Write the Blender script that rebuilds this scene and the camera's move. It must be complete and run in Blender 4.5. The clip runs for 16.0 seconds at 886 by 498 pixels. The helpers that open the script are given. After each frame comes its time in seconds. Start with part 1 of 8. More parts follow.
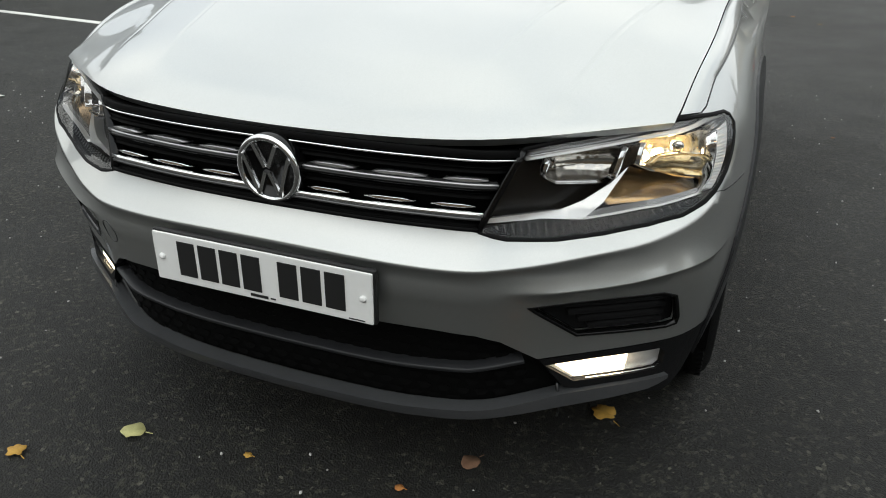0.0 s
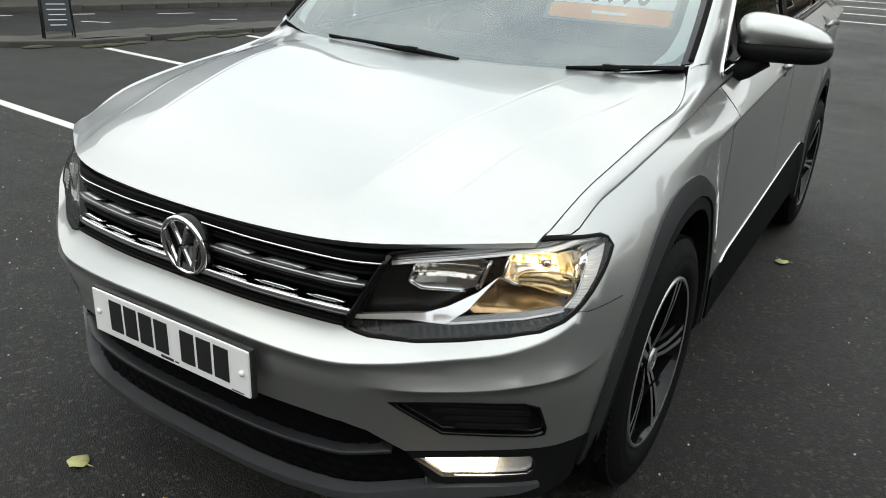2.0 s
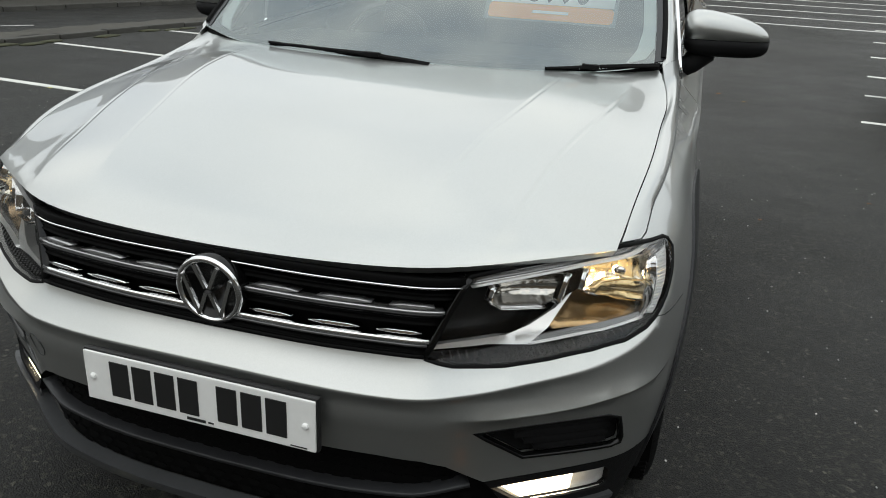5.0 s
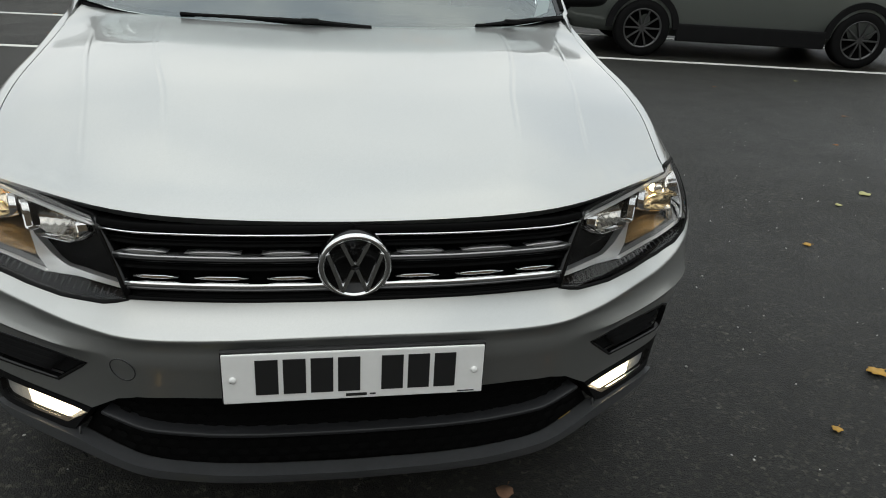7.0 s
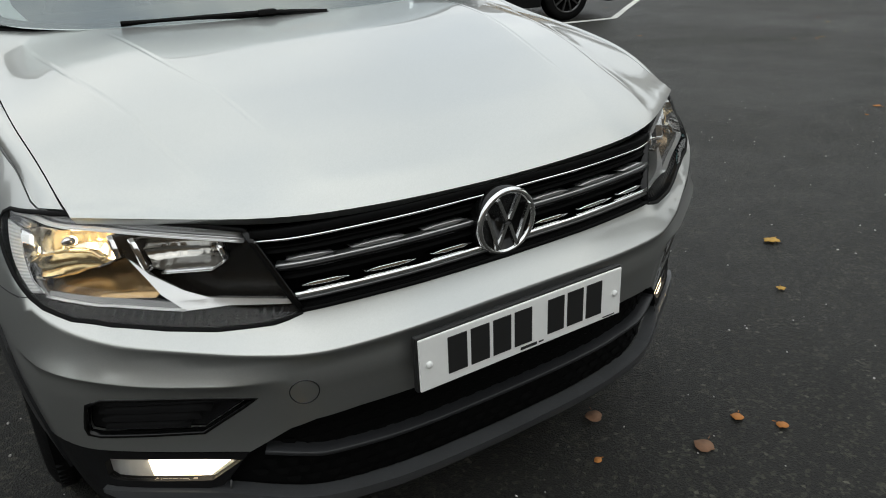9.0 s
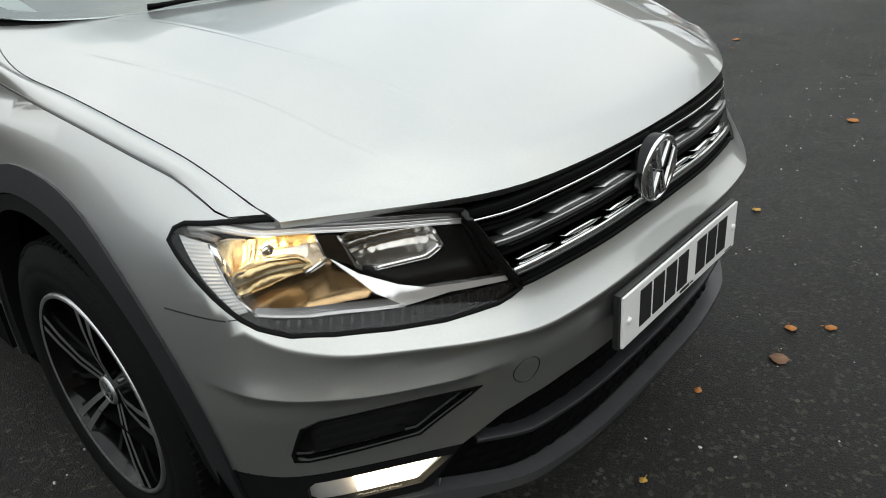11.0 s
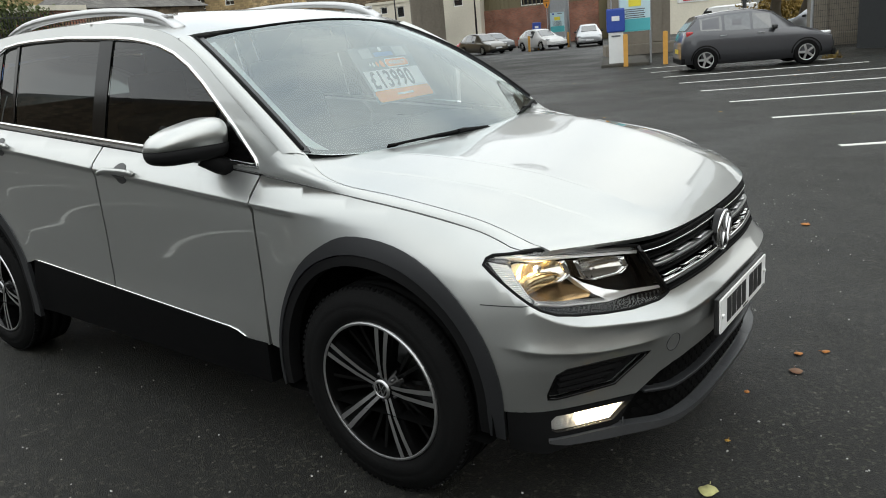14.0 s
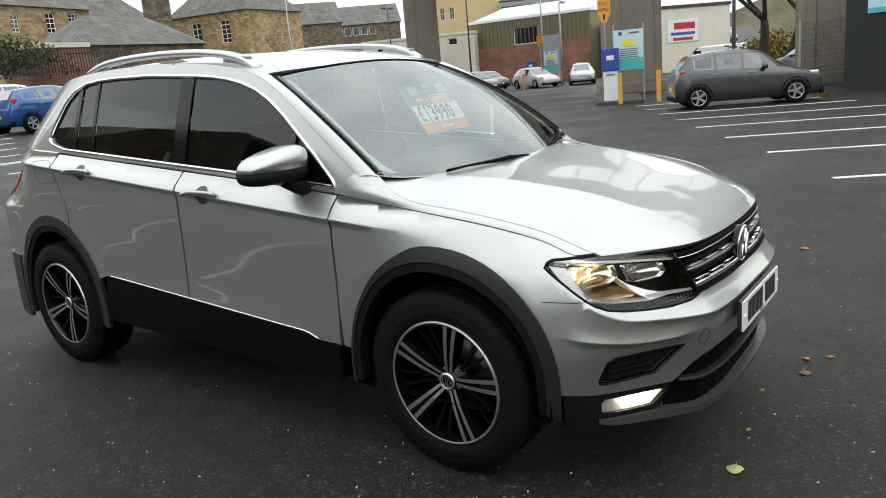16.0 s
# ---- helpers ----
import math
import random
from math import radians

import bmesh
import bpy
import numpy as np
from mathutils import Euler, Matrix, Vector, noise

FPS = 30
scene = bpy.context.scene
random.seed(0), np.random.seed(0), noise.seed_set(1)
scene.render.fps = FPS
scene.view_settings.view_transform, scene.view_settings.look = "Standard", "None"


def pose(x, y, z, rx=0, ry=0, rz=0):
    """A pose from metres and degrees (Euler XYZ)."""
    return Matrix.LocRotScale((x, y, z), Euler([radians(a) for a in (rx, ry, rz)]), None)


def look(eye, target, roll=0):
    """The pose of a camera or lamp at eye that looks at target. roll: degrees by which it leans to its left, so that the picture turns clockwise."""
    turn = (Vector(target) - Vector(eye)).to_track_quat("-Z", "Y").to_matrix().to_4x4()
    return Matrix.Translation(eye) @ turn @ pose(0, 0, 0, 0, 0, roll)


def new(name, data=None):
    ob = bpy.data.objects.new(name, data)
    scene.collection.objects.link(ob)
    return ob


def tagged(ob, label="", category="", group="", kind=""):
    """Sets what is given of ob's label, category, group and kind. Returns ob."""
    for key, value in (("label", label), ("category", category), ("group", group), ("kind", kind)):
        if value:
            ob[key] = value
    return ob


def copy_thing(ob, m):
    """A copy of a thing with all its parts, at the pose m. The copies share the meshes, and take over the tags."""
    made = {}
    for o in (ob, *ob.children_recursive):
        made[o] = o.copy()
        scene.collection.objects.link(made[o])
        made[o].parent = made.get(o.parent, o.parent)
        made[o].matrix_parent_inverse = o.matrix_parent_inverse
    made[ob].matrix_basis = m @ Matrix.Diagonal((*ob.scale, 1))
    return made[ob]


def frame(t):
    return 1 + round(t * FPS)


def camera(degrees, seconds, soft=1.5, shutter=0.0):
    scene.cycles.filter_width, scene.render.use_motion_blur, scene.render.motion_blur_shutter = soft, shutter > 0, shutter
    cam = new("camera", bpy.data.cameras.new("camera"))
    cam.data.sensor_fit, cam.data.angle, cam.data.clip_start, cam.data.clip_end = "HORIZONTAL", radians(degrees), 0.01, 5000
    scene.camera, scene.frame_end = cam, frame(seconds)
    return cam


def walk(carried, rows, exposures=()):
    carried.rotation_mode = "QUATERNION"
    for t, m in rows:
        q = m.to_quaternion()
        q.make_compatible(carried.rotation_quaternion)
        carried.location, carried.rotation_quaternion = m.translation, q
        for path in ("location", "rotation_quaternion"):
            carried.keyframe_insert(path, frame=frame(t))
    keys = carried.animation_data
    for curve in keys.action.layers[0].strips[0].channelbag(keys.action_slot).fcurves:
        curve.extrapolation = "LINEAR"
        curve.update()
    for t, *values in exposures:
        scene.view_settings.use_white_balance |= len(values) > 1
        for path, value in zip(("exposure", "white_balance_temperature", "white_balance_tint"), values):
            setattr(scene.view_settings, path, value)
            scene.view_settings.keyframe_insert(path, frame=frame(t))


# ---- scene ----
cam = camera(61.1, 16.0, 1.0)
PATH = [
    (0, (0.849, -1.114, 1.226), (0.18, 0.562, 0.365), 0.6),
    (0.5, (1.03, -1.034, 1.251), (0.271, 0.59, 0.363), 1.4),
    (1, (1.12, -0.931, 1.255), (0.335, 0.678, 0.363), 2.3),
    (1.5, (1.243, -0.931, 1.309), (0.334, 0.639, 0.467), 2.6),
    (2, (1.295, -0.946, 1.364), (0.329, 0.639, 0.62), 2.8),
    (2.5, (1.299, -0.954, 1.405), (0.287, 0.639, 0.741), 2.8),
    (3, (1.29, -0.966, 1.445), (0.239, 0.639, 0.878), 2.7),
    (3.5, (1.284, -0.98, 1.443), (0.207, 0.631, 0.944), 2.7),
    (4, (1.197, -0.982, 1.389), (0.226, 0.674, 0.827), 2.6),
    (4.2, (1.124, -0.992, 1.363), (0.246, 0.699, 0.757), 2.8),
    (6.3, (0.254, -1.222, 1.33), (0.303, 0.612, 0.535), 3.4),
    (6.5, (0.157, -1.249, 1.322), (0.323, 0.578, 0.525), 4.0),
    (7, (-0.084, -1.279, 1.356), (0.261, 0.521, 0.557), 3.3),
    (7.5, (-0.323, -1.167, 1.341), (0.221, 0.583, 0.539), 1.9),
    (8, (-0.5, -1.122, 1.337), (0.167, 0.582, 0.53), 2.1),
    (8.2, (-0.584, -1.12, 1.323), (0.147, 0.56, 0.521), 1.0),
    (10.3, (-1.156, -0.768, 1.251), (0.076, 0.558, 0.4), -3.5),
    (10.5, (-1.202, -0.729, 1.267), (0.042, 0.574, 0.398), -3.5),
    (11, (-1.326, -0.562, 1.282), (-0.019, 0.662, 0.392), -4.9),
    (11.5, (-1.488, -0.475, 1.312), (-0.102, 0.702, 0.478), -4.5),
    (12, (-1.714, -0.51, 1.335), (-0.261, 0.654, 0.606), -5.6),
    (12.5, (-1.9, -0.523, 1.371), (-0.407, 0.644, 0.73), -5.0),
    (13, (-2.116, -0.543, 1.386), (-0.602, 0.613, 0.774), -6.5),
    (13.5, (-2.288, -0.619, 1.402), (-0.758, 0.539, 0.838), -6.3),
    (14, (-2.455, -0.652, 1.428), (-0.934, 0.526, 0.88), -5.4),
    (14.5, (-2.638, -0.61, 1.429), (-1.107, 0.563, 0.903), -5.3),
    (15, (-2.756, -0.604, 1.438), (-1.209, 0.559, 0.932), -3.8),
    (15.5, (-2.858, -0.658, 1.446), (-1.303, 0.504, 0.963), -4.2),
    (16, (-2.895, -0.678, 1.456), (-1.338, 0.491, 0.997), -5.1),
]
walk(cam, [(t, look(eye, target, roll)) for t, eye, target, roll in PATH], [(0, 0.41), (1.5, 0.66), (3.5, 0.46), (7, 0.09), (8, 0.09), (11, 0.38), (13, 0.47), (16, 0.66)])

# ---- light ----
world = bpy.data.worlds.new("overcast")
scene.world = world
world.use_nodes = True
wn, wl = world.node_tree.nodes, world.node_tree.links
wn.clear()
w_out = wn.new("ShaderNodeOutputWorld")
w_bg = wn.new("ShaderNodeBackground")
w_sky = wn.new("ShaderNodeTexSky")
w_sky.sky_type, w_sky.sun_disc = "NISHITA", False
w_sky.sun_elevation, w_sky.sun_rotation = radians(38), radians(200)
w_grey = wn.new("ShaderNodeHueSaturation")
w_grey.inputs["Saturation"].default_value = 0.22
w_co = wn.new("ShaderNodeTexCoord")
w_noise = wn.new("ShaderNodeTexNoise")
w_noise.inputs["Scale"].default_value, w_noise.inputs["Detail"].default_value, w_noise.inputs["Roughness"].default_value = 2.6, 7.0, 0.55
w_ramp = wn.new("ShaderNodeValToRGB")
w_ramp.color_ramp.elements[0].position, w_ramp.color_ramp.elements[0].color = 0.34, (4.5, 5.15, 5.65, 1)
w_ramp.color_ramp.elements[1].position, w_ramp.color_ramp.elements[1].color = 0.68, (9.6, 9.75, 9.2, 1)
w_mix = wn.new("ShaderNodeMixRGB")
w_mix.inputs[0].default_value = 0.75
w_bg.inputs["Strength"].default_value = 0.15
wl.new(w_co.outputs["Generated"], w_noise.inputs["Vector"])
wl.new(w_noise.outputs["Fac"], w_ramp.inputs[0])
wl.new(w_sky.outputs[0], w_grey.inputs["Color"])
wl.new(w_grey.outputs[0], w_mix.inputs[1])
wl.new(w_ramp.outputs[0], w_mix.inputs[2])
# an overcast sky is brighter overhead than at the horizon
w_xyz = wn.new("ShaderNodeSeparateXYZ")
w_high = wn.new("ShaderNodeMapRange")
w_high.inputs["From Min"].default_value, w_high.inputs["From Max"].default_value, w_high.inputs["To Min"].default_value, w_high.inputs["To Max"].default_value = 0.0, 1.0, 0.74, 1.42
w_mul = wn.new("ShaderNodeMixRGB")
w_mul.blend_type, w_mul.inputs[0].default_value = "MULTIPLY", 1.0
wl.new(w_co.outputs["Generated"], w_xyz.inputs[0])
wl.new(w_xyz.outputs["Z"], w_high.inputs["Value"])
wl.new(w_mix.outputs[0], w_mul.inputs[1])
wl.new(w_high.outputs[0], w_mul.inputs[2])
wl.new(w_mul.outputs[0], w_bg.inputs["Color"])
wl.new(w_bg.outputs[0], w_out.inputs[0])
sun = new("sun", bpy.data.lights.new("sun", "SUN"))
sun.data.energy, sun.data.angle, sun.data.color = 0.5, radians(165), (1.0, 0.97, 0.93)
sun.matrix_world = look((0, 0, 20), (-6, -14, 0))


# ---- materials ----
def nodes_of(name):
    m = bpy.data.materials.new(name)
    m.use_nodes = True
    nt = m.node_tree
    return m, nt.nodes, nt.links, nt.nodes["Principled BSDF"]


def surf(name, col, rough=0.6, metal=0.0, var=0.12, scale=8.0, bump=0.0, bump_scale=60.0, coat=0.0, spec=0.5, stain=0.0, coat_rough=0.03, dark=None):
    """A plain surface with two scales of variation in colour and roughness, and a fine relief."""
    m, n, l, b = nodes_of(name)
    co = n.new("ShaderNodeTexCoord")
    a = n.new("ShaderNodeTexNoise")
    a.inputs["Scale"].default_value, a.inputs["Detail"].default_value = scale, 6.0
    c = n.new("ShaderNodeTexNoise")
    c.inputs["Scale"].default_value, c.inputs["Detail"].default_value = scale * 9, 4.0
    l.new(co.outputs["Object"], a.inputs["Vector"])
    l.new(co.outputs["Object"], c.inputs["Vector"])
    add = n.new("ShaderNodeMath")
    add.operation = "ADD"
    l.new(a.outputs["Fac"], add.inputs[0])
    l.new(c.outputs["Fac"], add.inputs[1])
    ramp = n.new("ShaderNodeMapRange")
    ramp.inputs["From Min"].default_value, ramp.inputs["From Max"].default_value = 0.6, 1.4
    l.new(add.outputs[0], ramp.inputs["Value"])
    mix = n.new("ShaderNodeMixRGB")
    lo = dark if dark else tuple(x * (1 - var) for x in col)
    hi = tuple(min(1, x * (1 + var)) for x in col)
    mix.inputs[1].default_value, mix.inputs[2].default_value = (*lo, 1), (*hi, 1)
    l.new(ramp.outputs[0], mix.inputs[0])
    last = mix.outputs[0]
    if stain:
        s = n.new("ShaderNodeTexNoise")
        s.inputs["Scale"].default_value, s.inputs["Detail"].default_value = scale * 0.25, 8.0
        l.new(co.outputs["Object"], s.inputs["Vector"])
        sr = n.new("ShaderNodeMapRange")
        sr.inputs["From Min"].default_value, sr.inputs["From Max"].default_value = 0.52, 0.72
        sr.inputs["To Max"].default_value = stain
        l.new(s.outputs["Fac"], sr.inputs["Value"])
        sm = n.new("ShaderNodeMixRGB")
        sm.inputs[2].default_value = (*[x * 0.35 for x in col], 1)
        l.new(sr.outputs[0], sm.inputs[0])
        l.new(last, sm.inputs[1])
        last = sm.outputs[0]
    l.new(last, b.inputs["Base Color"])
    rr = n.new("ShaderNodeMapRange")
    rr.inputs["To Min"].default_value, rr.inputs["To Max"].default_value = max(0.02, rough * 0.85), min(1, rough * 1.15)
    l.new(c.outputs["Fac"], rr.inputs["Value"])
    l.new(rr.outputs[0], b.inputs["Roughness"])
    b.inputs["Metallic"].default_value = metal
    b.inputs["Specular IOR Level"].default_value = spec
    b.inputs["Coat Weight"].default_value, b.inputs["Coat Roughness"].default_value = coat, coat_rough
    if bump:
        bn = n.new("ShaderNodeTexNoise")
        bn.inputs["Scale"].default_value, bn.inputs["Detail"].default_value = bump_scale, 5.0
        l.new(co.outputs["Object"], bn.inputs["Vector"])
        bb = n.new("ShaderNodeBump")
        bb.inputs["Strength"].default_value, bb.inputs["Distance"].default_value = bump, 0.01
        l.new(bn.outputs["Fac"], bb.inputs["Height"])
        l.new(bb.outputs[0], b.inputs["Normal"])
    return m


def paint(name, col, metal=0.55, rough=0.32):
    """Car paint: fine metallic flakes under a clear coat."""
    m, n, l, b = nodes_of(name)
    co = n.new("ShaderNodeTexCoord")
    v = n.new("ShaderNodeTexVoronoi")
    v.inputs["Scale"].default_value = 900
    l.new(co.outputs["Object"], v.inputs["Vector"])
    dirt = n.new("ShaderNodeTexNoise")
    dirt.inputs["Scale"].default_value, dirt.inputs["Detail"].default_value = 3.0, 8.0
    l.new(co.outputs["Object"], dirt.inputs["Vector"])
    mix = n.new("ShaderNodeMixRGB")
    mix.inputs[1].default_value, mix.inputs[2].default_value = (*[x * 0.93 for x in col], 1), (*[min(1, x * 1.05) for x in col], 1)
    l.new(v.outputs["Color"], mix.inputs[0])
    mix2 = n.new("ShaderNodeMixRGB")
    mix2.blend_type = "MULTIPLY"
    mr = n.new("ShaderNodeMapRange")
    mr.inputs["From Min"].default_value, mr.inputs["From Max"].default_value, mr.inputs["To Max"].default_value = 0.4, 0.75, 0.12
    l.new(dirt.outputs["Fac"], mr.inputs["Value"])
    l.new(mr.outputs[0], mix2.inputs[0])
    l.new(mix.outputs[0], mix2.inputs[1])
    mix2.inputs[2].default_value = (0.75, 0.72, 0.66, 1)
    l.new(mix2.outputs[0], b.inputs["Base Color"])
    b.inputs["Metallic"].default_value, b.inputs["Roughness"].default_value = metal, rough
    b.inputs["Coat Weight"].default_value, b.inputs["Coat Roughness"].default_value = 1.0, 0.02
    return m


def glass(name, tint, ior=1.5, sheen=(1.0, 1.0, 1.0)):
    """A pane: what is behind it, tinted, under a sharp reflection."""
    m = bpy.data.materials.new(name)
    m.use_nodes = True
    n, l = m.node_tree.nodes, m.node_tree.links
    n.clear()
    out = n.new("ShaderNodeOutputMaterial")
    tr = n.new("ShaderNodeBsdfTransparent")
    tr.inputs[0].default_value = (*tint, 1)
    gl = n.new("ShaderNodeBsdfGlossy")
    gl.inputs["Roughness"].default_value = 0.01
    gl.inputs["Color"].default_value = (*sheen, 1)
    fr = n.new("ShaderNodeFresnel")
    fr.inputs[0].default_value = ior
    mx = n.new("ShaderNodeMixShader")
    l.new(fr.outputs[0], mx.inputs[0])
    l.new(tr.outputs[0], mx.inputs[1])
    l.new(gl.outputs[0], mx.inputs[2])
    l.new(mx.outputs[0], out.inputs[0])
    return m


def glow(name, col, strength):
    m, n, l, b = nodes_of(name)
    b.inputs["Base Color"].default_value = (*col, 1)
    b.inputs["Emission Color"].default_value = (*col, 1)
    b.inputs["Emission Strength"].default_value = strength
    return m


def asphalt():
    """Damp worn tarmac: dark stones of two sizes with a few pale ones, in a brown-black binder, sheeny where it lies low."""
    m, n, l, b = nodes_of("asphalt")
    co = n.new("ShaderNodeTexCoord")

    def tex(kind, scale, detail=0.0, rough=0.5):
        t = n.new("ShaderNodeTex" + kind)
        t.inputs["Scale"].default_value = scale
        if kind == "Noise":
            t.inputs["Detail"].default_value, t.inputs["Roughness"].default_value = detail, rough
        l.new(co.outputs["Object"], t.inputs["Vector"])
        return t

    def span(src, a0, a1, b0, b1):
        r = n.new("ShaderNodeMapRange")
        for k, v in zip(("From Min", "From Max", "To Min", "To Max"), (a0, a1, b0, b1)):
            r.inputs[k].default_value = v
        l.new(src, r.inputs["Value"])
        return r.outputs[0]

    def mixed(how, fac, c1, c2):
        x = n.new("ShaderNodeMixRGB")
        x.blend_type = how
        for k, v in ((0, fac), (1, c1), (2, c2)):
            if isinstance(v, (int, float)):
                x.inputs[k].default_value = v
            elif isinstance(v, tuple):
                x.inputs[k].default_value = (*v, 1)
            else:
                l.new(v, x.inputs[k])
        return x.outputs[0]
    big, mid, patch = tex("Noise", 0.35, 8.0), tex("Noise", 7.0, 6.0), tex("Noise", 1.6, 7.0, 0.6)
    grain, chip, fine = tex("Noise", 165.0, 4.0, 0.75), tex("Voronoi", 95.0), tex("Voronoi", 190.0)
    sep = n.new("ShaderNodeSeparateColor")
    l.new(chip.outputs["Color"], sep.inputs[0])
    base = mixed("MIX", span(grain.outputs["Fac"], 0.42, 0.62, 0, 1), (0.0009, 0.00085, 0.0007), (0.0160, 0.0157, 0.0126))
    stone = mixed("MIX", span(sep.outputs[0], 0.78, 0.92, 0, 0.8), base, (0.050, 0.0485, 0.041))
    pale = mixed("MIX", span(sep.outputs[1], 0.985, 0.99, 0, 0.5), stone, (0.16, 0.157, 0.14))
    tone = mixed("MULTIPLY", 1.0, pale, mixed("MIX", span(mid.outputs["Fac"], 0.35, 0.68, 0, 1), (0.62, 0.60, 0.53), (1.15, 1.14, 1.04)))
    worn = mixed("MULTIPLY", span(patch.outputs["Fac"], 0.52, 0.68, 0, 0.2), tone, (0.55, 0.54, 0.50))
    l.new(mixed("MULTIPLY", 0.8, worn, mixed("MIX", span(big.outputs["Fac"], 0.35, 0.7, 0, 1), (0.75, 0.75, 0.70), (1.2, 1.2, 1.12))), b.inputs["Base Color"])
    rr = n.new("ShaderNodeMath")
    rr.operation = "ADD"
    l.new(span(big.outputs["Fac"], 0.35, 0.7, 0.42, 0.62), rr.inputs[0])
    l.new(span(patch.outputs["Fac"], 0.40, 0.70, 0.0, 0.08), rr.inputs[1])
    l.new(rr.outputs[0], b.inputs["Roughness"])
    b.inputs["Specular IOR Level"].default_value = 0.36
    top = n.new("ShaderNodeMath")
    top.operation = "MULTIPLY_ADD"
    top.inputs[1].default_value = 0.5
    l.new(fine.outputs["Distance"], top.inputs[0])
    l.new(grain.outputs["Fac"], top.inputs[2])
    bp = n.new("ShaderNodeBump")
    bp.inputs["Strength"].default_value, bp.inputs["Distance"].default_value = 0.9, 0.007
    l.new(top.outputs[0], bp.inputs["Height"])
    l.new(bp.outputs[0], b.inputs["Normal"])
    return m


SILVER = paint("silver_paint", (0.46, 0.468, 0.455), 0.87, 0.34)
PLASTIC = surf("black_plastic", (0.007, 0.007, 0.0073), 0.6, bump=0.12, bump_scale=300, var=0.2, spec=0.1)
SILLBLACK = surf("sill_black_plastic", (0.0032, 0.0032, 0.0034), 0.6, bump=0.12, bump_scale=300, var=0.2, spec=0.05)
LIP = surf("grey_plastic", (0.019, 0.0195, 0.021), 0.38, bump=0.08, bump_scale=300, spec=0.35)
CHIN = surf("chin_grey_plastic", (0.047, 0.048, 0.050), 0.30, bump=0.08, bump_scale=300, spec=0.45)
GLOSSBLACK = surf("gloss_black", (0.003, 0.003, 0.003), 0.14, spec=0.28)
CHROME = surf("chrome", (0.82, 0.82, 0.82), 0.08, metal=1.0, var=0.03)
SATIN = surf("satin_silver", (0.42, 0.42, 0.42), 0.3, metal=0.9, var=0.05)
DARKMETAL = surf("dark_metal", (0.10, 0.10, 0.10), 0.35, metal=0.8)
RUBBER = surf("tyre_rubber", (0.0055, 0.0055, 0.0055), 0.7, bump=0.2, bump_scale=120, var=0.25, scale=14, spec=0.08)
ALLOY = surf("machined_alloy", (0.52, 0.52, 0.52), 0.33, metal=0.95, var=0.05)
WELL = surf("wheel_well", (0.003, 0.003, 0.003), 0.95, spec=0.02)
DEEP = surf("matt_black_mesh", (0.0022, 0.0022, 0.0022), 0.6, spec=0.07)
GLASS = glass("windscreen_glass", (0.92, 0.98, 0.97), 2.5, (0.92, 1.0, 1.0))
PRIVACY = glass("privacy_glass", (0.05, 0.056, 0.056), 1.48)
SIDEGLASS = glass("side_glass", (0.28, 0.33, 0.325), 1.48)
CLEAR = glass("lamp_glass", (0.95, 0.95, 0.95), 1.4)
WHITE = surf("white_plastic", (0.78, 0.78, 0.76), 0.35, var=0.03)
INK = surf("black_ink", (0.015, 0.015, 0.015), 0.4)
LINE = surf("road_line_paint", (0.62, 0.62, 0.58), 0.7, var=0.2, scale=5, stain=0.5, bump=0.3, bump_scale=200)
ASPHALT = asphalt()


# ---- mesh helpers ----
def link_mesh(name, verts, faces, mat, parent=None, label="", smooth=True, loop_normals=None, mats=None, face_mats=None):
    me = bpy.data.meshes.new(name)
    me.from_pydata([tuple(v) for v in verts], [], faces)
    me.materials.append(mat)
    for extra in mats or ():
        me.materials.append(extra)
    if face_mats:
        me.polygons.foreach_set("material_index", face_mats)
    me.polygons.foreach_set("use_smooth", [smooth] * len(me.polygons))
    if loop_normals is not None:
        me.normals_split_custom_set(loop_normals)
    ob = new(name, me)
    ob.parent = parent
    if label:
        ob["label"] = label
    return ob


def part(name, bm, mat, parent=None, label="", smooth=False):
    me = bpy.data.meshes.new(name)
    bm.normal_update()
    bm.to_mesh(me)
    bm.free()
    me.materials.append(mat)
    me.polygons.foreach_set("use_smooth", [smooth] * len(me.polygons))
    ob = new(name, me)
    ob.parent = parent
    if label:
        ob["label"] = label
    return ob


def box_bm(size, at=(0, 0, 0), bevel=0.0, bm=None, turn=None):
    """A bevelled box; at is its centre."""
    bm = bm or bmesh.new()
    m = Matrix.Translation(at) @ (turn or Matrix()) @ Matrix.Diagonal((*size, 1))
    made = bmesh.ops.create_cube(bm, size=1.0, matrix=m)["verts"]
    if bevel:
        edges = {e for v in made for e in v.link_edges}
        bmesh.ops.bevel(bm, geom=list(edges), offset=bevel, segments=2, affect="EDGES", profile=0.7)
    return bm


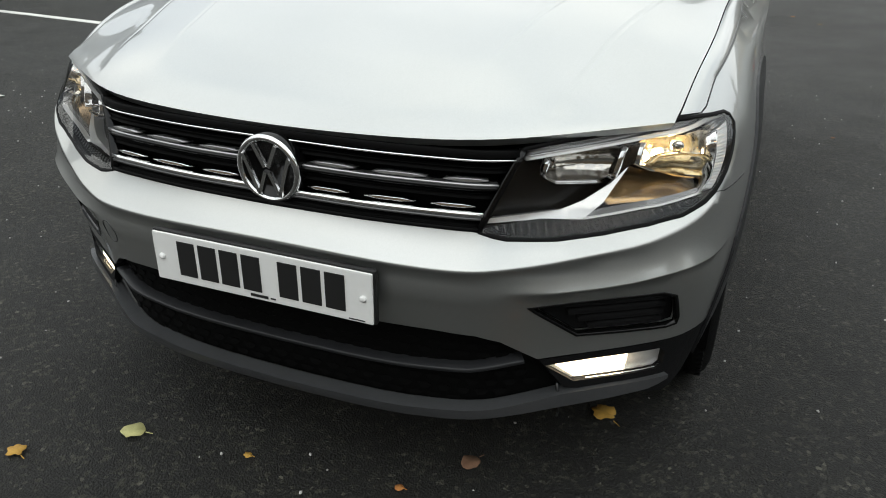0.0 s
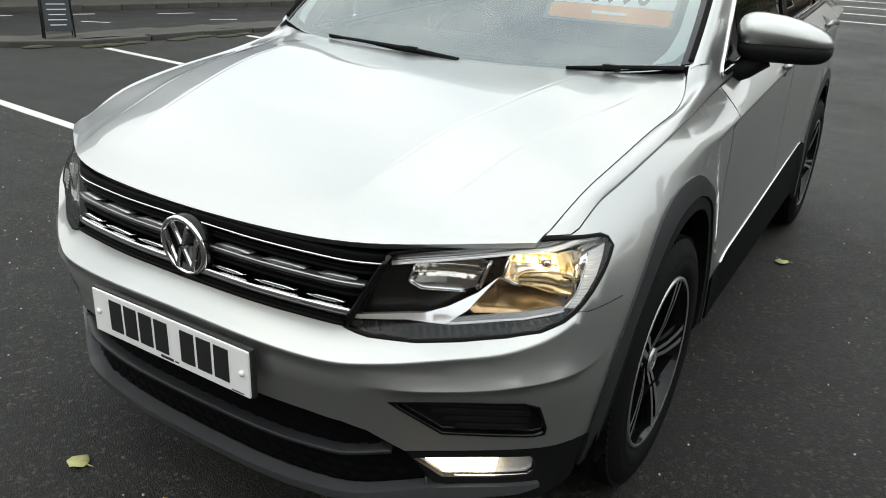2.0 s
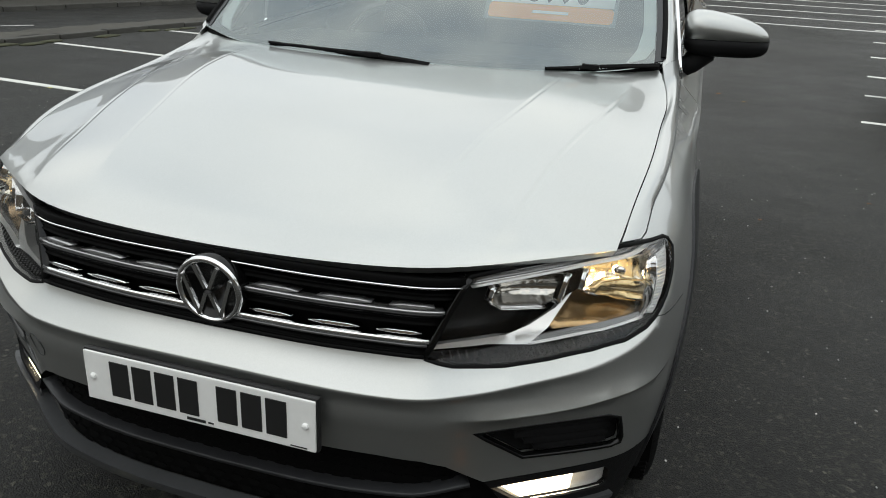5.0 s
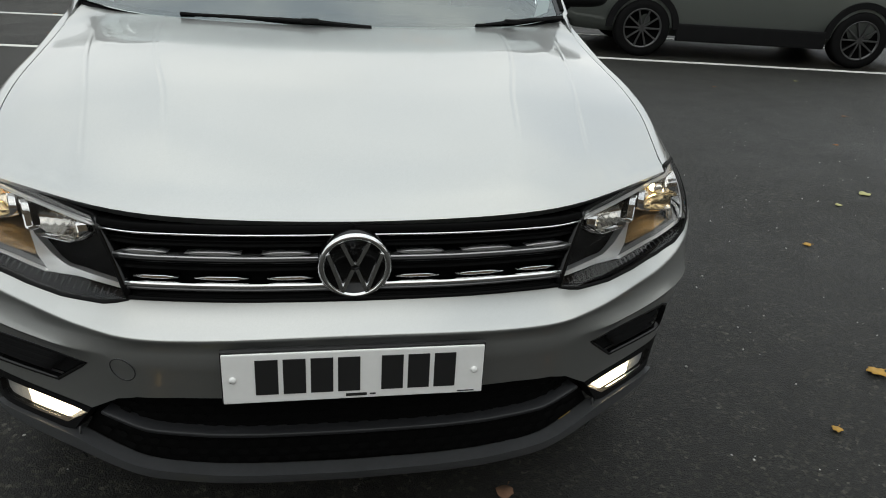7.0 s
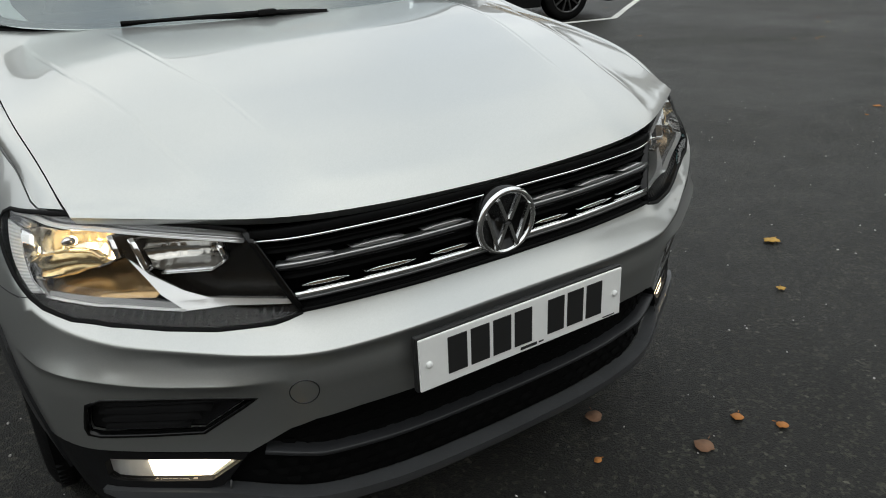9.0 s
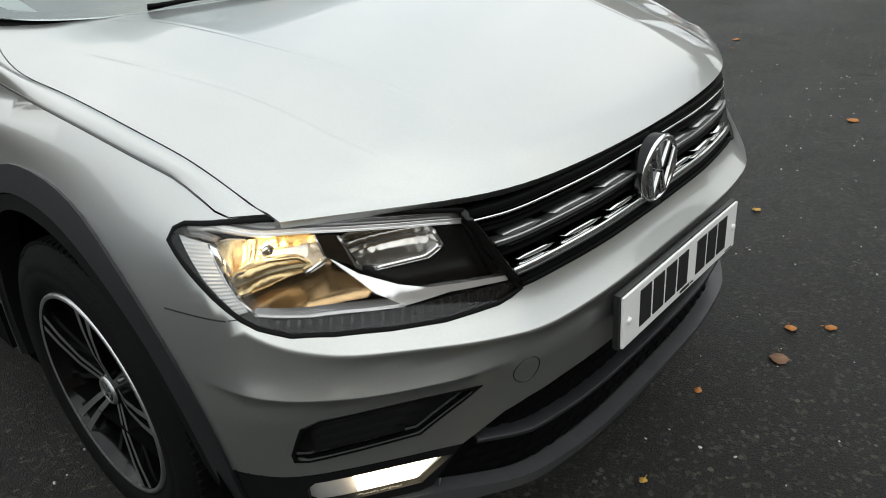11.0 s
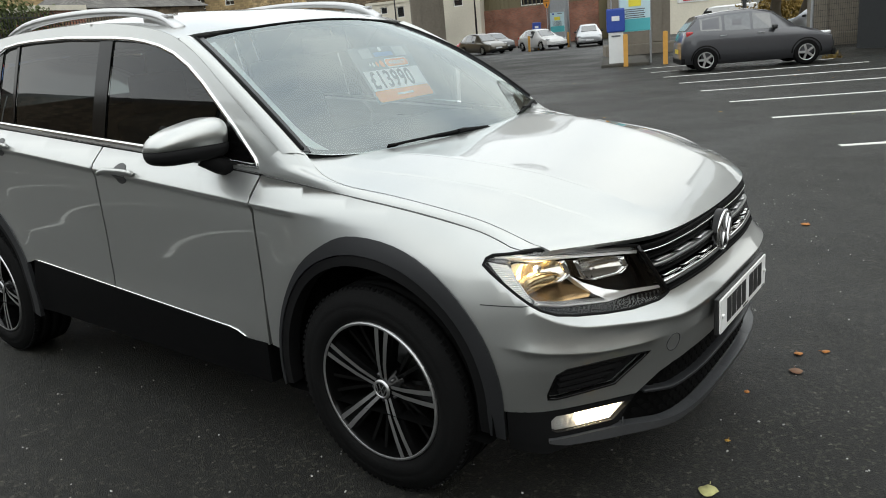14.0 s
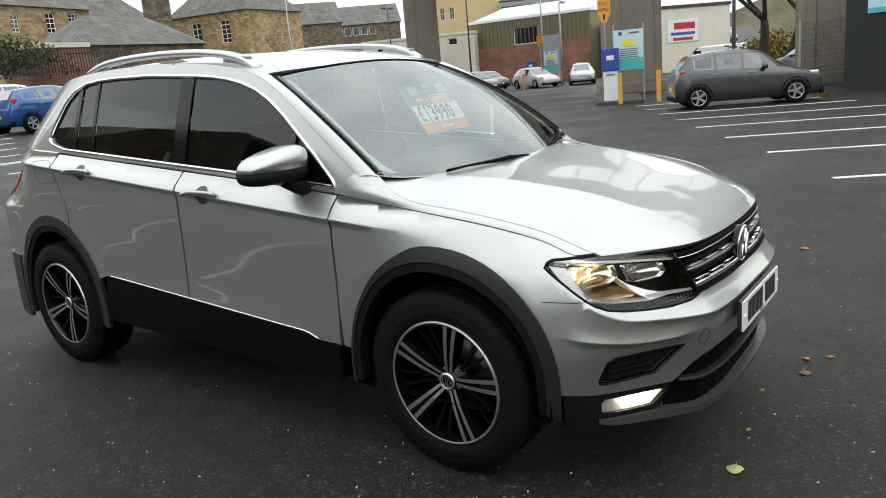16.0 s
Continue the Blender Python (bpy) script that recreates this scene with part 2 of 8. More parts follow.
def tube_bm(points, radius, sides=8, bm=None, radii=None):
    """A closed tube along points."""
    bm = bm or bmesh.new()
    pts = [Vector(p) for p in points]
    rings = []
    for i, p in enumerate(pts):
        d = (pts[min(i + 1, len(pts) - 1)] - pts[max(i - 1, 0)]).normalized()
        side = d.cross(Vector((0, 0, 1)))
        side = side.normalized() if side.length > 0.05 else Vector((1, 0, 0))
        up = side.cross(d).normalized()
        r = radii[i] if radii else radius
        rings.append([bm.verts.new(p + (side * math.cos(a) + up * math.sin(a)) * r) for a in (2 * math.pi * k / sides for k in range(sides))])
    for a, b in zip(rings, rings[1:]):
        for k in range(sides):
            bm.faces.new((a[k], a[(k + 1) % sides], b[(k + 1) % sides], b[k]))
    bm.faces.new(rings[0][::-1])
    bm.faces.new(rings[-1])
    bmesh.ops.recalc_face_normals(bm, faces=bm.faces)
    return bm


def lathe(profile, sides, axis="x"):
    """Turns (along, radius) pairs about the x axis."""
    verts, faces = [], []
    k = len(profile)
    for i in range(sides):
        a = 2 * math.pi * i / sides
        verts += [(h, r * math.cos(a), r * math.sin(a)) for h, r in profile]
    for i in range(sides):
        j = (i + 1) % sides
        faces += [(i * k + q, i * k + q + 1, j * k + q + 1, j * k + q) for q in range(k - 1)]
    return verts, faces


def dense(loop, step):
    out = []
    for i, p in enumerate(loop):
        q = loop[(i + 1) % len(loop)]
        cuts = max(1, int(math.ceil(math.hypot(q[0] - p[0], q[1] - p[1]) / step)))
        out += [(p[0] + (q[0] - p[0]) * c / cuts, p[1] + (q[1] - p[1]) * c / cuts) for c in range(cuts)]
    return out


def inside(px, py, loop):
    hit = np.zeros(len(px), bool)
    for (x0, y0), (x1, y1) in zip(loop, loop[1:] + loop[:1]):
        if y0 != y1:
            hit ^= ((y0 > py) != (y1 > py)) & (px < (x1 - x0) * (py - y0) / (y1 - y0) + x0)
    return hit


def from_axis(p):
    """Points of the car's inner line nearest to p: tells the outside of a panel."""
    return np.stack([p[:, 0] * 0, np.clip(p[:, 1], 0.9, 3.7), np.full(len(p), 0.62)], 1)


def panel(name, loop, surface, mat, parent, step=0.03, holes=(), thick=0.012, label="", proud=0.0, away=from_axis, lines=()):
    """A sheet of bodywork: the region inside loop, less holes, laid on a surface of two parameters, with a turned-in rim."""
    from mathutils.geometry import delaunay_2d_cdt
    loops = [dense(list(loop), step)] + [dense(list(h), step) for h in holes]
    pts, edges = [], []
    for lp in loops:
        n0 = len(pts)
        pts += lp
        edges += [(n0 + i, n0 + (i + 1) % len(lp)) for i in range(len(lp))]
    bound = np.array(pts)
    u = np.arange(bound[:, 0].min() + step / 2, bound[:, 0].max(), step)
    v = np.arange(bound[:, 1].min() + step / 2, bound[:, 1].max(), step)
    gu, gv = [a.ravel() for a in np.meshgrid(u, v)]
    keep = inside(gu, gv, loops[0])
    for h in loops[1:]:
        keep &= ~inside(gu, gv, h)
    gu, gv = gu[keep], gv[keep]
    if len(gu):
        near = np.full(len(gu), 9.0)
        for p in pts:
            near = np.minimum(near, np.hypot(gu - p[0], gv - p[1]))
        gu, gv = gu[near > step * 0.55], gv[near > step * 0.55]
    for ln in lines:
        # pressed lines: edges of the sheet run along them
        fine = [q for p, r in zip(ln, ln[1:]) for q in [(p[0] + (r[0] - p[0]) * c / 3, p[1] + (r[1] - p[1]) * c / 3) for c in range(3)]]
        la = np.array(fine)
        ok = inside(la[:, 0], la[:, 1], loops[0])
        for h in loops[1:]:
            ok &= ~inside(la[:, 0], la[:, 1], h)
        ok &= np.array([np.hypot(bound[:, 0] - q[0], bound[:, 1] - q[1]).min() > step * 0.2 for q in fine])
        last = -2
        for i, q in enumerate(fine):
            if ok[i]:
                pts.append(q)
                if last == i - 1:
                    edges.append((len(pts) - 2, len(pts) - 1))
                last = i
        if len(gu):
            near = np.full(len(gu), 9.0)
            for q in la[ok]:
                near = np.minimum(near, np.hypot(gu - q[0], gv - q[1]))
            gu, gv = gu[near > step * 0.35], gv[near > step * 0.35]
    flat = [Vector(p) for p in pts] + [Vector(p) for p in zip(gu, gv)]
    co, _, tris, *_ = delaunay_2d_cdt(flat, edges, [], 0, 1e-6)
    co = np.array([tuple(c) for c in co])
    tris = np.array([t for t in tris])
    mid = co[tris].mean(1)
    ok = inside(mid[:, 0], mid[:, 1], loops[0])
    for h in loops[1:]:
        ok &= ~inside(mid[:, 0], mid[:, 1], h)
    tris = tris[ok]

    def place(a):
        e = 0.003
        p = surface(a[:, 0], a[:, 1])
        du = surface(a[:, 0] + e, a[:, 1]) - surface(a[:, 0] - e, a[:, 1])
        dv = surface(a[:, 0], a[:, 1] + e) - surface(a[:, 0], a[:, 1] - e)
        nn = np.cross(du, dv)
        nn /= np.linalg.norm(nn, axis=1)[:, None] + 1e-12
        if (nn * (p - away(p))).sum() < 0:
            nn = -nn
        return p + nn * proud, nn
    p, nn = place(co)
    verts, faces, ln = list(p), [], []
    for t in tris:
        a, b, c = p[t]
        t = t if np.dot(np.cross(b - a, c - a), nn[t[0]]) > 0 else t[::-1]
        faces.append(tuple(int(i) for i in t))
        ln += [nn[i] for i in t]
    for lp in loops:
        q, qn = place(np.array(lp))
        n0, k = len(verts), len(lp)
        verts += list(q) + list(q - qn * thick)
        for i in range(k):
            j = (i + 1) % k
            f = (n0 + i, n0 + j, n0 + k + j, n0 + k + i)
            fn = np.cross(q[j] - q[i], -qn[i])
            fn = fn / (np.linalg.norm(fn) + 1e-12)
            faces.append(f)
            ln += [fn] * 4
    return link_mesh(name, verts, faces, mat, parent, label, True, [tuple(x) for x in ln])


def strip(name, path, surface, mat, parent, width, out=0.006, sink=0.006, label="", away=from_axis, closed=False, step=0.03, taper=False):
    """A moulding of a rounded section that runs along a path on a surface."""
    lp = dense(list(path), step)
    if not closed:
        k = max(i for i, q in enumerate(lp) if abs(q[0] - path[-1][0]) + abs(q[1] - path[-1][1]) < 1e-9) if tuple(path[-1]) in lp else len(lp) - 1
        lp = lp[:k + 1]
    a = np.array(lp)
    e = 0.003
    p = surface(a[:, 0], a[:, 1])
    nn = np.cross(surface(a[:, 0] + e, a[:, 1]) - surface(a[:, 0] - e, a[:, 1]), surface(a[:, 0], a[:, 1] + e) - surface(a[:, 0], a[:, 1] - e))
    nn /= np.linalg.norm(nn, axis=1)[:, None] + 1e-12
    if (nn * (p - away(p))).sum() < 0:
        nn = -nn
    n = len(p)
    tan = np.array([p[(i + 1) % n if closed else min(i + 1, n - 1)] - p[(i - 1) % n if closed else max(i - 1, 0)] for i in range(n)])
    tan /= np.linalg.norm(tan, axis=1)[:, None] + 1e-12
    side = np.cross(nn, tan)
    w = width / 2
    sec = [(-w, -sink), (-w, out * 0.45), (-w * 0.7, out * 0.9), (0, out), (w * 0.7, out * 0.9), (w, out * 0.45), (w, -sink)]
    verts, faces = [], []
    for i in range(n):
        s = min(1.0, 0.15 + 0.85 * min(i, n - 1 - i) / max(1, n * 0.18)) if taper else 1.0
        verts += [p[i] + side[i] * x * s + nn[i] * y for x, y in sec]
    k = len(sec)
    for i in range(n if closed else n - 1):
        j = (i + 1) % n
        faces += [(i * k + q, j * k + q, j * k + q + 1, i * k + q + 1) for q in range(k - 1)]
    if not closed:
        faces += [tuple(range(k)), tuple((n - 1) * k + q for q in reversed(range(k)))]
    return link_mesh(name, verts, faces, mat, parent, label)


def curve_through(pts, n=24):
    """Catmull-Rom samples through points."""
    p = [np.array(q, float) for q in pts]
    out = []
    for i in range(len(p) - 1):
        a, b, c, d = p[max(i - 1, 0)], p[i], p[i + 1], p[min(i + 2, len(p) - 1)]
        for k in range(n):
            t = k / n
            out.append(0.5 * (2 * b + (c - a) * t + (2 * a - 5 * b + 4 * c - d) * t * t + (3 * b - a - 3 * c + d) * t ** 3))
    return np.array(out + [p[-1]])


def spline(xs, ys):
    """A smooth curve through points, straight beyond its ends."""
    xs, ys = np.array(xs, float), np.array(ys, float)
    n, h = len(xs), np.diff(xs)
    A, r = np.eye(n), np.zeros(n)
    for i in range(1, n - 1):
        A[i, i - 1:i + 2] = h[i - 1], 2 * (h[i - 1] + h[i]), h[i]
        r[i] = 6 * ((ys[i + 1] - ys[i]) / h[i] - (ys[i] - ys[i - 1]) / h[i - 1])
    m = np.linalg.solve(A, r)

    def at(x):
        x = np.asarray(x, float)
        c = np.clip(x, xs[0], xs[-1])
        i = np.clip(np.searchsorted(xs, c) - 1, 0, n - 2)
        a, b, k = xs[i + 1] - c, c - xs[i], h[i]
        v = (m[i] * a ** 3 + m[i + 1] * b ** 3) / (6 * k) + (ys[i] / k - m[i] * k / 6) * a + (ys[i + 1] / k - m[i + 1] * k / 6) * b
        g0, g1 = (ys[1] - ys[0]) / h[0] - m[1] * h[0] / 6, (ys[-1] - ys[-2]) / h[-1] + m[-2] * h[-1] / 6
        return v + np.minimum(x - xs[0], 0) * g0 + np.maximum(x - xs[-1], 0) * g1
    return at


def ease(x):
    x = np.clip(x, 0, 1)
    return x * x * (3 - 2 * x)


# ---- the car's surfaces ----
# its plan, from the middle of the bumper round the corner and along the side to the tail
PLAN = curve_through([(0, 0.02), (0.2, 0.022), (0.35, 0.036), (0.45, 0.055), (0.53, 0.093), (0.60, 0.136), (0.68, 0.189), (0.75, 0.238), (0.81, 0.285), (0.848, 0.338),
                      (0.871, 0.41), (0.885, 0.52), (0.892, 0.65), (0.896, 0.85), (0.896, 1.1), (0.895, 1.5), (0.895, 2.2), (0.895, 2.9), (0.893, 3.4), (0.885, 3.75),
                      (0.865, 4.05), (0.835, 4.22), (0.76, 4.36), (0.6, 4.43), (0.35, 4.465), (0, 4.475)])
PLAN_S = np.concatenate([[0], np.cumsum(np.hypot(*np.diff(PLAN, axis=0).T))])
PLAN_T = np.gradient(PLAN, axis=0)
PLAN_T = np.stack([np.convolve(np.pad(PLAN_T[:, i], 12, mode="edge"), np.ones(25) / 25, "valid") for i in range(2)], 1)
PLAN_T[0] = PLAN_T[1] = (1, 0)
PLAN_N = np.stack([PLAN_T[:, 1], -PLAN_T[:, 0]], 1) / np.hypot(*PLAN_T.T)[:, None]


def steps(z, knots, values):
    """Straight pieces through knots that differ from point to point."""
    r = values[0] + z * 0
    for a, b, va, vb in zip(knots, knots[1:], values, values[1:]):
        r = r + np.clip((z - a) / (b - a), 0, 1) * (vb - va)
    return r


shoulder_z = spline([0.2, 0.366, 0.446, 0.51, 0.575, 0.655, 0.745, 0.85, 0.965, 1.08, 1.38, 1.9, 2.46, 3.135, 3.72, 4.3], [0.80, 0.848, 0.879, 0.899, 0.915, 0.931, 0.946, 0.960, 0.974, 0.988, 1.025, 1.076, 1.122, 1.178, 1.219, 1.24])


groove_x = spline([0.2, 0.338, 0.41, 0.5, 0.6, 0.75, 0.95, 1.2, 1.6], [0.755, 0.777, 0.786, 0.7935, 0.7985, 0.802, 0.803, 0.8025, 0.802])


def crease_z(y):
    return 0.922 + (np.asarray(y, float) - 1.17) * 0.0925


def by_x(knots, values):
    return spline([float(np.interp(x, PLAN[:260, 0], PLAN_S[:260])) for x in knots], values)


# the bumper's two pressed edges, as heights round the plan
edge_high = spline([0, 0.2, 0.41, 0.577, 0.70, 0.79, 0.85, 0.90, 0.95, 1.02], [0.594, 0.592, 0.589, 0.603, 0.618, 0.634, 0.656, 0.682, 0.716, 0.768])
edge_low = by_x([0.3, 0.49, 0.60, 0.71, 0.79, 0.85], [0.534, 0.539, 0.542, 0.552, 0.570, 0.586])
chin = spline([0.14, 0.17, 0.19, 0.22, 0.25, 0.30, 0.36, 0.44, 0.50, 0.54], [0.122, 0.080, 0.055, 0.037, 0.032, 0.032, 0.032, 0.020, 0.007, 0.001])


def front_inset(s, z):
    e1, e2 = edge_high(np.minimum(s, 1.05)), edge_low(np.minimum(s, 1.02))
    up = np.maximum(z - e1, 0)
    high = 0.048 * (1 - np.exp(-up / 0.045)) + 0.14 * up + 3.0 * np.maximum(z - 0.78, 0) ** 2
    low = 0.010 * ease((e1 - z) / 0.022) * (1 - ease((s - 0.62) / 0.25)) + chin(np.minimum(z, 0.54)) * ease((0.54 - z) / 0.04)
    d = z - e2
    ridge = 0.020 * np.where(d > 0, np.exp(-np.maximum(d, 0) / 0.030), np.exp(np.minimum(d, 0) / 0.010))
    return high + low - ridge * ease((s - 0.47) / 0.16) * ease((1.06 - s) / 0.14)


def inset(s, y, z):
    front = front_inset(s, z)
    zs, zc = shoulder_z(y), crease_z(y)
    crown = np.interp(y, PLAN[:260, 1], PLAN[:260, 0]) - groove_x(np.clip(y, 0.2, 1.6))
    top = crown + 1.0 * np.maximum(z - zs, 0)
    # the wing is rounded over; behind it a crease parts an upright side from a leaning shoulder
    wing = crown * np.clip((z - 0.60) / (zs - 0.60), 0, 1) ** 3.2
    t = np.clip((z - zc) / (zs - zc), 0, 1)
    under = np.maximum(zc - z, 0)
    door = 0.016 + 0.077 * t ** (1.15 + 1.3 * (1 - ease((y - 0.75) / 0.55))) + np.where(z < zc, 0.010 * ease(under / 0.30) + 0.018 * ease((y - 1.13) / 0.12) * ease(under / 0.026) * np.exp(-under / 0.16), 0)
    w = ease((y - 0.60) / 0.78)
    low = 0.016 * np.clip((0.60 - z) / 0.18, 0, 2) ** 2 * (1 - w) - 0.008 * ease((y - 1.25) / 0.4) * ease((0.60 - z) / 0.16)
    swell = np.hypot(y - 0.886, (z - 0.352) * 0.93)
    swell2 = np.hypot(y - 3.567, (z - 0.352) * 0.93)
    flare = 0.012 * np.exp(-(np.maximum(np.minimum(swell, swell2) - 0.46, 0) / 0.09) ** 2)
    side = np.where(z > zs, top, wing * (1 - w) + door * w) + low - flare * ease((0.95 - z) / 0.2)
    k = ease((s - 0.80) / 0.32)
    tail = ease((s - 5.0) / 0.5)
    back = steps(z, [0.18, 0.3, 0.5, 0.62, 0.75, 1.0, 1.25], [0.08, 0.0, 0.0, 0.03, 0.07, 0.10, 0.16])
    # the tail narrows towards its top
    corner = 2.5 * np.clip(z - 0.9, 0, 0.26) * np.clip(y - 3.7, 0, 0.6) ** 1.5
    return (front * (1 - k) + side * k + corner) * (1 - tail) + (back + corner) * tail


def band(s, z):
    """The car's belt of bumper, wings, doors and tail: s metres round the plan from the middle of the front, z up."""
    s, z = np.asarray(s, float), np.asarray(z, float)
    a = np.abs(s)
    x, y = np.interp(a, PLAN_S, PLAN[:, 0]), np.interp(a, PLAN_S, PLAN[:, 1])
    nx, ny = np.interp(a, PLAN_S, PLAN_N[:, 0]), np.interp(a, PLAN_S, PLAN_N[:, 1])
    d = 0.25 * inset(a, y, z - 0.002) + 0.5 * inset(a, y, z) + 0.25 * inset(a, y, z + 0.002)
    return np.stack([np.where(s < 0, -1, 1) * (x - nx * d), y - ny * d, z + 0 * s], 1)


def s_x(x):
    return float(np.interp(x, PLAN[:200, 0], PLAN_S[:200]))


def s_y(y):
    i = np.searchsorted(PLAN[200:, 1], y) + 200
    j = slice(100, len(PLAN) - 60)
    return float(np.interp(y, PLAN[j, 1], PLAN_S[j]))


SCAN = np.linspace(0, 2.0, 801)


def on(x, y, z):
    """The place on the band nearest to a point of the corner."""
    b = band(SCAN, np.full(801, z))
    return (float(SCAN[np.argmin((b[:, 0] - x) ** 2 + (b[:, 1] - y) ** 2)]), z)


def yz(pts):
    return [(s_y(y), z) for y, z in pts]


def flip(pts):
    return [(-a, b) for a, b in pts]


def both(pts):
    """A loop that is alike on both sides, from its half that runs from the middle's top to the middle's bottom."""
    return list(pts) + [(-a, b) for a, b in reversed(pts) if abs(a) > 1e-6]


bonnet_edge = spline([-0.42, -0.3, 0, 0.3, 0.42, 0.5, 0.6, 0.7, 0.765, 0.85], [0.128, 0.108, 0.096, 0.108, 0.128, 0.158, 0.215, 0.280, 0.326, 0.39])


def bonnet_front(x):
    return bonnet_edge(np.abs(x))


bonnet_mid = spline([0.05, 0.095, 0.125, 0.17, 0.26, 0.40, 0.6, 0.8, 1.0, 1.2, 1.4], [0.772, 0.802, 0.828, 0.853, 0.886, 0.926, 0.970, 1.006, 1.035, 1.058, 1.074])


ridge_x = spline([0.1, 0.37, 0.49, 0.61, 0.74, 0.89, 1.055, 1.2], [0.500, 0.556, 0.576, 0.600, 0.628, 0.654, 0.679, 0.70])


vale_x = spline([0.2, 0.27, 0.5, 0.65, 0.8, 0.95, 1.08], [0.355, 0.372, 0.408, 0.443, 0.470, 0.487, 0.498])
edge_lift = spline([0.30, 0.36, 0.42, 0.5, 0.6, 0.7, 0.8, 0.9, 1.0, 1.06, 1.12, 1.17, 1.22], [0.0, 0.0, 0.006, 0.019, 0.027, 0.031, 0.032, 0.029, 0.0240, 0.0255, 0.0335, 0.0470, 0.0640])
# the gap between bonnet and wing
gap_x = spline([0.33, 0.42, 0.54, 0.7, 0.9, 1.04, 1.09, 1.14, 1.185, 1.21], [0.748, 0.755, 0.767, 0.776, 0.780, 0.782, 0.777, 0.767, 0.7525, 0.748])


def bonnet(x, y):
    x, y = np.asarray(x, float), np.asarray(y, float)
    a = np.abs(x)
    yf = bonnet_front(a)
    eta = y - (yf - 0.096) * ease(0.5 + (1.0 - (y - yf) / 0.85) * 0.5)
    q = (a / 0.745) ** 2
    k = ease((y - 0.2) / 0.75)
    z = bonnet_mid(eta) + q * (0.036 * (1 - k) - 0.014 * k)
    d = a - ridge_x(y)
    z = z + 0.009 * ease((y - 0.10) / 0.25) * (1 - np.clip(a / 0.8, 0, 1) ** 4) - 0.007 * ease((y - yf) / 0.05) * np.where(d > 0, 1 - np.exp(-np.maximum(d, 0) / 0.030), 0)
    # a fold on each side parts the raised middle from the flanks
    v = vale_x(y)
    z = z - 0.012 * ease((y - yf) / 0.05) * (np.clip((a - v) / (ridge_x(y) - v), 0, 1) - 0.5 * np.clip(a / 0.6, 0, 1) ** 4 * np.clip((0.775 - a) / 0.175, 0, 1))
    z = z - 0.14 * ease((y - 0.12) / 0.30) * ease((1.10 - y) / 0.2) * (np.maximum(a - v, 0) - (0.775 - v) * np.minimum(a / 0.775, 1.02) ** 3)
    z = z - 0.008 * np.clip((a - 0.66) / 0.12, 0, 1.5) ** 2 * ease((y - 0.3) / 0.3)
    # its edges are lifted, most of all in the corners by the windscreen
    c0 = 0.3 * ease((1.05 - y) / 0.3)
    reach = np.minimum(a / gap_x(np.clip(y, 0.33, 1.21)), 1.08)
    z = z + edge_lift(np.clip(y, 0.30, 1.22)) * (c0 + (1 - c0) * reach ** (3.0 + 1.5 * ease((y - 1.0) / 0.2)))
    # two fine pressed lines on each side
    for line, near in ((v, 0.26), (ridge_x(y), 0.22)):
        z = z - 0.0020 * np.exp(-((a - line) / 0.004) ** 2) * ease((y - near) / 0.15) * ease((1.12 - y) / 0.25)
    return np.stack([x + 0 * y, y + 0 * x, z + 0.004], 1)


def belt_z(y):
    return shoulder_z(y) + 0.015


def cabin(y, z):
    """The side of the cabin above the belt, for the +x side."""
    y, z = np.asarray(y, float), np.asarray(z, float)
    h = z - belt_z(np.clip(y, 1.3, 4.2))
    x = 0.803 - 0.24 * h - 0.14 * h * np.abs(h) - 0.032 * np.clip(y - 3.0, 0, 2) ** 2 - 0.06 * np.clip(1.5 - y, 0, 1) ** 2 - 0.9 * np.clip(y - 3.45 - (1.45 - np.clip(z, 1.2, 1.6)) * 1.2, 0, 0.7) ** 2
    return np.stack([x, y + 0 * z, z + 0 * y], 1)


def cabin_r(y, z):
    return cabin(y, z) * np.array([-1, 1, 1])


rail_z = spline([1.28, 1.55, 1.86, 2.1, 2.4, 2.8, 3.2, 3.6, 3.95, 4.1], [1.095, 1.290, 1.492, 1.560, 1.597, 1.611, 1.604, 1.562, 1.485, 1.43])
roof_mid = spline([1.7, 1.86, 2.1, 2.5, 2.9, 3.3, 3.7, 3.95, 4.1], [1.50, 1.548, 1.600, 1.638, 1.645, 1.632, 1.590, 1.535, 1.485])


def roof(x, y):
    x, y = np.asarray(x, float), np.asarray(y, float)
    ze = rail_z(y)
    xe = cabin(y, ze)[:, 0]
    f = np.clip(np.abs(x) / xe, 0, 1.2)
    return np.stack([x, y, ze + (roof_mid(y) - ze) * (1 - f ** 2.6)], 1)


def screen(u, v):
    """The windscreen: u from -1 to 1 across, v from 0 at its foot to 1 at the roof."""
    u, v = np.asarray(u, float), np.asarray(v, float)
    x = u * (0.750 - 0.045 * v - 0.100 * v * v)
    y0, z0 = 1.045 + 0.160 * np.abs(u) ** 2.4, 1.054 + 0.038 * np.abs(u) ** 5
    y1, z1 = 1.80 + 0.08 * u * u, 1.538 - 0.040 * u * u
    arch = 4 * v * (1 - v)
    return np.stack([x, y0 * (1 - v) + y1 * v - 0.012 * arch, z0 * (1 - v) + z1 * v + 0.028 * arch], 1)


AXLE_F, AXLE_R, HUB_Z, TYRE_R = 0.886, 3.567, 0.352, 0.352


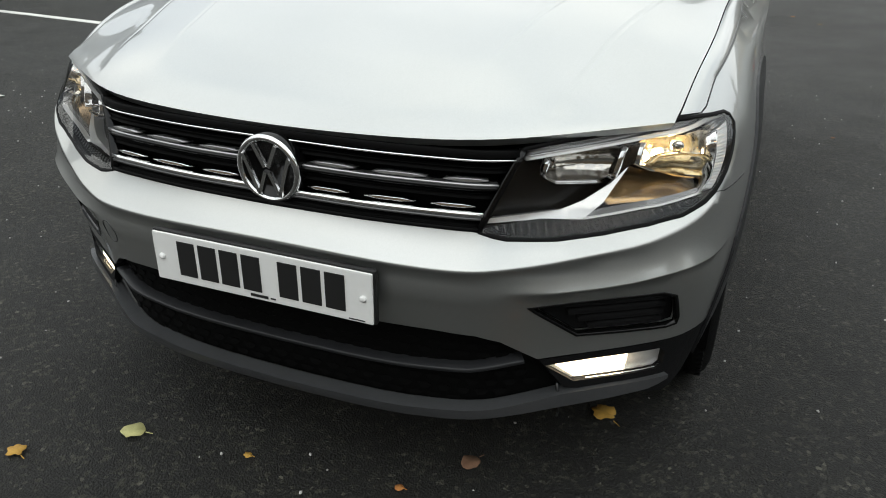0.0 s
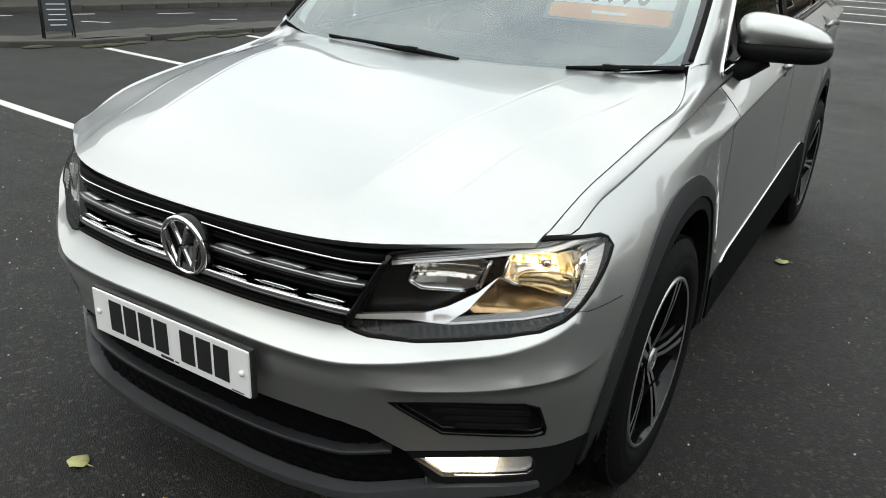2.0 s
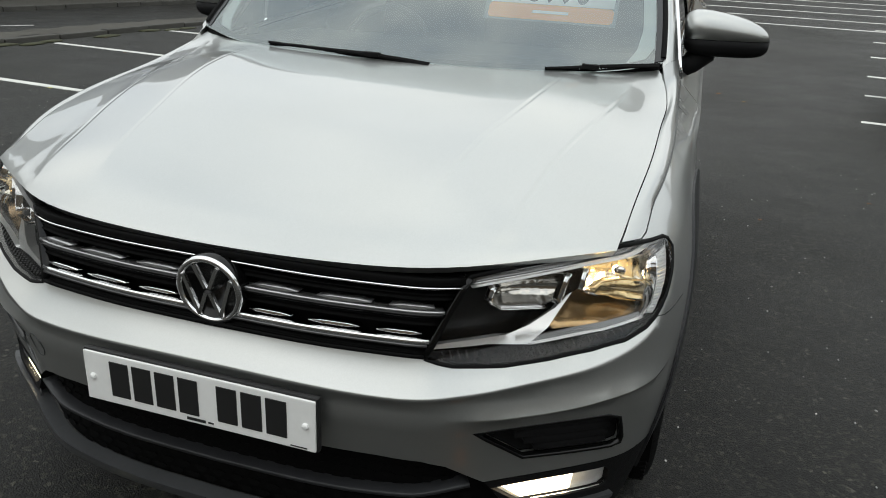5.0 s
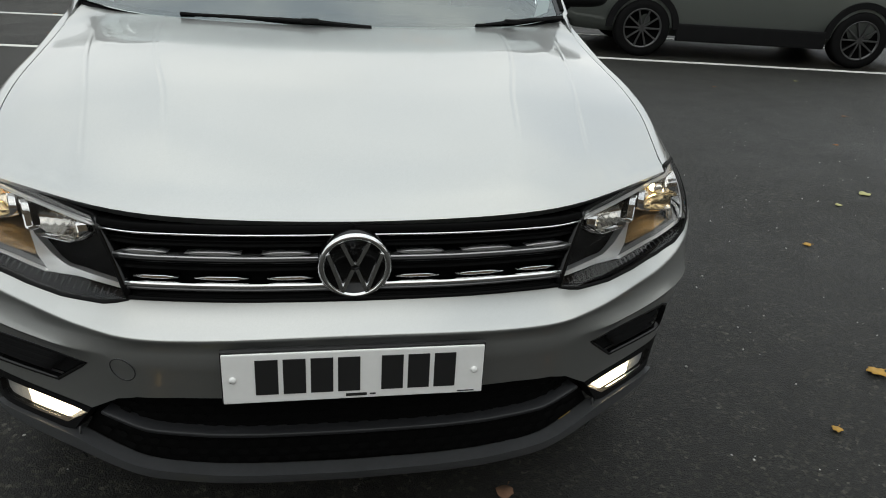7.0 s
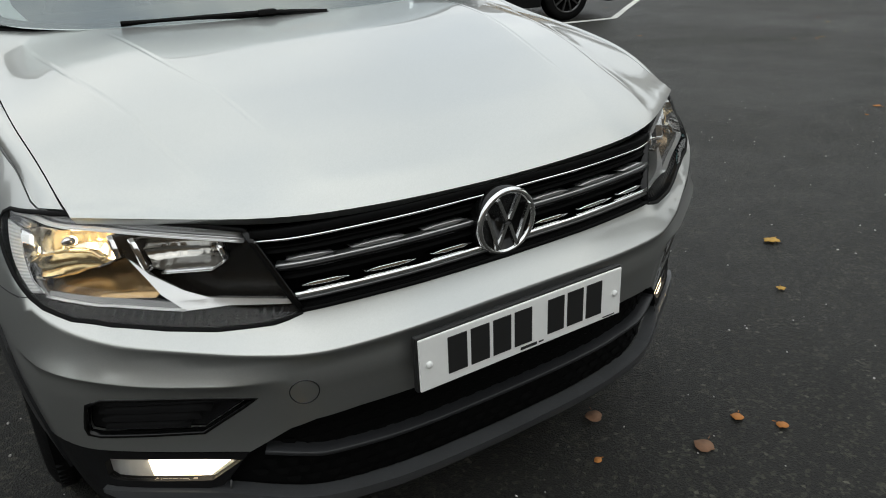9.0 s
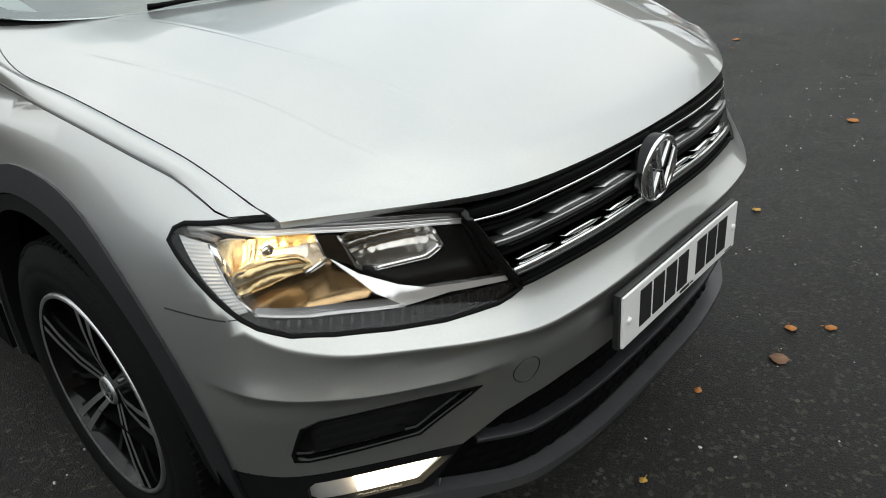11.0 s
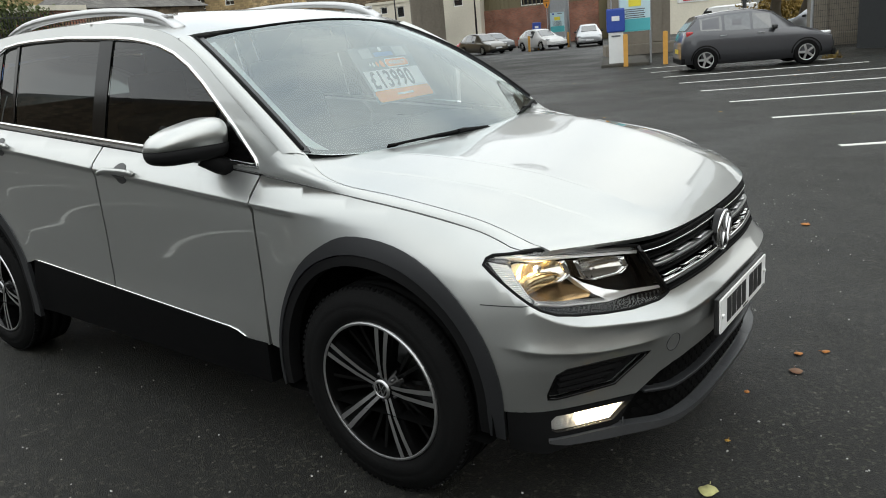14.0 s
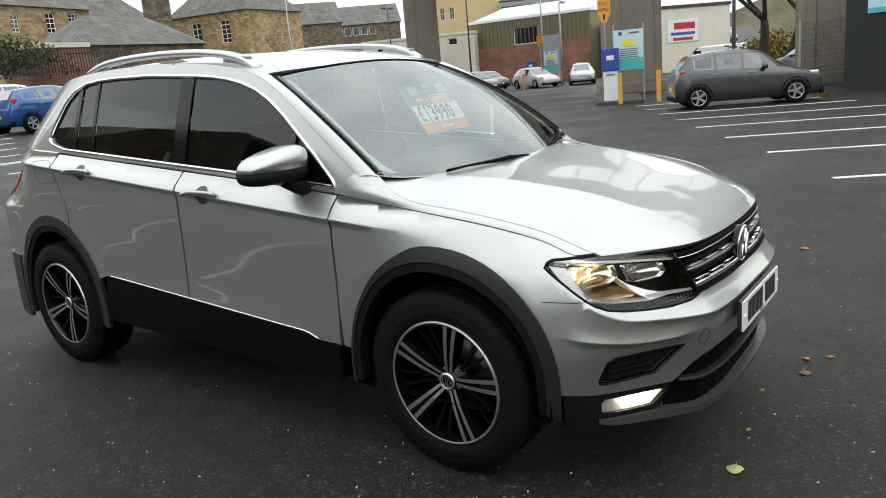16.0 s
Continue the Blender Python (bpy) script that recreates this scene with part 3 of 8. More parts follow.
def arc(yc, r, a0, a1, n=14):
    """Round a wheel: a little higher than wide."""
    return [(yc + r * math.cos(radians(a0 + (a1 - a0) * i / n)), HUB_Z + r * (1.085 if 0 < a0 + (a1 - a0) * i / n < 180 else 1.0) * math.sin(radians(a0 + (a1 - a0) * i / n))) for i in range(n + 1)]


def front_arch(r, a0, a1, n=14):
    """Round the front wheel: fuller towards the nose, and its outer edge tighter towards the door."""
    out = []
    for i, (y, z) in enumerate(arc(AXLE_F + 0.010, r, a0, a1, n)):
        a = radians(a0 + (a1 - a0) * i / n)
        c = math.cos(a)
        nose = 0.040 * abs(math.sin(2 * a)) if c < 0 and math.sin(a) > 0 else 0.0
        door = 0.040 * float(ease(c / 0.45)) * float(np.clip((r - 0.425) / 0.04, 0, 1)) if c > 0 else 0.0
        out.append((y - nose - door, z))
    return out


def line_z(y):
    """The bright trim on the doors' lower edge."""
    return 0.453 + (y - 1.52) * 0.072


# ---- the silver car ----
car = tagged(new("car"), "silver compact SUV with lit headlights, parked on asphalt", "car")

# front bumper and what is let into it
SEAM = on(0.815, 0.352, 0.711)
LAMP_IN_TOP, LAMP_IN_LOW = on(0.506, 0.150, 0.802), on(0.442, 0.085, 0.650)
LAMP_GAP, LAMP_OUT = on(0.760, 0.332, 0.843), on(0.823, 0.467, 0.829)
LAMP_LOW = [LAMP_IN_LOW, (0.510, 0.640), (0.61, 0.638), (0.70, 0.645), (0.79, 0.657), (0.855, 0.673), (0.903, 0.695), SEAM]
LAMP = LAMP_LOW + [on(0.826, 0.400, 0.762), (LAMP_OUT[0] + 0.002, 0.815), (LAMP_OUT[0] - 0.004, 0.831), (LAMP_OUT[0] - 0.022, 0.839), (LAMP_GAP[0] + 0.05, 0.843), LAMP_GAP, (s_x(0.63), 0.818), LAMP_IN_TOP]
ARCH_LOW = front_arch(0.464, 176, 132)
VENT = [(s_x(0.545), 0.500), (s_x(0.70), 0.509), (s_x(0.775), 0.512), (s_x(0.80), 0.500), (s_x(0.818), 0.44), (s_x(0.818), 0.424), (s_x(0.80), 0.420), (s_x(0.64), 0.418)]
NOSE = [(0, 0.650), (s_x(0.42), 0.653)] + LAMP_LOW + yz([(0.47, 0.712)]) + yz(list(reversed(ARCH_LOW))) + \
    [(s_x(0.80), 0.384), (s_x(0.66), 0.370), (s_x(0.575), 0.364), (s_x(0.545), 0.385), (s_x(0.50), 0.416), (s_x(0.45), 0.432), (s_x(0.36), 0.437), (0, 0.438)]
EDGES = []
for sg in (1, -1):
    EDGES += [[(sg * a, float(edge_high(a)) + d) for a in np.linspace(0.0 if sg > 0 else 0.02, 0.93, 44)] for d in (0.002, -0.009)]
    EDGES += [[(sg * a, float(edge_low(a)) + d) for a in np.linspace(0.5, 1.05, 30)] for d in (0.003, -0.007)]
panel("front_bumper", both(NOSE), band, SILVER, car, 0.022, [VENT, flip(VENT)], 0.02, "silver painted front bumper", lines=EDGES)
for side in (1, -1):
    V = VENT if side > 0 else flip(VENT)
    panel("side_vent", V, band, PLASTIC, car, 0.03, thick=0.004, proud=-0.022, label="black plastic air vent")
    for k in range(4):
        z = 0.432 + 0.02 * k
        strip("vent_slat", [(side * s_x(0.66 - 0.02 * k), z), (side * s_x(0.79), z + 0.004)], band, PLASTIC, car, 0.006, out=-0.012, sink=0.024)
    strip("vent_rim", V, band, GLOSSBLACK, car, 0.007, 0.002, 0.012, closed=True)
    cap = [(side * s_x(0.465) + 0.028 * math.cos(a), 0.505 + 0.028 * math.sin(a)) for a in (2 * math.pi * i / 28 for i in range(28))]
    if side < 0:
        strip("towing_eye_cover", cap, band, LIP, car, 0.0022, 0.0012, 0.002, closed=True, step=0.01)

# lower grille, lip and fog lamps
LOW = [(0, 0.438), (s_x(0.36), 0.437), (s_x(0.45), 0.432), (s_x(0.50), 0.416), (s_x(0.545), 0.385), (s_x(0.575), 0.364), (s_x(0.625), 0.276), (s_x(0.5), 0.252), (s_x(0.3), 0.235), (0, 0.228)]
panel("lower_grille", both(LOW), band, DEEP, car, 0.04, thick=0.004, proud=-0.028, label="black plastic lower grille with scale pattern")
scales = bmesh.new()
for row in range(9):
    z = 0.250 + row * 0.0225
    for c in range(-14, 15):
        s = (c + 0.5 * (row % 2)) * 0.044
        lim = np.interp(z, [0.235, 0.252, 0.28, 0.36, 0.385, 0.416, 0.438], [0.3, 0.46, 0.60, 0.56, 0.53, 0.48, 0.36])
        if abs(s) > s_x(lim) - 0.03:
            continue
        q = np.array([(s + dx, z + dz) for dx, dz in ((-0.017, 0.004), (-0.008, -0.006), (0.008, -0.006), (0.017, 0.004), (0.008, 0.008), (-0.008, 0.008))])
        base = band(q[:, 0], q[:, 1])
        outn = np.array([0, -1, 0])
        lo = [scales.verts.new(p - outn * 0.028) for p in base]
        hi = [scales.verts.new(p - outn * (0.0245 if i in (1, 2) else 0.0265)) for i, p in enumerate(base)]
        scales.faces.new(hi)
        for i in range(6):
            scales.faces.new((lo[i], lo[(i + 1) % 6], hi[(i + 1) % 6], hi[i]))
bmesh.ops.recalc_face_normals(scales, faces=scales.faces)
part("grille_texture", scales, DEEP, car)
bpy.data.objects["grille_texture"]["kind"] = "stuff"
strip("grille_crossbar", [(-s_x(0.55), 0.362), (-s_x(0.44), 0.343), (-s_x(0.3), 0.335), (0, 0.332), (s_x(0.3), 0.335), (s_x(0.44), 0.343), (s_x(0.55), 0.362)], band, LIP, car, 0.010, 0.004, 0.028)
LIPS = [(0, 0.232), (s_x(0.3), 0.239), (s_x(0.5), 0.256), (s_x(0.625), 0.279), (s_x(0.72), 0.289), (s_x(0.79), 0.294), (s_x(0.82), 0.294), (s_x(0.82), 0.284), (s_x(0.78), 0.270), (s_x(0.66), 0.251), (s_x(0.5), 0.233), (s_x(0.3), 0.216), (0, 0.209)]
panel("front_lip", both(LIPS), band, CHIN, car, 0.03, thick=0.035, label="dark grey plastic bumper lip", proud=0.012)
FOG = [(s_x(0.590), 0.345), (s_x(0.70), 0.355), (s_x(0.80), 0.362), (s_x(0.812), 0.350), (s_x(0.812), 0.318), (s_x(0.80), 0.310), (s_x(0.645), 0.300)]
POD = [(s_x(0.578), 0.361), (s_x(0.66), 0.367), (s_x(0.80), 0.381)] + yz([(0.41, 0.39), (0.42, 0.25)]) + [(s_x(0.826), 0.240), (s_x(0.80), 0.250), (s_x(0.628), 0.287)]
FOGBOWL = surf("fog_lamp_reflector", (0.85, 0.85, 0.83), 0.2, metal=0.5, bump=0.3, bump_scale=40)
FOGGLOW = glow("lit_fog_lamp", (1.0, 0.86, 0.62), 5.0)
for side in (1, -1):
    H = FOG if side > 0 else flip(FOG)
    panel("fog_lamp_surround", POD if side > 0 else flip(POD), band, PLASTIC, car, 0.03, [H], 0.03)
    lamp = panel("fog_lamp", H, band, FOGBOWL, car, 0.03, thick=0.002, proud=-0.016, label="lit fog lamp with warm white glow")
    a, b = (s_x(0.606), s_x(0.745))
    G = [(a, 0.343), (b, 0.355), (b - 0.006, 0.311), (s_x(0.65), 0.304)]
    panel("bulb_window", G if side > 0 else flip(G), band, FOGGLOW, lamp, 0.03, thick=0.003, proud=-0.012)
    panel("lens", H, band, CLEAR, lamp, 0.03, thick=0.003, proud=-0.006).visible_shadow = False
    strip("lip_joint", [(side * s_x(0.615), 0.298), (side * s_x(0.622), 0.24), (side * s_x(0.625), 0.20)], band, INK, car, 0.004, 0.0008, 0.002)

# upper grille
GR = [(0, 0.800), (s_x(0.44), 0.800), LAMP_IN_TOP, (LAMP_IN_LOW[0], 0.652), (s_x(0.42), 0.653), (0, 0.650)]
panel("grille_back", both(GR), band, WELL, car, 0.05, thick=0.004, proud=-0.045)


def grille_half(z):
    return float(np.interp(z, [0.650, 0.802], [LAMP_IN_LOW[0], LAMP_IN_TOP[0]])) - 0.006


def grille_bar(name, z, mat, width, out, sink, lo=0.0, hi=1.0, label="", sides=(1, -1), taper=False):
    for side in sides:
        g = grille_half(z)
        strip(name, [(side * (0.0 + g * lo), z), (side * g * (lo + hi) / 2, z), (side * g * hi, z)], band, mat, car, width, out, sink, label, taper=taper)


grille_bar("grille_top_strip", 0.793, DEEP, 0.014, 0.002, 0.03)
grille_bar("chrome_line", 0.7815, CHROME, 0.0045, 0.004, 0.02, label="thin chrome line")
for z, mat in ((0.738, SATIN), (0.690, CHROME)):
    grille_bar("grille_slat", z - 0.008, GLOSSBLACK if mat is SATIN else CHROME, 0.010 if mat is CHROME else 0.008, 0.004, 0.03, 0.10, 0.985, "chrome grille bar" if mat is CHROME else "")
    grille_bar("grille_slat", z - 0.002 if mat is SATIN else z - 0.016, mat if mat is SATIN else DARKMETAL, 0.006, 0.003, 0.03, 0.10, 0.985)
    for lo, hi in ((0.17, 0.36), (0.44, 0.66), (0.73, 0.93)):
        grille_bar("slat_blade", z + 0.0065, mat, 0.006, 0.0, 0.03, lo, hi, taper=True)
for z in (0.762, 0.715, 0.664):
    grille_bar("grille_rib", z, DEEP, 0.010, -0.012, 0.03)
grille_bar("grille_frame", 0.655, DEEP, 0.008, 0.003, 0.03)
for side in (1, -1):
    strip("grille_end", [(side * (LAMP_IN_TOP[0] - 0.002), 0.800), (side * (LAMP_IN_LOW[0] - 0.002), 0.654)], band, GLOSSBLACK, car, 0.012, 0.002, 0.03)

# round emblem
verts, faces = lathe([(0.030, 0.0), (0.030, 0.060), (0.033, 0.0605), (0.0355, 0.065), (0.034, 0.070), (0.029, 0.0735), (0.0, 0.074)], 48)


def facing(v):
    """From a lathe's x axis to the car's forward direction, at the emblem's place."""
    return Vector((v[1], 0.100 - v[0] - 0.09 * 0 - 0.06 * v[2], 0.722 + v[2]))


EMBLEM = surf("emblem_chrome", (0.72, 0.72, 0.72), 0.14, metal=1.0, var=0.03)
emblem = link_mesh("emblem", [facing(v) for v in verts], faces, EMBLEM, car, "round chrome emblem", face_mats=[0 if 1 <= i % 6 <= 4 else 1 for i in range(len(faces))], mats=[GLOSSBLACK])


def emblem_bar(a, b, w=0.011):
    """A flat chrome bar on the emblem between two points of its face."""
    bm = bmesh.new()
    a, b = Vector((0.030, *a)), Vector((0.030, *b))
    d = (b - a).normalized()
    n = Vector((0, -d.z, d.y)) * w / 2
    lo = [bm.verts.new(facing(p)) for p in (a + n, b + n, b - n, a - n)]
    hi = [bm.verts.new(facing(p + Vector((0.006, 0, 0)))) for p in (a + n * 0.7, b + n * 0.7, b - n * 0.7, a - n * 0.7)]
    bm.faces.new(hi)
    for i in range(4):
        bm.faces.new((lo[i], lo[(i + 1) % 4], hi[(i + 1) % 4], hi[i]))
    bmesh.ops.recalc_face_normals(bm, faces=bm.faces)
    part("emblem_bar", bm, EMBLEM, emblem)


for sg in (1, -1):
    emblem_bar((sg * 0.026, 0.053), (sg * 0.004, 0.006))
    emblem_bar((sg * 0.053, 0.030), (sg * 0.024, -0.053))
    emblem_bar((sg * 0.024, -0.053), (sg * 0.004, -0.004))

# number plate, with plain bars for its characters
plate = part("number_plate", box_bm((0.520, 0.006, 0.111), (0, 0.003, 0.517), 0.003), WHITE, car, "white number plate with black characters")
part("plate_holder", box_bm((0.527, 0.014, 0.118), (0, 0.0135, 0.517), 0.004), INK, plate)
x = -0.197
for i in range(7):
    if i == 4:
        x += 0.033
    part("character_bar", box_bm((0.044, 0.002, 0.079), (x + 0.022, -0.0008, 0.520), 0.0006), INK, plate)
    x += 0.0535
part("dealer_bar", box_bm((0.042, 0.0016, 0.006), (0.0, -0.0006, 0.471)), INK, plate)
part("dealer_bar", box_bm((0.012, 0.0016, 0.003), (0.033, -0.0006, 0.471)), INK, plate)
part("maker_bar", box_bm((0.035, 0.0016, 0.002), (0.225, -0.0006, 0.467)), INK, plate)
for sg in (1, -1):
    vv, ff = lathe([(0.006, 0.0), (0.006, 0.004), (0.004, 0.0065), (0.0, 0.007)], 16)
    link_mesh("screw_cap", [(sg * 0.24 + v[1], 0.0 - v[0], 0.517 + v[2]) for v in vv], ff, WHITE, plate)

# headlights
LAMPBLACK = surf("lamp_bezel", (0.006, 0.006, 0.006), 0.22, spec=0.35)
GASKET = surf("lamp_gasket", (0.003, 0.003, 0.003), 0.5, spec=0.1)
LAMPBROWN = surf("lamp_dark_panel", (0.030, 0.022, 0.014), 0.25, metal=0.5, var=0.2)
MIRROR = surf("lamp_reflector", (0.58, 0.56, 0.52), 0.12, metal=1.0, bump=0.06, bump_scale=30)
# the next three carry the bulb's warm light as a tint in their colour
LITBOWL = surf("lamplight_tint_bowl", (0.90, 0.84, 0.72), 0.16, metal=1.0, bump=0.10, bump_scale=34)
SCOOP = surf("lamplight_tint_scoop", (0.92, 0.74, 0.46), 0.16, metal=1.0, bump=0.10, bump_scale=30)
LITFLOOR = surf("lamplight_tint_floor", (0.55, 0.38, 0.20), 0.25, metal=0.9, bump=0.10, bump_scale=20, var=0.2)
BULB = glow("lit_bulb", (1.0, 0.74, 0.42), 110.0)
DRL = surf("daylight_strip", (0.004, 0.004, 0.0045), 0.2, bump=0.3, bump_scale=170, spec=0.15)
BRIGHT = surf("lamp_satin_trim", (0.88, 0.88, 0.87), 0.16, metal=0.6, var=0.03)
BROWGREY = surf("lamp_grey_trim", (0.22, 0.22, 0.22), 0.2, metal=0.7, var=0.05)


def fluted():
    """Clear plastic with fine level ribs over silver."""
    m, n, l, b = nodes_of("fluted_plastic")
    co, wv, bp = n.new("ShaderNodeTexCoord"), n.new("ShaderNodeTexWave"), n.new("ShaderNodeBump")
    wv.bands_direction = "Z"
    wv.inputs["Scale"].default_value, wv.inputs["Distortion"].default_value = 62.0, 0.3
    bp.inputs["Strength"].default_value, bp.inputs["Distance"].default_value = 0.7, 0.002
    l.new(co.outputs["Object"], wv.inputs["Vector"])
    l.new(wv.outputs["Fac"], bp.inputs["Height"])
    l.new(bp.outputs[0], b.inputs["Normal"])
    b.inputs["Base Color"].default_value = (0.86, 0.87, 0.86, 1)
    b.inputs["Metallic"].default_value, b.inputs["Roughness"].default_value = 0.1, 0.2
    return m


FLUTED = fluted()


def sunk(depth):
    """The band's surface pushed in by a depth that changes from place to place."""
    def at(s, z):
        e = 0.003
        p = band(s, z)
        n = np.cross(band(s + e, z) - band(s - e, z), band(s, z + e) - band(s, z - e))
        n /= np.linalg.norm(n, axis=1)[:, None] + 1e-12
        n *= np.sign((n * (p - from_axis(p))).sum(1))[:, None]
        return p - n * depth(np.abs(s), np.asarray(z, float))[:, None]
    return at


def dish(sc, zc, a, b, rim, deep):
    """A bowl with upright facets, round (sc, zc)."""
    def d(s, z):
        r2 = np.clip(((s - sc) / a) ** 2 + ((z - zc) / b) ** 2, 0, 1.6)
        fa = np.abs(((s - sc) / 0.020) % 1.0 - 0.5)
        return rim + deep * (1 - r2 * 0.62) + 0.0022 * fa
    return d


BOWL_MAIN = [(0.992, 0.818), (0.968, 0.823), (0.872, 0.820), (0.804, 0.809), (0.793, 0.800), (0.781, 0.764), (0.816, 0.749), (0.872, 0.743), (0.935, 0.742), (0.955, 0.754)]
SCOOP_LOOP = [(0.958, 0.752), (0.956, 0.766), (0.940, 0.776), (0.872, 0.780), (0.824, 0.774), (0.806, 0.760), (0.822, 0.747), (0.870, 0.741), (0.936, 0.740)]
AMBER_LOOP = [(0.936, 0.738), (0.868, 0.739), (0.816, 0.745), (0.778, 0.756), (0.712, 0.702), (0.724, 0.692), (0.812, 0.697), (0.904, 0.716)]
LOWER_TRIM = [(0.908, 0.713), (0.82, 0.689), (0.728, 0.677), (0.668, 0.671), (0.672, 0.681), (0.728, 0.689), (0.816, 0.700), (0.905, 0.721)]
WEDGE = [(0.778, 0.762), (0.732, 0.729), (0.672, 0.702), (0.624, 0.688), (0.584, 0.685), (0.472, 0.675), (0.472, 0.667), (0.588, 0.674), (0.640, 0.671), (0.668, 0.670), (0.712, 0.697)]
BOWL_INNER = [(0.752, 0.794), (0.736, 0.795), (0.66, 0.786), (0.602, 0.778), (0.590, 0.750), (0.616, 0.737), (0.706, 0.735), (0.728, 0.741), (0.742, 0.768)]
DIVIDER = [(0.792, 0.803), (0.754, 0.797), (0.732, 0.742), (0.744, 0.746), (0.779, 0.763)]
FLUTES = [(1.062, 0.824), (1.000, 0.816), (0.918, 0.719), (0.946, 0.719), (1.000, 0.770)]
BROW = [(1.044, 0.836), (1.0, 0.838), (0.96, 0.834), (0.844, 0.820), (0.756, 0.808), (0.664, 0.797), (0.60, 0.790), (0.552, 0.784)]
for side in (1, -1):
    def L(pts):
        return [(side * a, b) for a, b in pts]
    head = panel("headlight", L(LAMP), band, LAMPBLACK, car, 0.03, thick=0.01, proud=-0.088, label="lit halogen headlight with clear lens and chrome reflectors")
    strip("gasket", L(LAMP), band, GASKET, head, 0.008, 0.0015, 0.06, closed=True)
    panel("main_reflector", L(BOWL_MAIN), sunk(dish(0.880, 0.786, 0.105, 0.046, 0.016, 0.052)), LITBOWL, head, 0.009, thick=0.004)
    panel("reflector_scoop", L(SCOOP_LOOP), sunk(lambda s, z: 0.024 + 0.030 * np.clip(1 - ((s - 0.88) / 0.085) ** 2 - ((z - 0.752) / 0.030) ** 2, 0, 1)), SCOOP, head, 0.008, thick=0.006, label="chrome scoop tinted for the bulb's gold glow")
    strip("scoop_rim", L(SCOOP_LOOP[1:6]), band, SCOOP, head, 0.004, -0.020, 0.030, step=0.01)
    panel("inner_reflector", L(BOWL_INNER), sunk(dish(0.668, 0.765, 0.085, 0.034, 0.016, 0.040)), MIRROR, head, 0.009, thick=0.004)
    panel("lower_reflector", L(AMBER_LOOP), sunk(lambda s, z: 0.022 + 0.050 * np.clip((z - 0.700) / 0.045, 0, 1)), LITFLOOR, head, 0.012, thick=0.004, label="reflector floor tinted for the lamp's amber glow")
    panel("dark_panel", L(DIVIDER), band, LAMPBROWN, head, 0.012, thick=0.03, proud=-0.022)
    panel("chrome_wedge", L(WEDGE), sunk(lambda s, z: 0.013 + 0.020 * np.clip((z - 0.690) / 0.07, 0, 1)), BRIGHT, head, 0.012, thick=0.025, label="bright chrome wedge")
    panel("chrome_strip", L(LOWER_TRIM), band, BROWGREY, head, 0.012, thick=0.02, proud=-0.018)
    strip("chrome_line", L([(0.908, 0.713), (0.82, 0.689), (0.728, 0.677), (0.668, 0.671)]), band, BRIGHT, head, 0.004, -0.012, 0.03, step=0.015)
    for ends, w in ((((0.793, 0.803), (0.781, 0.762), (0.816, 0.748)), 0.003), (((0.756, 0.796), (0.736, 0.744), (0.727, 0.739)), 0.004), (((0.590, 0.750), (0.616, 0.736), (0.706, 0.734)), 0.003), (((0.602, 0.778), (0.590, 0.750)), 0.003), (((0.998, 0.816), (0.935, 0.737), (0.906, 0.715)), 0.003)):
        strip("chrome_trim", L(ends), band, CHROME, head, w, -0.014, 0.05, step=0.012)
    strip("chrome_brow", L(BROW), band, BRIGHT, head, 0.008, -0.006, 0.04)
    # grey strip standing in for the sky's reflection along the lens top
    strip("lens_sheen_brow", L([(a, b + 0.009) for a, b in BROW[1:]]), band, BROWGREY, head, 0.012, -0.010, 0.04)
    panel("side_band", L(FLUTES), band, FLUTED, head, 0.015, thick=0.03, proud=-0.010, label="ribbed clear side band")
    strip("side_band_top", L([(1.056, 0.828), (1.02, 0.828), (0.992, 0.823)]), band, BROWGREY, head, 0.010, -0.012, 0.03)
    low = [(0.470, 0.664), (0.588, 0.668), (0.668, 0.667), (0.728, 0.672), (0.82, 0.684), (0.900, 0.706)]
    panel("daylight_strip", L(low + [(a, b + 0.006) for a, b in reversed(LAMP_LOW[:-1])]), band, DRL, head, 0.02, thick=0.01, proud=-0.010)
    dots = bmesh.new()
    for k in range(24):
        sk = 0.49 + 0.0165 * k
        zl, zh = (float(np.interp(sk, [p[0] for p in e], [p[1] for p in e])) for e in (LAMP_LOW, low))
        for r in range(4):
            c = band(np.array([sk - 0.001 * r]), np.array([zl + 0.011 + (zh - zl - 0.016) * r / 3]))[0]
            bmesh.ops.create_cube(dots, size=1.0, matrix=Matrix.Translation((side * c[0], c[1] + 0.009, c[2])) @ Matrix.Diagonal((0.0022, 0.004, 0.0012, 1)))
    part("dot_lenses", dots, DARKMETAL, head)["kind"] = "stuff"
    c = sunk(lambda s, z: s * 0 + 0.040)(np.array([0.872]), np.array([0.797]))[0]
    bm = bmesh.new()
    bmesh.ops.create_uvsphere(bm, u_segments=16, v_segments=8, radius=0.008, matrix=Matrix.Translation((side * c[0], c[1], c[2])))
    part("bulb", bm, BULB, head, smooth=True)
    c = sunk(lambda s, z: s * 0 + 0.026)(np.array([0.872]), np.array([0.796]))[0]
    bm = bmesh.new()
    bmesh.ops.create_uvsphere(bm, u_segments=16, v_segments=8, radius=1.0, matrix=Matrix.Translation((side * c[0], c[1], c[2])) @ Matrix.Diagonal((0.012, 0.006, 0.010, 1)))
    part("bulb_cap", bm, CHROME, head, smooth=True)
    panel("lens", L(LAMP), band, CLEAR, head, 0.02, thick=0.004, proud=0.0).visible_shadow = False

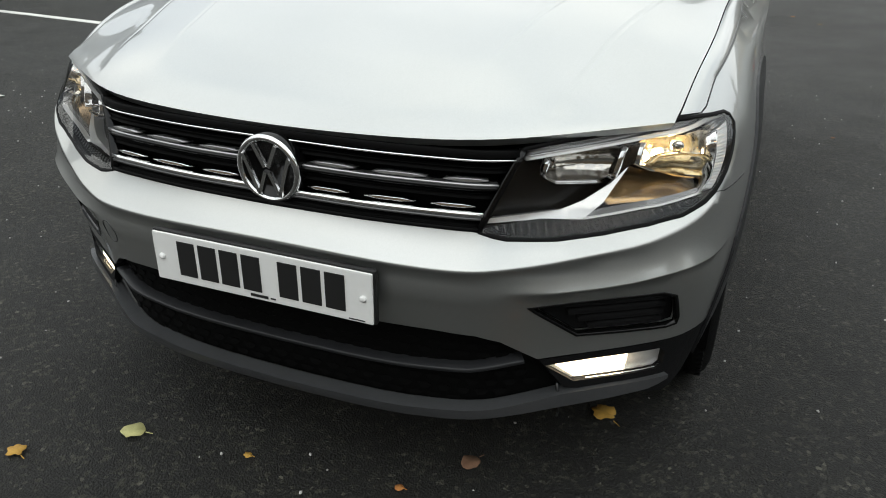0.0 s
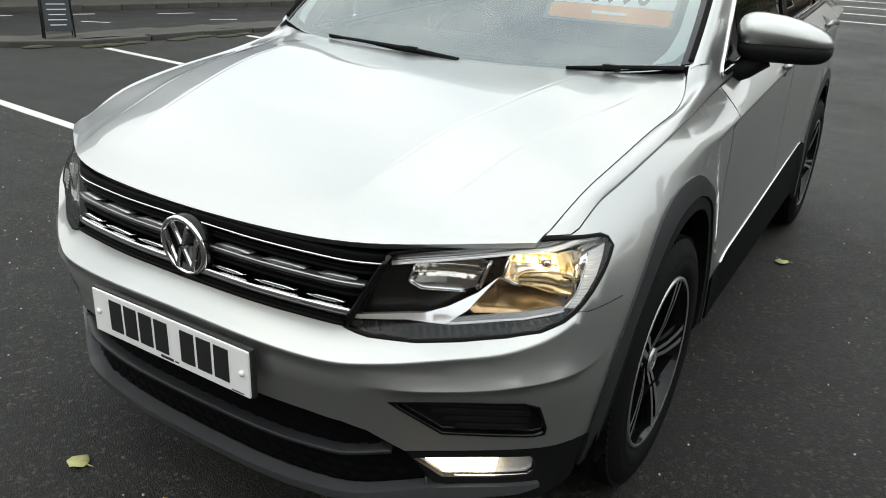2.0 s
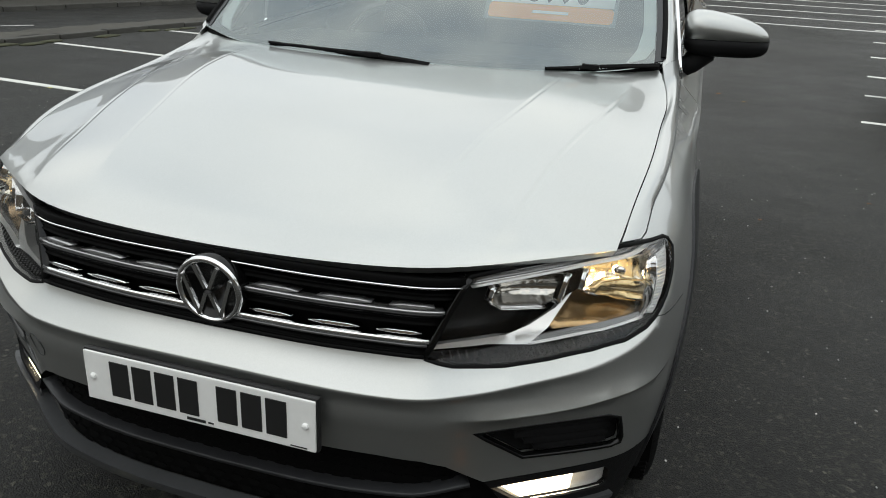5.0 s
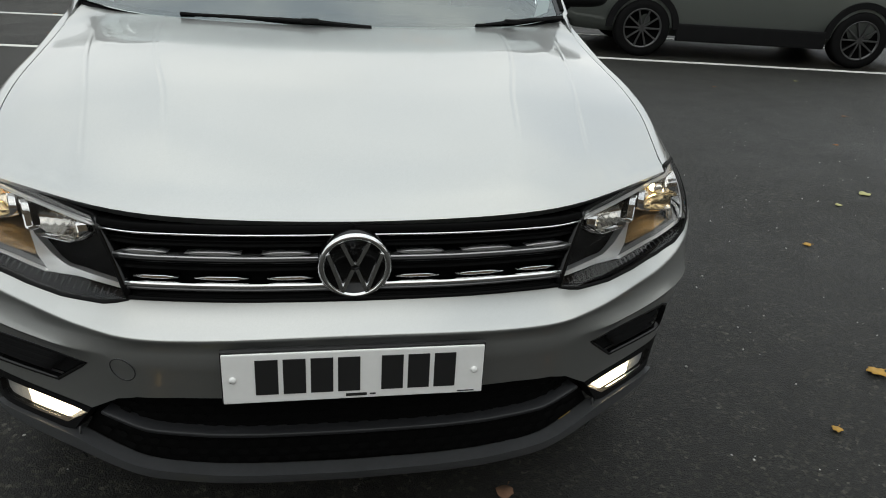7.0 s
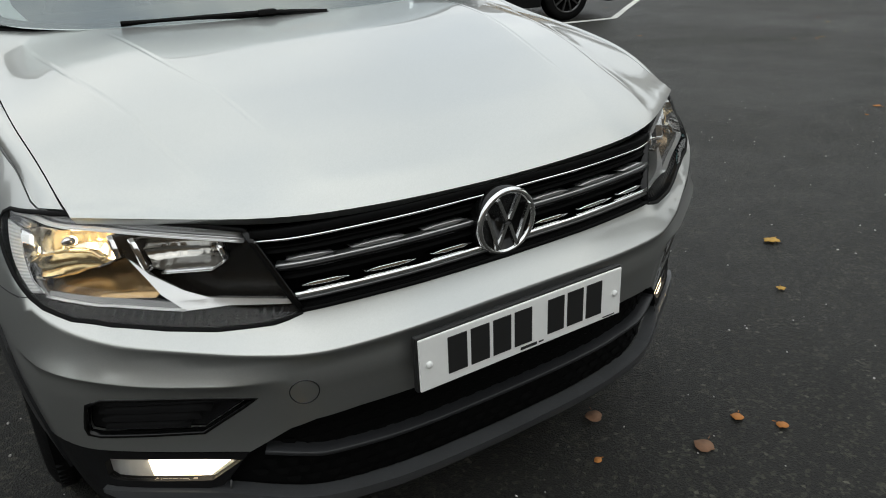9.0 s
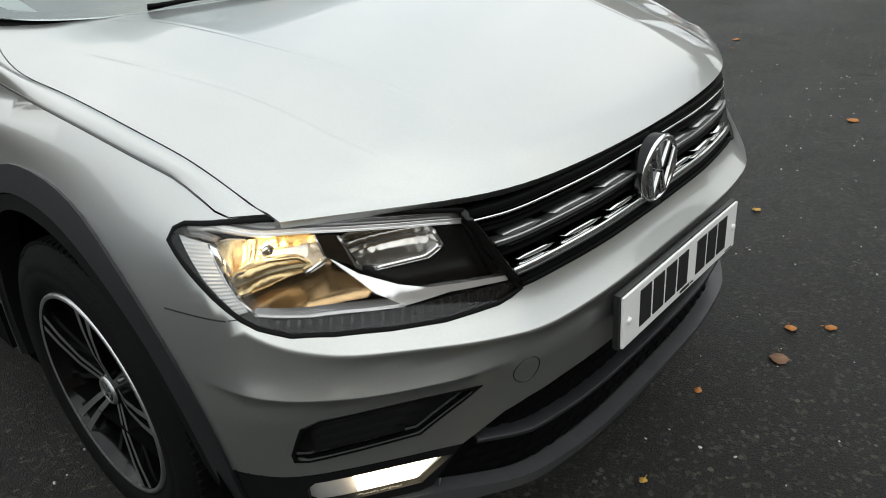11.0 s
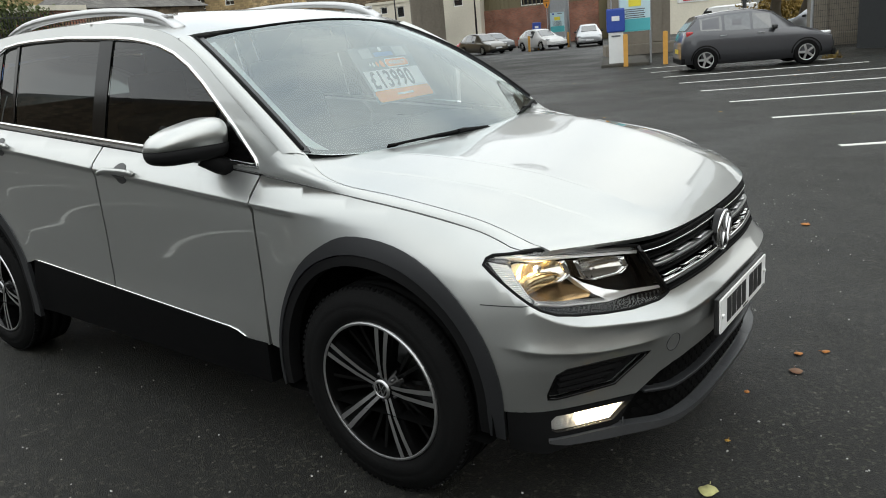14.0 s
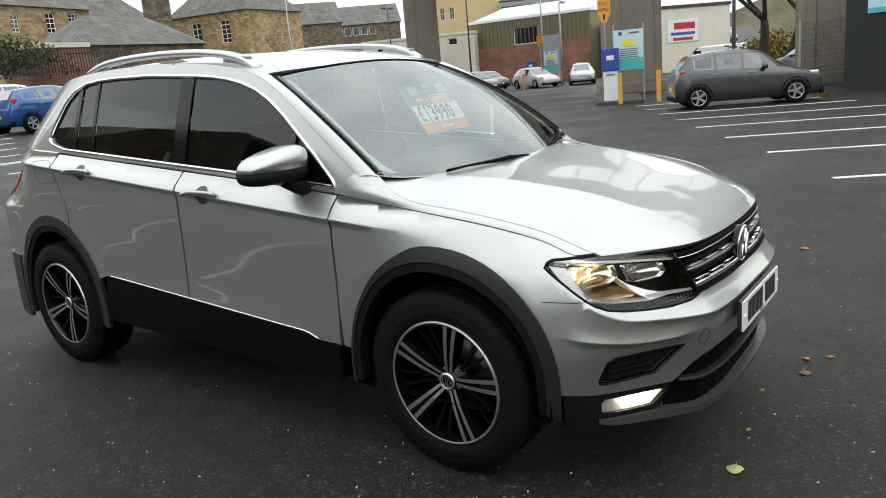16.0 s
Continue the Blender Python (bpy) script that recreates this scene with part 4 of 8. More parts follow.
# bonnet
edge = np.linspace(0, 0.742, 22)
REAR = [(float(gap_x(y)) - 0.0025, float(y)) for y in np.linspace(0.40, 1.18, 24)] + [(0.7465, 1.19), (0.742, 1.198)]
LOOPB = [(float(a), float(bonnet_front(a)) + 0.001) for a in edge] + REAR + [(float(a), 1.066 + 0.132 * (a / 0.742) ** 2.4) for a in np.linspace(0.71, 0.0, 14)]
hood_loop = LOOPB + [(-a, b) for a, b in reversed(LOOPB) if a > 1e-6]
PRESSED = [[(sg * (line(y) + d), y) for y in np.linspace(y0, y1, 40)] for sg in (1, -1) for line, y0, y1 in ((ridge_x, 0.17, 1.14), (vale_x, 0.24, 1.05)) for d in (-0.010, -0.004, 0.0, 0.004, 0.010)]
panel("bonnet", hood_loop, bonnet, SILVER, car, 0.026, thick=0.022, label="silver painted bonnet with pressed creases", away=lambda p: p - np.array([0, 0, 1.0]), lines=PRESSED)


def groove(f):
    """The line of the wing's shoulder from the headlight (f = 0) to the door (f = 1), as places on the band."""
    s = 0.962 + (s_y(1.375) - 0.962) * np.asarray(f, float)
    y = np.interp(s, PLAN_S, PLAN[:, 1])
    k = ease((s - 0.962) / 0.12)
    return s, shoulder_z(y) * k + (1 - k) * np.maximum(shoulder_z(y), 0.848 + 0.15 * (s - 0.962))


def wing_top(u, v):
    """From the bonnet's gap (v = 0) over to the shoulder (v = 1); u from the headlight (0) to the windscreen's corner and the door (1)."""
    u, v = np.asarray(u, float), np.asarray(v, float)
    y = 0.335 + 0.868 * u
    x = gap_x(y)
    a = bonnet(x, y)
    b = band(*groove(u))
    m = v[:, None]
    p = a * (1 - m) + b * m
    e0, e2 = screen(np.array([1.0]), np.array([0.0]))[0], band(np.array([s_y(1.385)]), shoulder_z(np.array([1.385])))[0]
    e1 = cabin(np.array([1.295]), rail_z(np.array([1.295])))[0]
    a1, b1 = bonnet(gap_x(np.array([1.203])), np.array([1.203]))[0], band(*groove(np.array([1.0])))[0]
    end = e0 * (1 - m) + e2 * m + 4 * m * (1 - m) * (e1 - (e0 + e2) / 2)
    # it swells up to the pillar's foot but keeps to the bonnet's gap
    k, late, off = ease((u - 0.55) / 0.45)[:, None], ease((u - 0.92) / 0.08)[:, None], m
    p = p + (end - (a1 * (1 - m) + b1 * m)) * (k * off + late * (1 - off))
    h = 4 * v * (1 - v) * (1 - k[:, 0]) * ease(u / 0.15)
    p[:, 0] += 0.003 * h
    p[:, 2] += 0.008 * h
    return p


# dark colour for raised strips that draw the shade of creases and gaps
GROOVESHADE = surf("groove_shadow_paint", (0.075, 0.076, 0.074), 0.4, metal=0.6)
up = lambda p: p - np.array([0, 0, 1.0])
GR_S, GR_Z = groove(np.linspace(0, 1, 30))
FENDER = [SEAM, on(0.826, 0.400, 0.762), (LAMP_OUT[0] + 0.002, 0.815), (LAMP_OUT[0] - 0.004, 0.831), (LAMP_OUT[0] - 0.022, 0.839), (0.985, 0.845)] + [(float(a), float(b) - 0.002) for a, b in zip(GR_S, GR_Z)] + yz([(1.375, 0.9), (1.377, 0.6), (1.366, 0.43)]) + \
    yz(front_arch(0.464, 8, 132, 22)) + yz([(0.47, 0.712)])
for side in (1, -1):
    sf = (lambda pts: pts) if side > 0 else flip
    mir = (lambda f: f) if side > 0 else (lambda f: (lambda u, v: f(u, v) * np.array([-1, 1, 1])))
    CREASES = [sf([(s_y(y), float(crease_z(y)) + d) for y in np.linspace(1.05, 3.95, 110)]) for d in (0.004, -0.003, -0.009, -0.016, -0.024, -0.034, -0.050)]
    panel("front_wing", sf(FENDER), band, SILVER, car, 0.024, thick=0.012, label="silver painted front wing", lines=CREASES)
    panel("wing_top", [(0.0, 0.0), (0.0, 0.985), (0.25, 0.985), (0.5, 0.985), (0.75, 0.985), (1.0, 0.985), (1.0, 0.5), (1.0, 0.0), (0.9, 0.0), (0.5, 0.0)], mir(wing_top), SILVER, car, 0.04, thick=0.01, away=up)
    # a raised dark strip paints the crease's shade along the shoulder
    strip("wing_groove_shade", sf([(float(a), float(b) - 0.001) for a, b in zip(*groove(np.linspace(0.05, 1.0, 44)))]), band, GROOVESHADE, car, 0.005, 0.0010, 0.004, taper=True)
    strip("wing_seam", sf([SEAM] + yz([(0.435, 0.7118), (0.46, 0.712)])), band, INK, car, 0.003, 0.0006, 0.002)
    # doors and quarter
    front_door = [(y, float(shoulder_z(y)) - 0.004) for y in np.linspace(1.384, 2.343, 16)] + [ (2.345, 0.9), (2.36, 0.6), (2.362, float(line_z(2.36))), (1.9, float(line_z(1.9))), (1.60, float(line_z(1.60))), (1.52, 0.43), (1.386, 0.425), (1.386, 0.7)]
    rear_door = [(y, float(shoulder_z(y)) - 0.004) for y in np.linspace(2.353, 3.44, 16)] + [(3.42, 1.08), (3.36, 0.93)] + arc(AXLE_R, 0.470, 118, 158, 8) + [(3.06, float(line_z(3.06))), (2.7, float(line_z(2.7))), (2.372, float(line_z(2.37))), (2.37, 0.6), (2.355, 0.9)]
    quarter = [(y, float(shoulder_z(y)) + 0.002) for y in np.linspace(3.45, 4.2, 10)] + [(4.2, 1.0), (4.22, 0.8), (4.18, 0.6), (4.05, 0.50)] + arc(AXLE_R, 0.470, 18, 116, 18) + [(3.37, 0.93), (3.43, 1.08)]
    fd = panel("front_door", sf(yz(front_door)), band, SILVER, car, 0.03, thick=0.012, label="silver painted front door", lines=CREASES)
    rd = panel("rear_door", sf(yz(rear_door)), band, SILVER, car, 0.03, thick=0.012, label="silver painted rear door", lines=CREASES)
    panel("rear_quarter", sf(yz(quarter)), band, SILVER, car, 0.03, thick=0.012, lines=CREASES)
    if side < 0:
        ring = [(4.15 + 0.098 * math.copysign(abs(math.cos(a)) ** 0.45, math.cos(a)) + 0.02 * math.sin(a), 1.108 + 0.062 * math.copysign(abs(math.sin(a)) ** 0.45, math.sin(a))) for a in (2 * math.pi * i / 40 for i in range(40))]
        strip("fuel_flap_gap_shade", sf(ring), band, GROOVESHADE, car, 0.003, 0.0008, 0.003, "thin dark strip drawn as the fuel flap's shaded gap", closed=True, step=0.02)
    # black strip sunk in the belt gap, standing for the shade inside it
    strip("belt_gap_shade", sf([(s_y(y), float(shoulder_z(y)) - 0.001) for y in np.linspace(1.39, 3.45, 50)]), band, INK, car, 0.010, -0.004, 0.010)
    sill = [(1.395, 0.43), (1.52, 0.426), (1.60, float(line_z(1.60)) - 0.004), (2.3, float(line_z(2.3)) - 0.004), (3.06, float(line_z(3.06)) - 0.004), (3.085, 0.42), (3.06, 0.315), (2.2, 0.290), (1.40, 0.275)]
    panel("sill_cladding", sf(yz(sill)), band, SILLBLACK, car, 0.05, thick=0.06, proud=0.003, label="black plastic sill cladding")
    trim = [(1.518, 0.432), (1.56, 0.450), (1.60, float(line_z(1.60))), (2.0, float(line_z(2.0))), (2.5, float(line_z(2.5))), (3.055, float(line_z(3.055)))]
    strip("sill_trim", sf(yz(trim)), band, CHROME, car, 0.007, 0.004, 0.004, "thin chrome sill trim")
    # arch cladding: a lipped ring round each wheel
    for yc, a0, a1 in ((AXLE_F + 0.010, -8, 188), (AXLE_R, -14, 190)):
        bow = (lambda r, p, e, n: front_arch(r, p, e, n)) if yc < 2 else (lambda r, p, e, n: arc(AXLE_R, r, p, e, n))
        ring, inner = bow(0.474, a0, a1, 40), bow(0.424, a1, a0, 40)
        panel("arch_cladding", sf(yz(ring + inner)), band, LIP, car, 0.03, thick=0.02, proud=0.006, label="dark grey plastic wheel arch cladding")
        panel("arch_lip", sf(yz(bow(0.421, a0, a1, 40) + bow(0.392, a1, a0, 40))), band, PLASTIC, car, 0.03, thick=0.05, proud=0.001)
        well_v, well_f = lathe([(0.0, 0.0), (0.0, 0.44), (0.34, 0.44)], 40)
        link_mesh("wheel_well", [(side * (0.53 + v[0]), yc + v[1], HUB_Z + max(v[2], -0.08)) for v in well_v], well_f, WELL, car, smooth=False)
    # door handles
    for yh in (2.16, 3.16):
        zc = float(crease_z(yh)) + 0.004
        s0 = side * s_y(yh)
        owner = fd if yh < 2.5 else rd
        # a flat dark ellipse paints the shade of the hollow behind the handle
        bowl = [(s0 + side * (0.045 * math.cos(a) - 0.005), zc - 0.004 + 0.040 * math.sin(a)) for a in (2 * math.pi * i / 24 for i in range(24))]
        panel("handle_recess_shade", bowl, band, surf("handle_recess_shade", (0.06, 0.06, 0.06), 0.4, metal=0.5), owner, 0.012, thick=0.001, proud=0.002)
        h = strip("door_handle", [(s0 - side * 0.11, zc - 0.004), (s0 - side * 0.06, zc), (s0, zc + 0.002), (s0 + side * 0.06, zc + 0.004), (s0 + side * 0.105, zc + 0.004)], band, SILVER, owner, 0.022, 0.030, -0.006, "silver door handle", step=0.012)
    # cabin side: frame, panes, pillars, chrome
    cs = cabin if side > 0 else cabin_r
    DLO = [(1.392, 1.052)] + [(y, float(belt_z(y)) + 0.008) for y in np.linspace(1.55, 3.40, 14)] + [(3.50, 1.245), (3.548, 1.262), (3.560, 1.290), (3.515, 1.348), (3.405, 1.470), (3.33, 1.520), (3.22, 1.553), (3.1, 1.563), (2.97, 1.565),
           (2.683, 1.559), (2.312, 1.533), (2.19, 1.521), (2.09, 1.505), (1.99, 1.482), (1.897, 1.450), (1.80, 1.400), (1.709, 1.337), (1.533, 1.193), (1.41, 1.079)]
    top_edge = [(y, float(rail_z(y)) - 0.001) for y in np.linspace(1.29, 3.93, 34)]
    frame_loop = top_edge + [(4.05, 1.38), (4.16, 1.266)] + [(y, float(belt_z(y)) - 0.013) for y in np.linspace(4.1, 1.385, 24)]
    panel("cabin_frame", frame_loop, cs, SILVER, car, 0.03, [DLO], 0.02, "silver painted window frame and pillars")
    strip("window_chrome", DLO, cs, CHROME, car, 0.017, 0.006, 0.012, "chrome window surround", closed=True)

    def cut(y0, y1, tilt0=0.0, tilt1=0.0):
        """The part of the window opening between two near-upright lines."""
        poly = dense(DLO, 0.02)
        cx, cy = np.mean([p[0] for p in poly]), np.mean([p[1] for p in poly])
        keep = []
        for k, (s, tl) in enumerate(((y0, tilt0), (y1, tilt1))):
            out = []
            for p, q in zip(poly, poly[1:] + poly[:1]):
                fp, fq = ((p[0] - s - tl * (p[1] - 1.3)) * (1 if k == 0 else -1), (q[0] - s - tl * (q[1] - 1.3)) * (1 if k == 0 else -1))
                if fp >= 0:
                    out.append(p)
                if (fp >= 0) != (fq >= 0):
                    f = fp / (fp - fq)
                    out.append((p[0] + (q[0] - p[0]) * f, p[1] + (q[1] - p[1]) * f))
            poly = out
        return poly
    panel("front_pane", cut(1.62, 2.33, -0.25, -0.05), cs, SIDEGLASS, car, 0.05, thick=0.003, proud=-0.010)
    panel("mirror_pane", cut(1.3, 1.595, 0, -0.25), cs, GLOSSBLACK, car, 0.04, thick=0.003, proud=-0.008)
    panel("centre_pillar", cut(2.335, 2.43, -0.05, -0.05), cs, GLOSSBLACK, car, 0.05, thick=0.006, proud=-0.004)
    panel("rear_pane", cut(2.435, 3.10, -0.05, -0.05), cs, PRIVACY, car, 0.05, thick=0.003, proud=-0.010)
    panel("pane_divider", cut(3.105, 3.13, -0.05, -0.05), cs, GLOSSBLACK, car, 0.05, thick=0.006, proud=-0.005)
    panel("fixed_pane", cut(3.135, 3.27, -0.05, -0.12), cs, PRIVACY, car, 0.05, thick=0.003, proud=-0.010)
    panel("rear_pillar", cut(3.275, 3.31, -0.12, -0.12), cs, GLOSSBLACK, car, 0.05, thick=0.006, proud=-0.004)
    panel("quarter_pane", cut(3.315, 3.9, -0.12, 0), cs, PRIVACY, car, 0.05, thick=0.003, proud=-0.010)

    # front pillar between the windscreen and the frame
    def pillar(u, v):
        u, v = np.asarray(u, float), np.asarray(v, float)
        w = screen(np.full(len(u), 1.0), u)
        yy = 1.29 + (1.880 - 1.29) * u
        f = cabin(yy, rail_z(yy))
        q = w * (1 - v[:, None]) + f * v[:, None]
        q += (4 * v * (1 - v))[:, None] * np.array([0.004, -0.012, 0.010])
        return q * np.array([side, 1, 1])
    panel("front_pillar", [(-0.02, 0.0), (1.0, 0.0), (1.0, 1.0), (-0.02, 1.0)], pillar, SILVER, car, 0.06, thick=0.004)
    # roof rail
    rail = [(1.98, -0.004), (2.06, 0.018), (2.17, 0.031), (2.4, 0.036), (2.75, 0.038), (3.02, 0.036), (3.21, 0.027), (3.34, 0.004)]
    pts = []
    for yv, hz in curve_through(rail, 5):
        r = roof(np.array([0.592]), np.array([yv]))[0]
        pts.append((side * 0.592, yv, r[2] + hz))
    bm = bmesh.new()
    rings = []
    for i, p in enumerate(pts):
        w = 0.022 * (1.25 if i < 4 or i > len(pts) - 5 else 1.0)
        rings.append([bm.verts.new((p[0] + dx * w, p[1], p[2] + dz * 0.016)) for dx, dz in ((-1, -1), (1, -1), (1.0, 0.4), (0.5, 1), (-0.5, 1), (-1.0, 0.4))])
    for a, b in zip(rings, rings[1:]):
        for k in range(6):
            bm.faces.new((a[k], b[k], b[(k + 1) % 6], a[(k + 1) % 6]))
    bm.faces.new(rings[0])
    bm.faces.new(rings[-1][::-1])
    bmesh.ops.recalc_face_normals(bm, faces=bm.faces)
    rr = part("roof_rail", bm, ALLOY, car, "satin silver roof rail", True)
    for ya, yb in ((2.03, 2.2), (3.18, 3.3)):
        part("rail_foot", box_bm((0.030, yb - ya, 0.04), (side * 0.592, (ya + yb) / 2, float(roof(np.array([0.592]), np.array([(ya + yb) / 2]))[0][2]) + 0.008), 0.008), ALLOY, rr)

    # door mirror
    def shell(scale, cut_low, cut_high):
        bm = bmesh.new()
        bmesh.ops.create_uvsphere(bm, u_segments=28, v_segments=18, radius=1.0)
        for v in bm.verts:
            x, y, z = v.co
            x, y, z = math.copysign(abs(x) ** 0.5, x), math.copysign(abs(y) ** 0.65, y), math.copysign(abs(z) ** 0.52, z)
            z = min(max(z, cut_low), cut_high)
            up_z = 0.080 - 0.024 * x - 0.010 * x * x
            v.co = Vector((side * (0.925 + 0.132 * x - 0.016 * max(z, 0)), 1.605 + 0.022 * x + 0.080 * y * (1 - 0.15 * x), 1.140 + z * (up_z if z > 0 else 0.056)))
        bmesh.ops.remove_doubles(bm, verts=bm.verts, dist=1e-5)
        bmesh.ops.recalc_face_normals(bm, faces=bm.faces)
        return bm
    mr = part("door_mirror", shell(1, 0.0, 2), SILVER, car, "silver door mirror with black base", True)
    low = shell(1, -2, -0.03)
    part("mirror_base", low, PLASTIC, mr, smooth=True)
    part("mirror_stalk", tube_bm([(side * 0.785, 1.545, 1.038), (side * 0.825, 1.565, 1.058), (side * 0.86, 1.590, 1.100)], 0.03, 12, radii=[0.032, 0.034, 0.046]), PLASTIC, mr, smooth=True)
    part("mirror_glass", box_bm((0.17, 0.004, 0.085), (side * 0.92, 1.679, 1.145), 0.002), surf("mirror_silvering", (0.9, 0.9, 0.9), 0.02, metal=1.0, var=0.0), mr)
    # tail lamp
    tl = [(4.06, 1.12), (4.2, 1.14), (4.34, 1.12), (4.36, 0.93), (4.2, 0.95), (4.1, 0.98)]
    panel("tail_lamp", sf([(s_y(min(y, 4.2)) + max(0, y - 4.2) * 1.6, z) for y, z in tl]), band, surf("red_lens", (0.35, 0.01, 0.01), 0.1, coat=1.0), car, 0.04, thick=0.01, proud=0.008, label="red tail lamp")

# roof, windscreen, tailgate
ROOFL = [(0, 1.802)] + [(0.605 * u, 1.80 + 0.08 * u * u + 0.002) for u in np.linspace(0.2, 1.0, 5)] + [(float(cabin(np.array([y]), rail_z(np.array([y])))[0][0]), float(y)) for y in np.linspace(1.885, 3.92, 26)] + [(0.3, 3.99), (0, 4.01)]
panel("roof", ROOFL + [(-a, b) for a, b in reversed(ROOFL) if a > 1e-6], roof, SILVER, car, 0.05, thick=0.01, label="silver painted roof", away=up)
WS = [(-1, 0), (-0.5, 0), (0, 0), (0.5, 0), (1, 0), (1, 0.5), (1, 1), (0, 1), (-1, 1), (-1, 0.5)]
WI = [(-0.93, 0.035), (-0.5, 0.02), (0, 0.015), (0.5, 0.02), (0.93, 0.035), (0.972, 0.07), (0.978, 0.5), (0.97, 0.965), (0, 0.98), (-0.97, 0.965), (-0.978, 0.5), (-0.972, 0.07)]
ws = panel("windscreen", WS, screen, GLASS, car, 0.04, thick=0.004, label="tinted windscreen reflecting the sky", away=up)
ws.visible_shadow = False
for sgn in (-1, 1):
    part("windscreen_seal", tube_bm([tuple(screen([sgn * 1.0], [v])[0] + np.array([0, -0.002, 0.002])) for v in np.linspace(0.02, 1.0, 14)], 0.008, 6), RUBBER, car, "black rubber seal")
part("windscreen_seal", tube_bm([tuple(screen([u], [1.0])[0] + np.array([0, -0.002, -0.001])) for u in np.linspace(-1, 1, 18)], 0.006, 6), RUBBER, car, "black rubber seal")
EDGEBLACK = surf("glass_edge_black", (0.020, 0.021, 0.023), 0.22, spec=0.5, var=0.05)
PALETRIM = surf("pale_pillar_trim", (0.62, 0.66, 0.64), 0.6, var=0.06)
for sgn in (-1, 1):
    panel("windscreen_edge", [(sgn * a, b) for a, b in ((1.004, 0.01), (1.004, 0.5), (1.004, 0.99), (0.955, 0.99), (0.966, 0.5), (0.970, 0.01))], screen, EDGEBLACK, car, 0.03, thick=0.003, away=up, proud=0.0025, label="black edge of the windscreen")
    panel("pillar_trim", [(sgn * a, b) for a, b in ((0.962, 0.95), (0.968, 0.5), (0.968, 0.10), (0.94, 0.05), (0.87, 0.04), (0.905, 0.10), (0.922, 0.2), (0.92, 0.5), (0.90, 0.95))], screen, PALETRIM, car, 0.03, thick=0.003, away=up, proud=-0.012, label="pale trim of the front pillar inside the glass")
panel("windscreen_border", WS, screen, WELL, car, 0.05, [WI], 0.002, away=up, proud=-0.006)


def scuttle(u, v):
    """The black tray between the bonnet's rear edge and the windscreen's foot."""
    u, v = np.asarray(u, float), np.asarray(v, float)
    a = bonnet(u * 0.742, 1.06 + 0.132 * np.abs(u) ** 2.4) - np.array([0, 0, 0.02])
    b = screen(u, v * 0 + 0.03) - np.array([0, 0, 0.004])
    return a * (1 - v[:, None]) + b * v[:, None]


panel("scuttle_tray", [(-1, 0), (0, 0), (1, 0), (1, 1), (0, 1), (-1, 1)], scuttle, PLASTIC, car, 0.1, thick=0.004, away=up)
for (x0, v0), (x1, v1), xp in (((0.14, 0.004), (-0.60, 0.020), -0.10), ((0.99, 0.0), (0.58, 0.012), 0.745)):
    a = screen(np.array([x0]), np.array([v0]))[0] + np.array([0, -0.006, -0.002])
    b = screen(np.array([x1]), np.array([v1]))[0] + np.array([0, -0.006, 0.001])
    c = screen(np.array([xp]), np.array([0.012]))[0] + np.array([0, -0.010, 0.006])
    wiper = part("wiper", tube_bm([a, c, b], 0.004, 6, radii=[0.005, 0.006, 0.003]), PLASTIC, car, "black wiper arm")
    part("wiper_blade", tube_bm([a + np.array([0, -0.010, -0.004]), (a + b) / 2 + np.array([0, -0.010, 0.0]), b], 0.0045, 6), RUBBER, wiper)
    part("wiper_joint", box_bm((0.05, 0.02, 0.014), tuple(c), 0.005), PLASTIC, wiper)


def tailglass(u, v):
    u, v = np.asarray(u, float), np.asarray(v, float)
    x = u * (0.42 * (1 - v) + 0.56 * v)
    return np.stack([x, 3.97 - 0.13 * u * u + 0.28 * v, 1.50 - 0.03 * u * u - 0.28 * v], 1)


panel("tailgate_glass", [(-1, 0), (0, 0), (1, 0), (1, 1), (-1, 1)], tailglass, PRIVACY, car, 0.1, thick=0.01)
TS = s_y(4.18)
panel("tailgate", [(TS + 0.01, 1.25), (TS + 0.01, 0.62), (2 * PLAN_S[-1] - TS - 0.01, 0.62), (2 * PLAN_S[-1] - TS - 0.01, 1.25)],
      lambda s, z: band(np.where(s > PLAN_S[-1], 2 * PLAN_S[-1] - s, s), z) * np.stack([np.where(s > PLAN_S[-1], -1.0, 1.0), np.ones(len(s)), np.ones(len(s))], 1), SILVER, car, 0.06, thick=0.02, label="silver painted tailgate")
panel("rear_bumper", [(s_y(4.05), 0.60), (s_y(4.02), 0.22), (2 * PLAN_S[-1] - s_y(4.02), 0.22), (2 * PLAN_S[-1] - s_y(4.05), 0.60)],
      lambda s, z: band(np.where(s > PLAN_S[-1], 2 * PLAN_S[-1] - s, s), z) * np.stack([np.where(s > PLAN_S[-1], -1.0, 1.0), np.ones(len(s)), np.ones(len(s))], 1), LIP, car, 0.06, thick=0.02, proud=0.01)
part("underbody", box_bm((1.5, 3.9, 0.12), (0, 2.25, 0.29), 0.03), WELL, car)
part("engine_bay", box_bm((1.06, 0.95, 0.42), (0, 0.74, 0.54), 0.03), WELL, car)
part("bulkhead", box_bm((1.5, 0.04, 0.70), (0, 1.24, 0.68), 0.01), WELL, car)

# inside: dashboard, wheel, seats, mirror
CLOTH = surf("seat_cloth", (0.09, 0.09, 0.092), 0.85, bump=0.4, bump_scale=150)
DASH = surf("dashboard_vinyl", (0.03, 0.03, 0.031), 0.7, bump=0.05, bump_scale=180)
LINING = surf("headlining_cloth", (0.55, 0.55, 0.53), 0.9, bump=0.2, bump_scale=200)
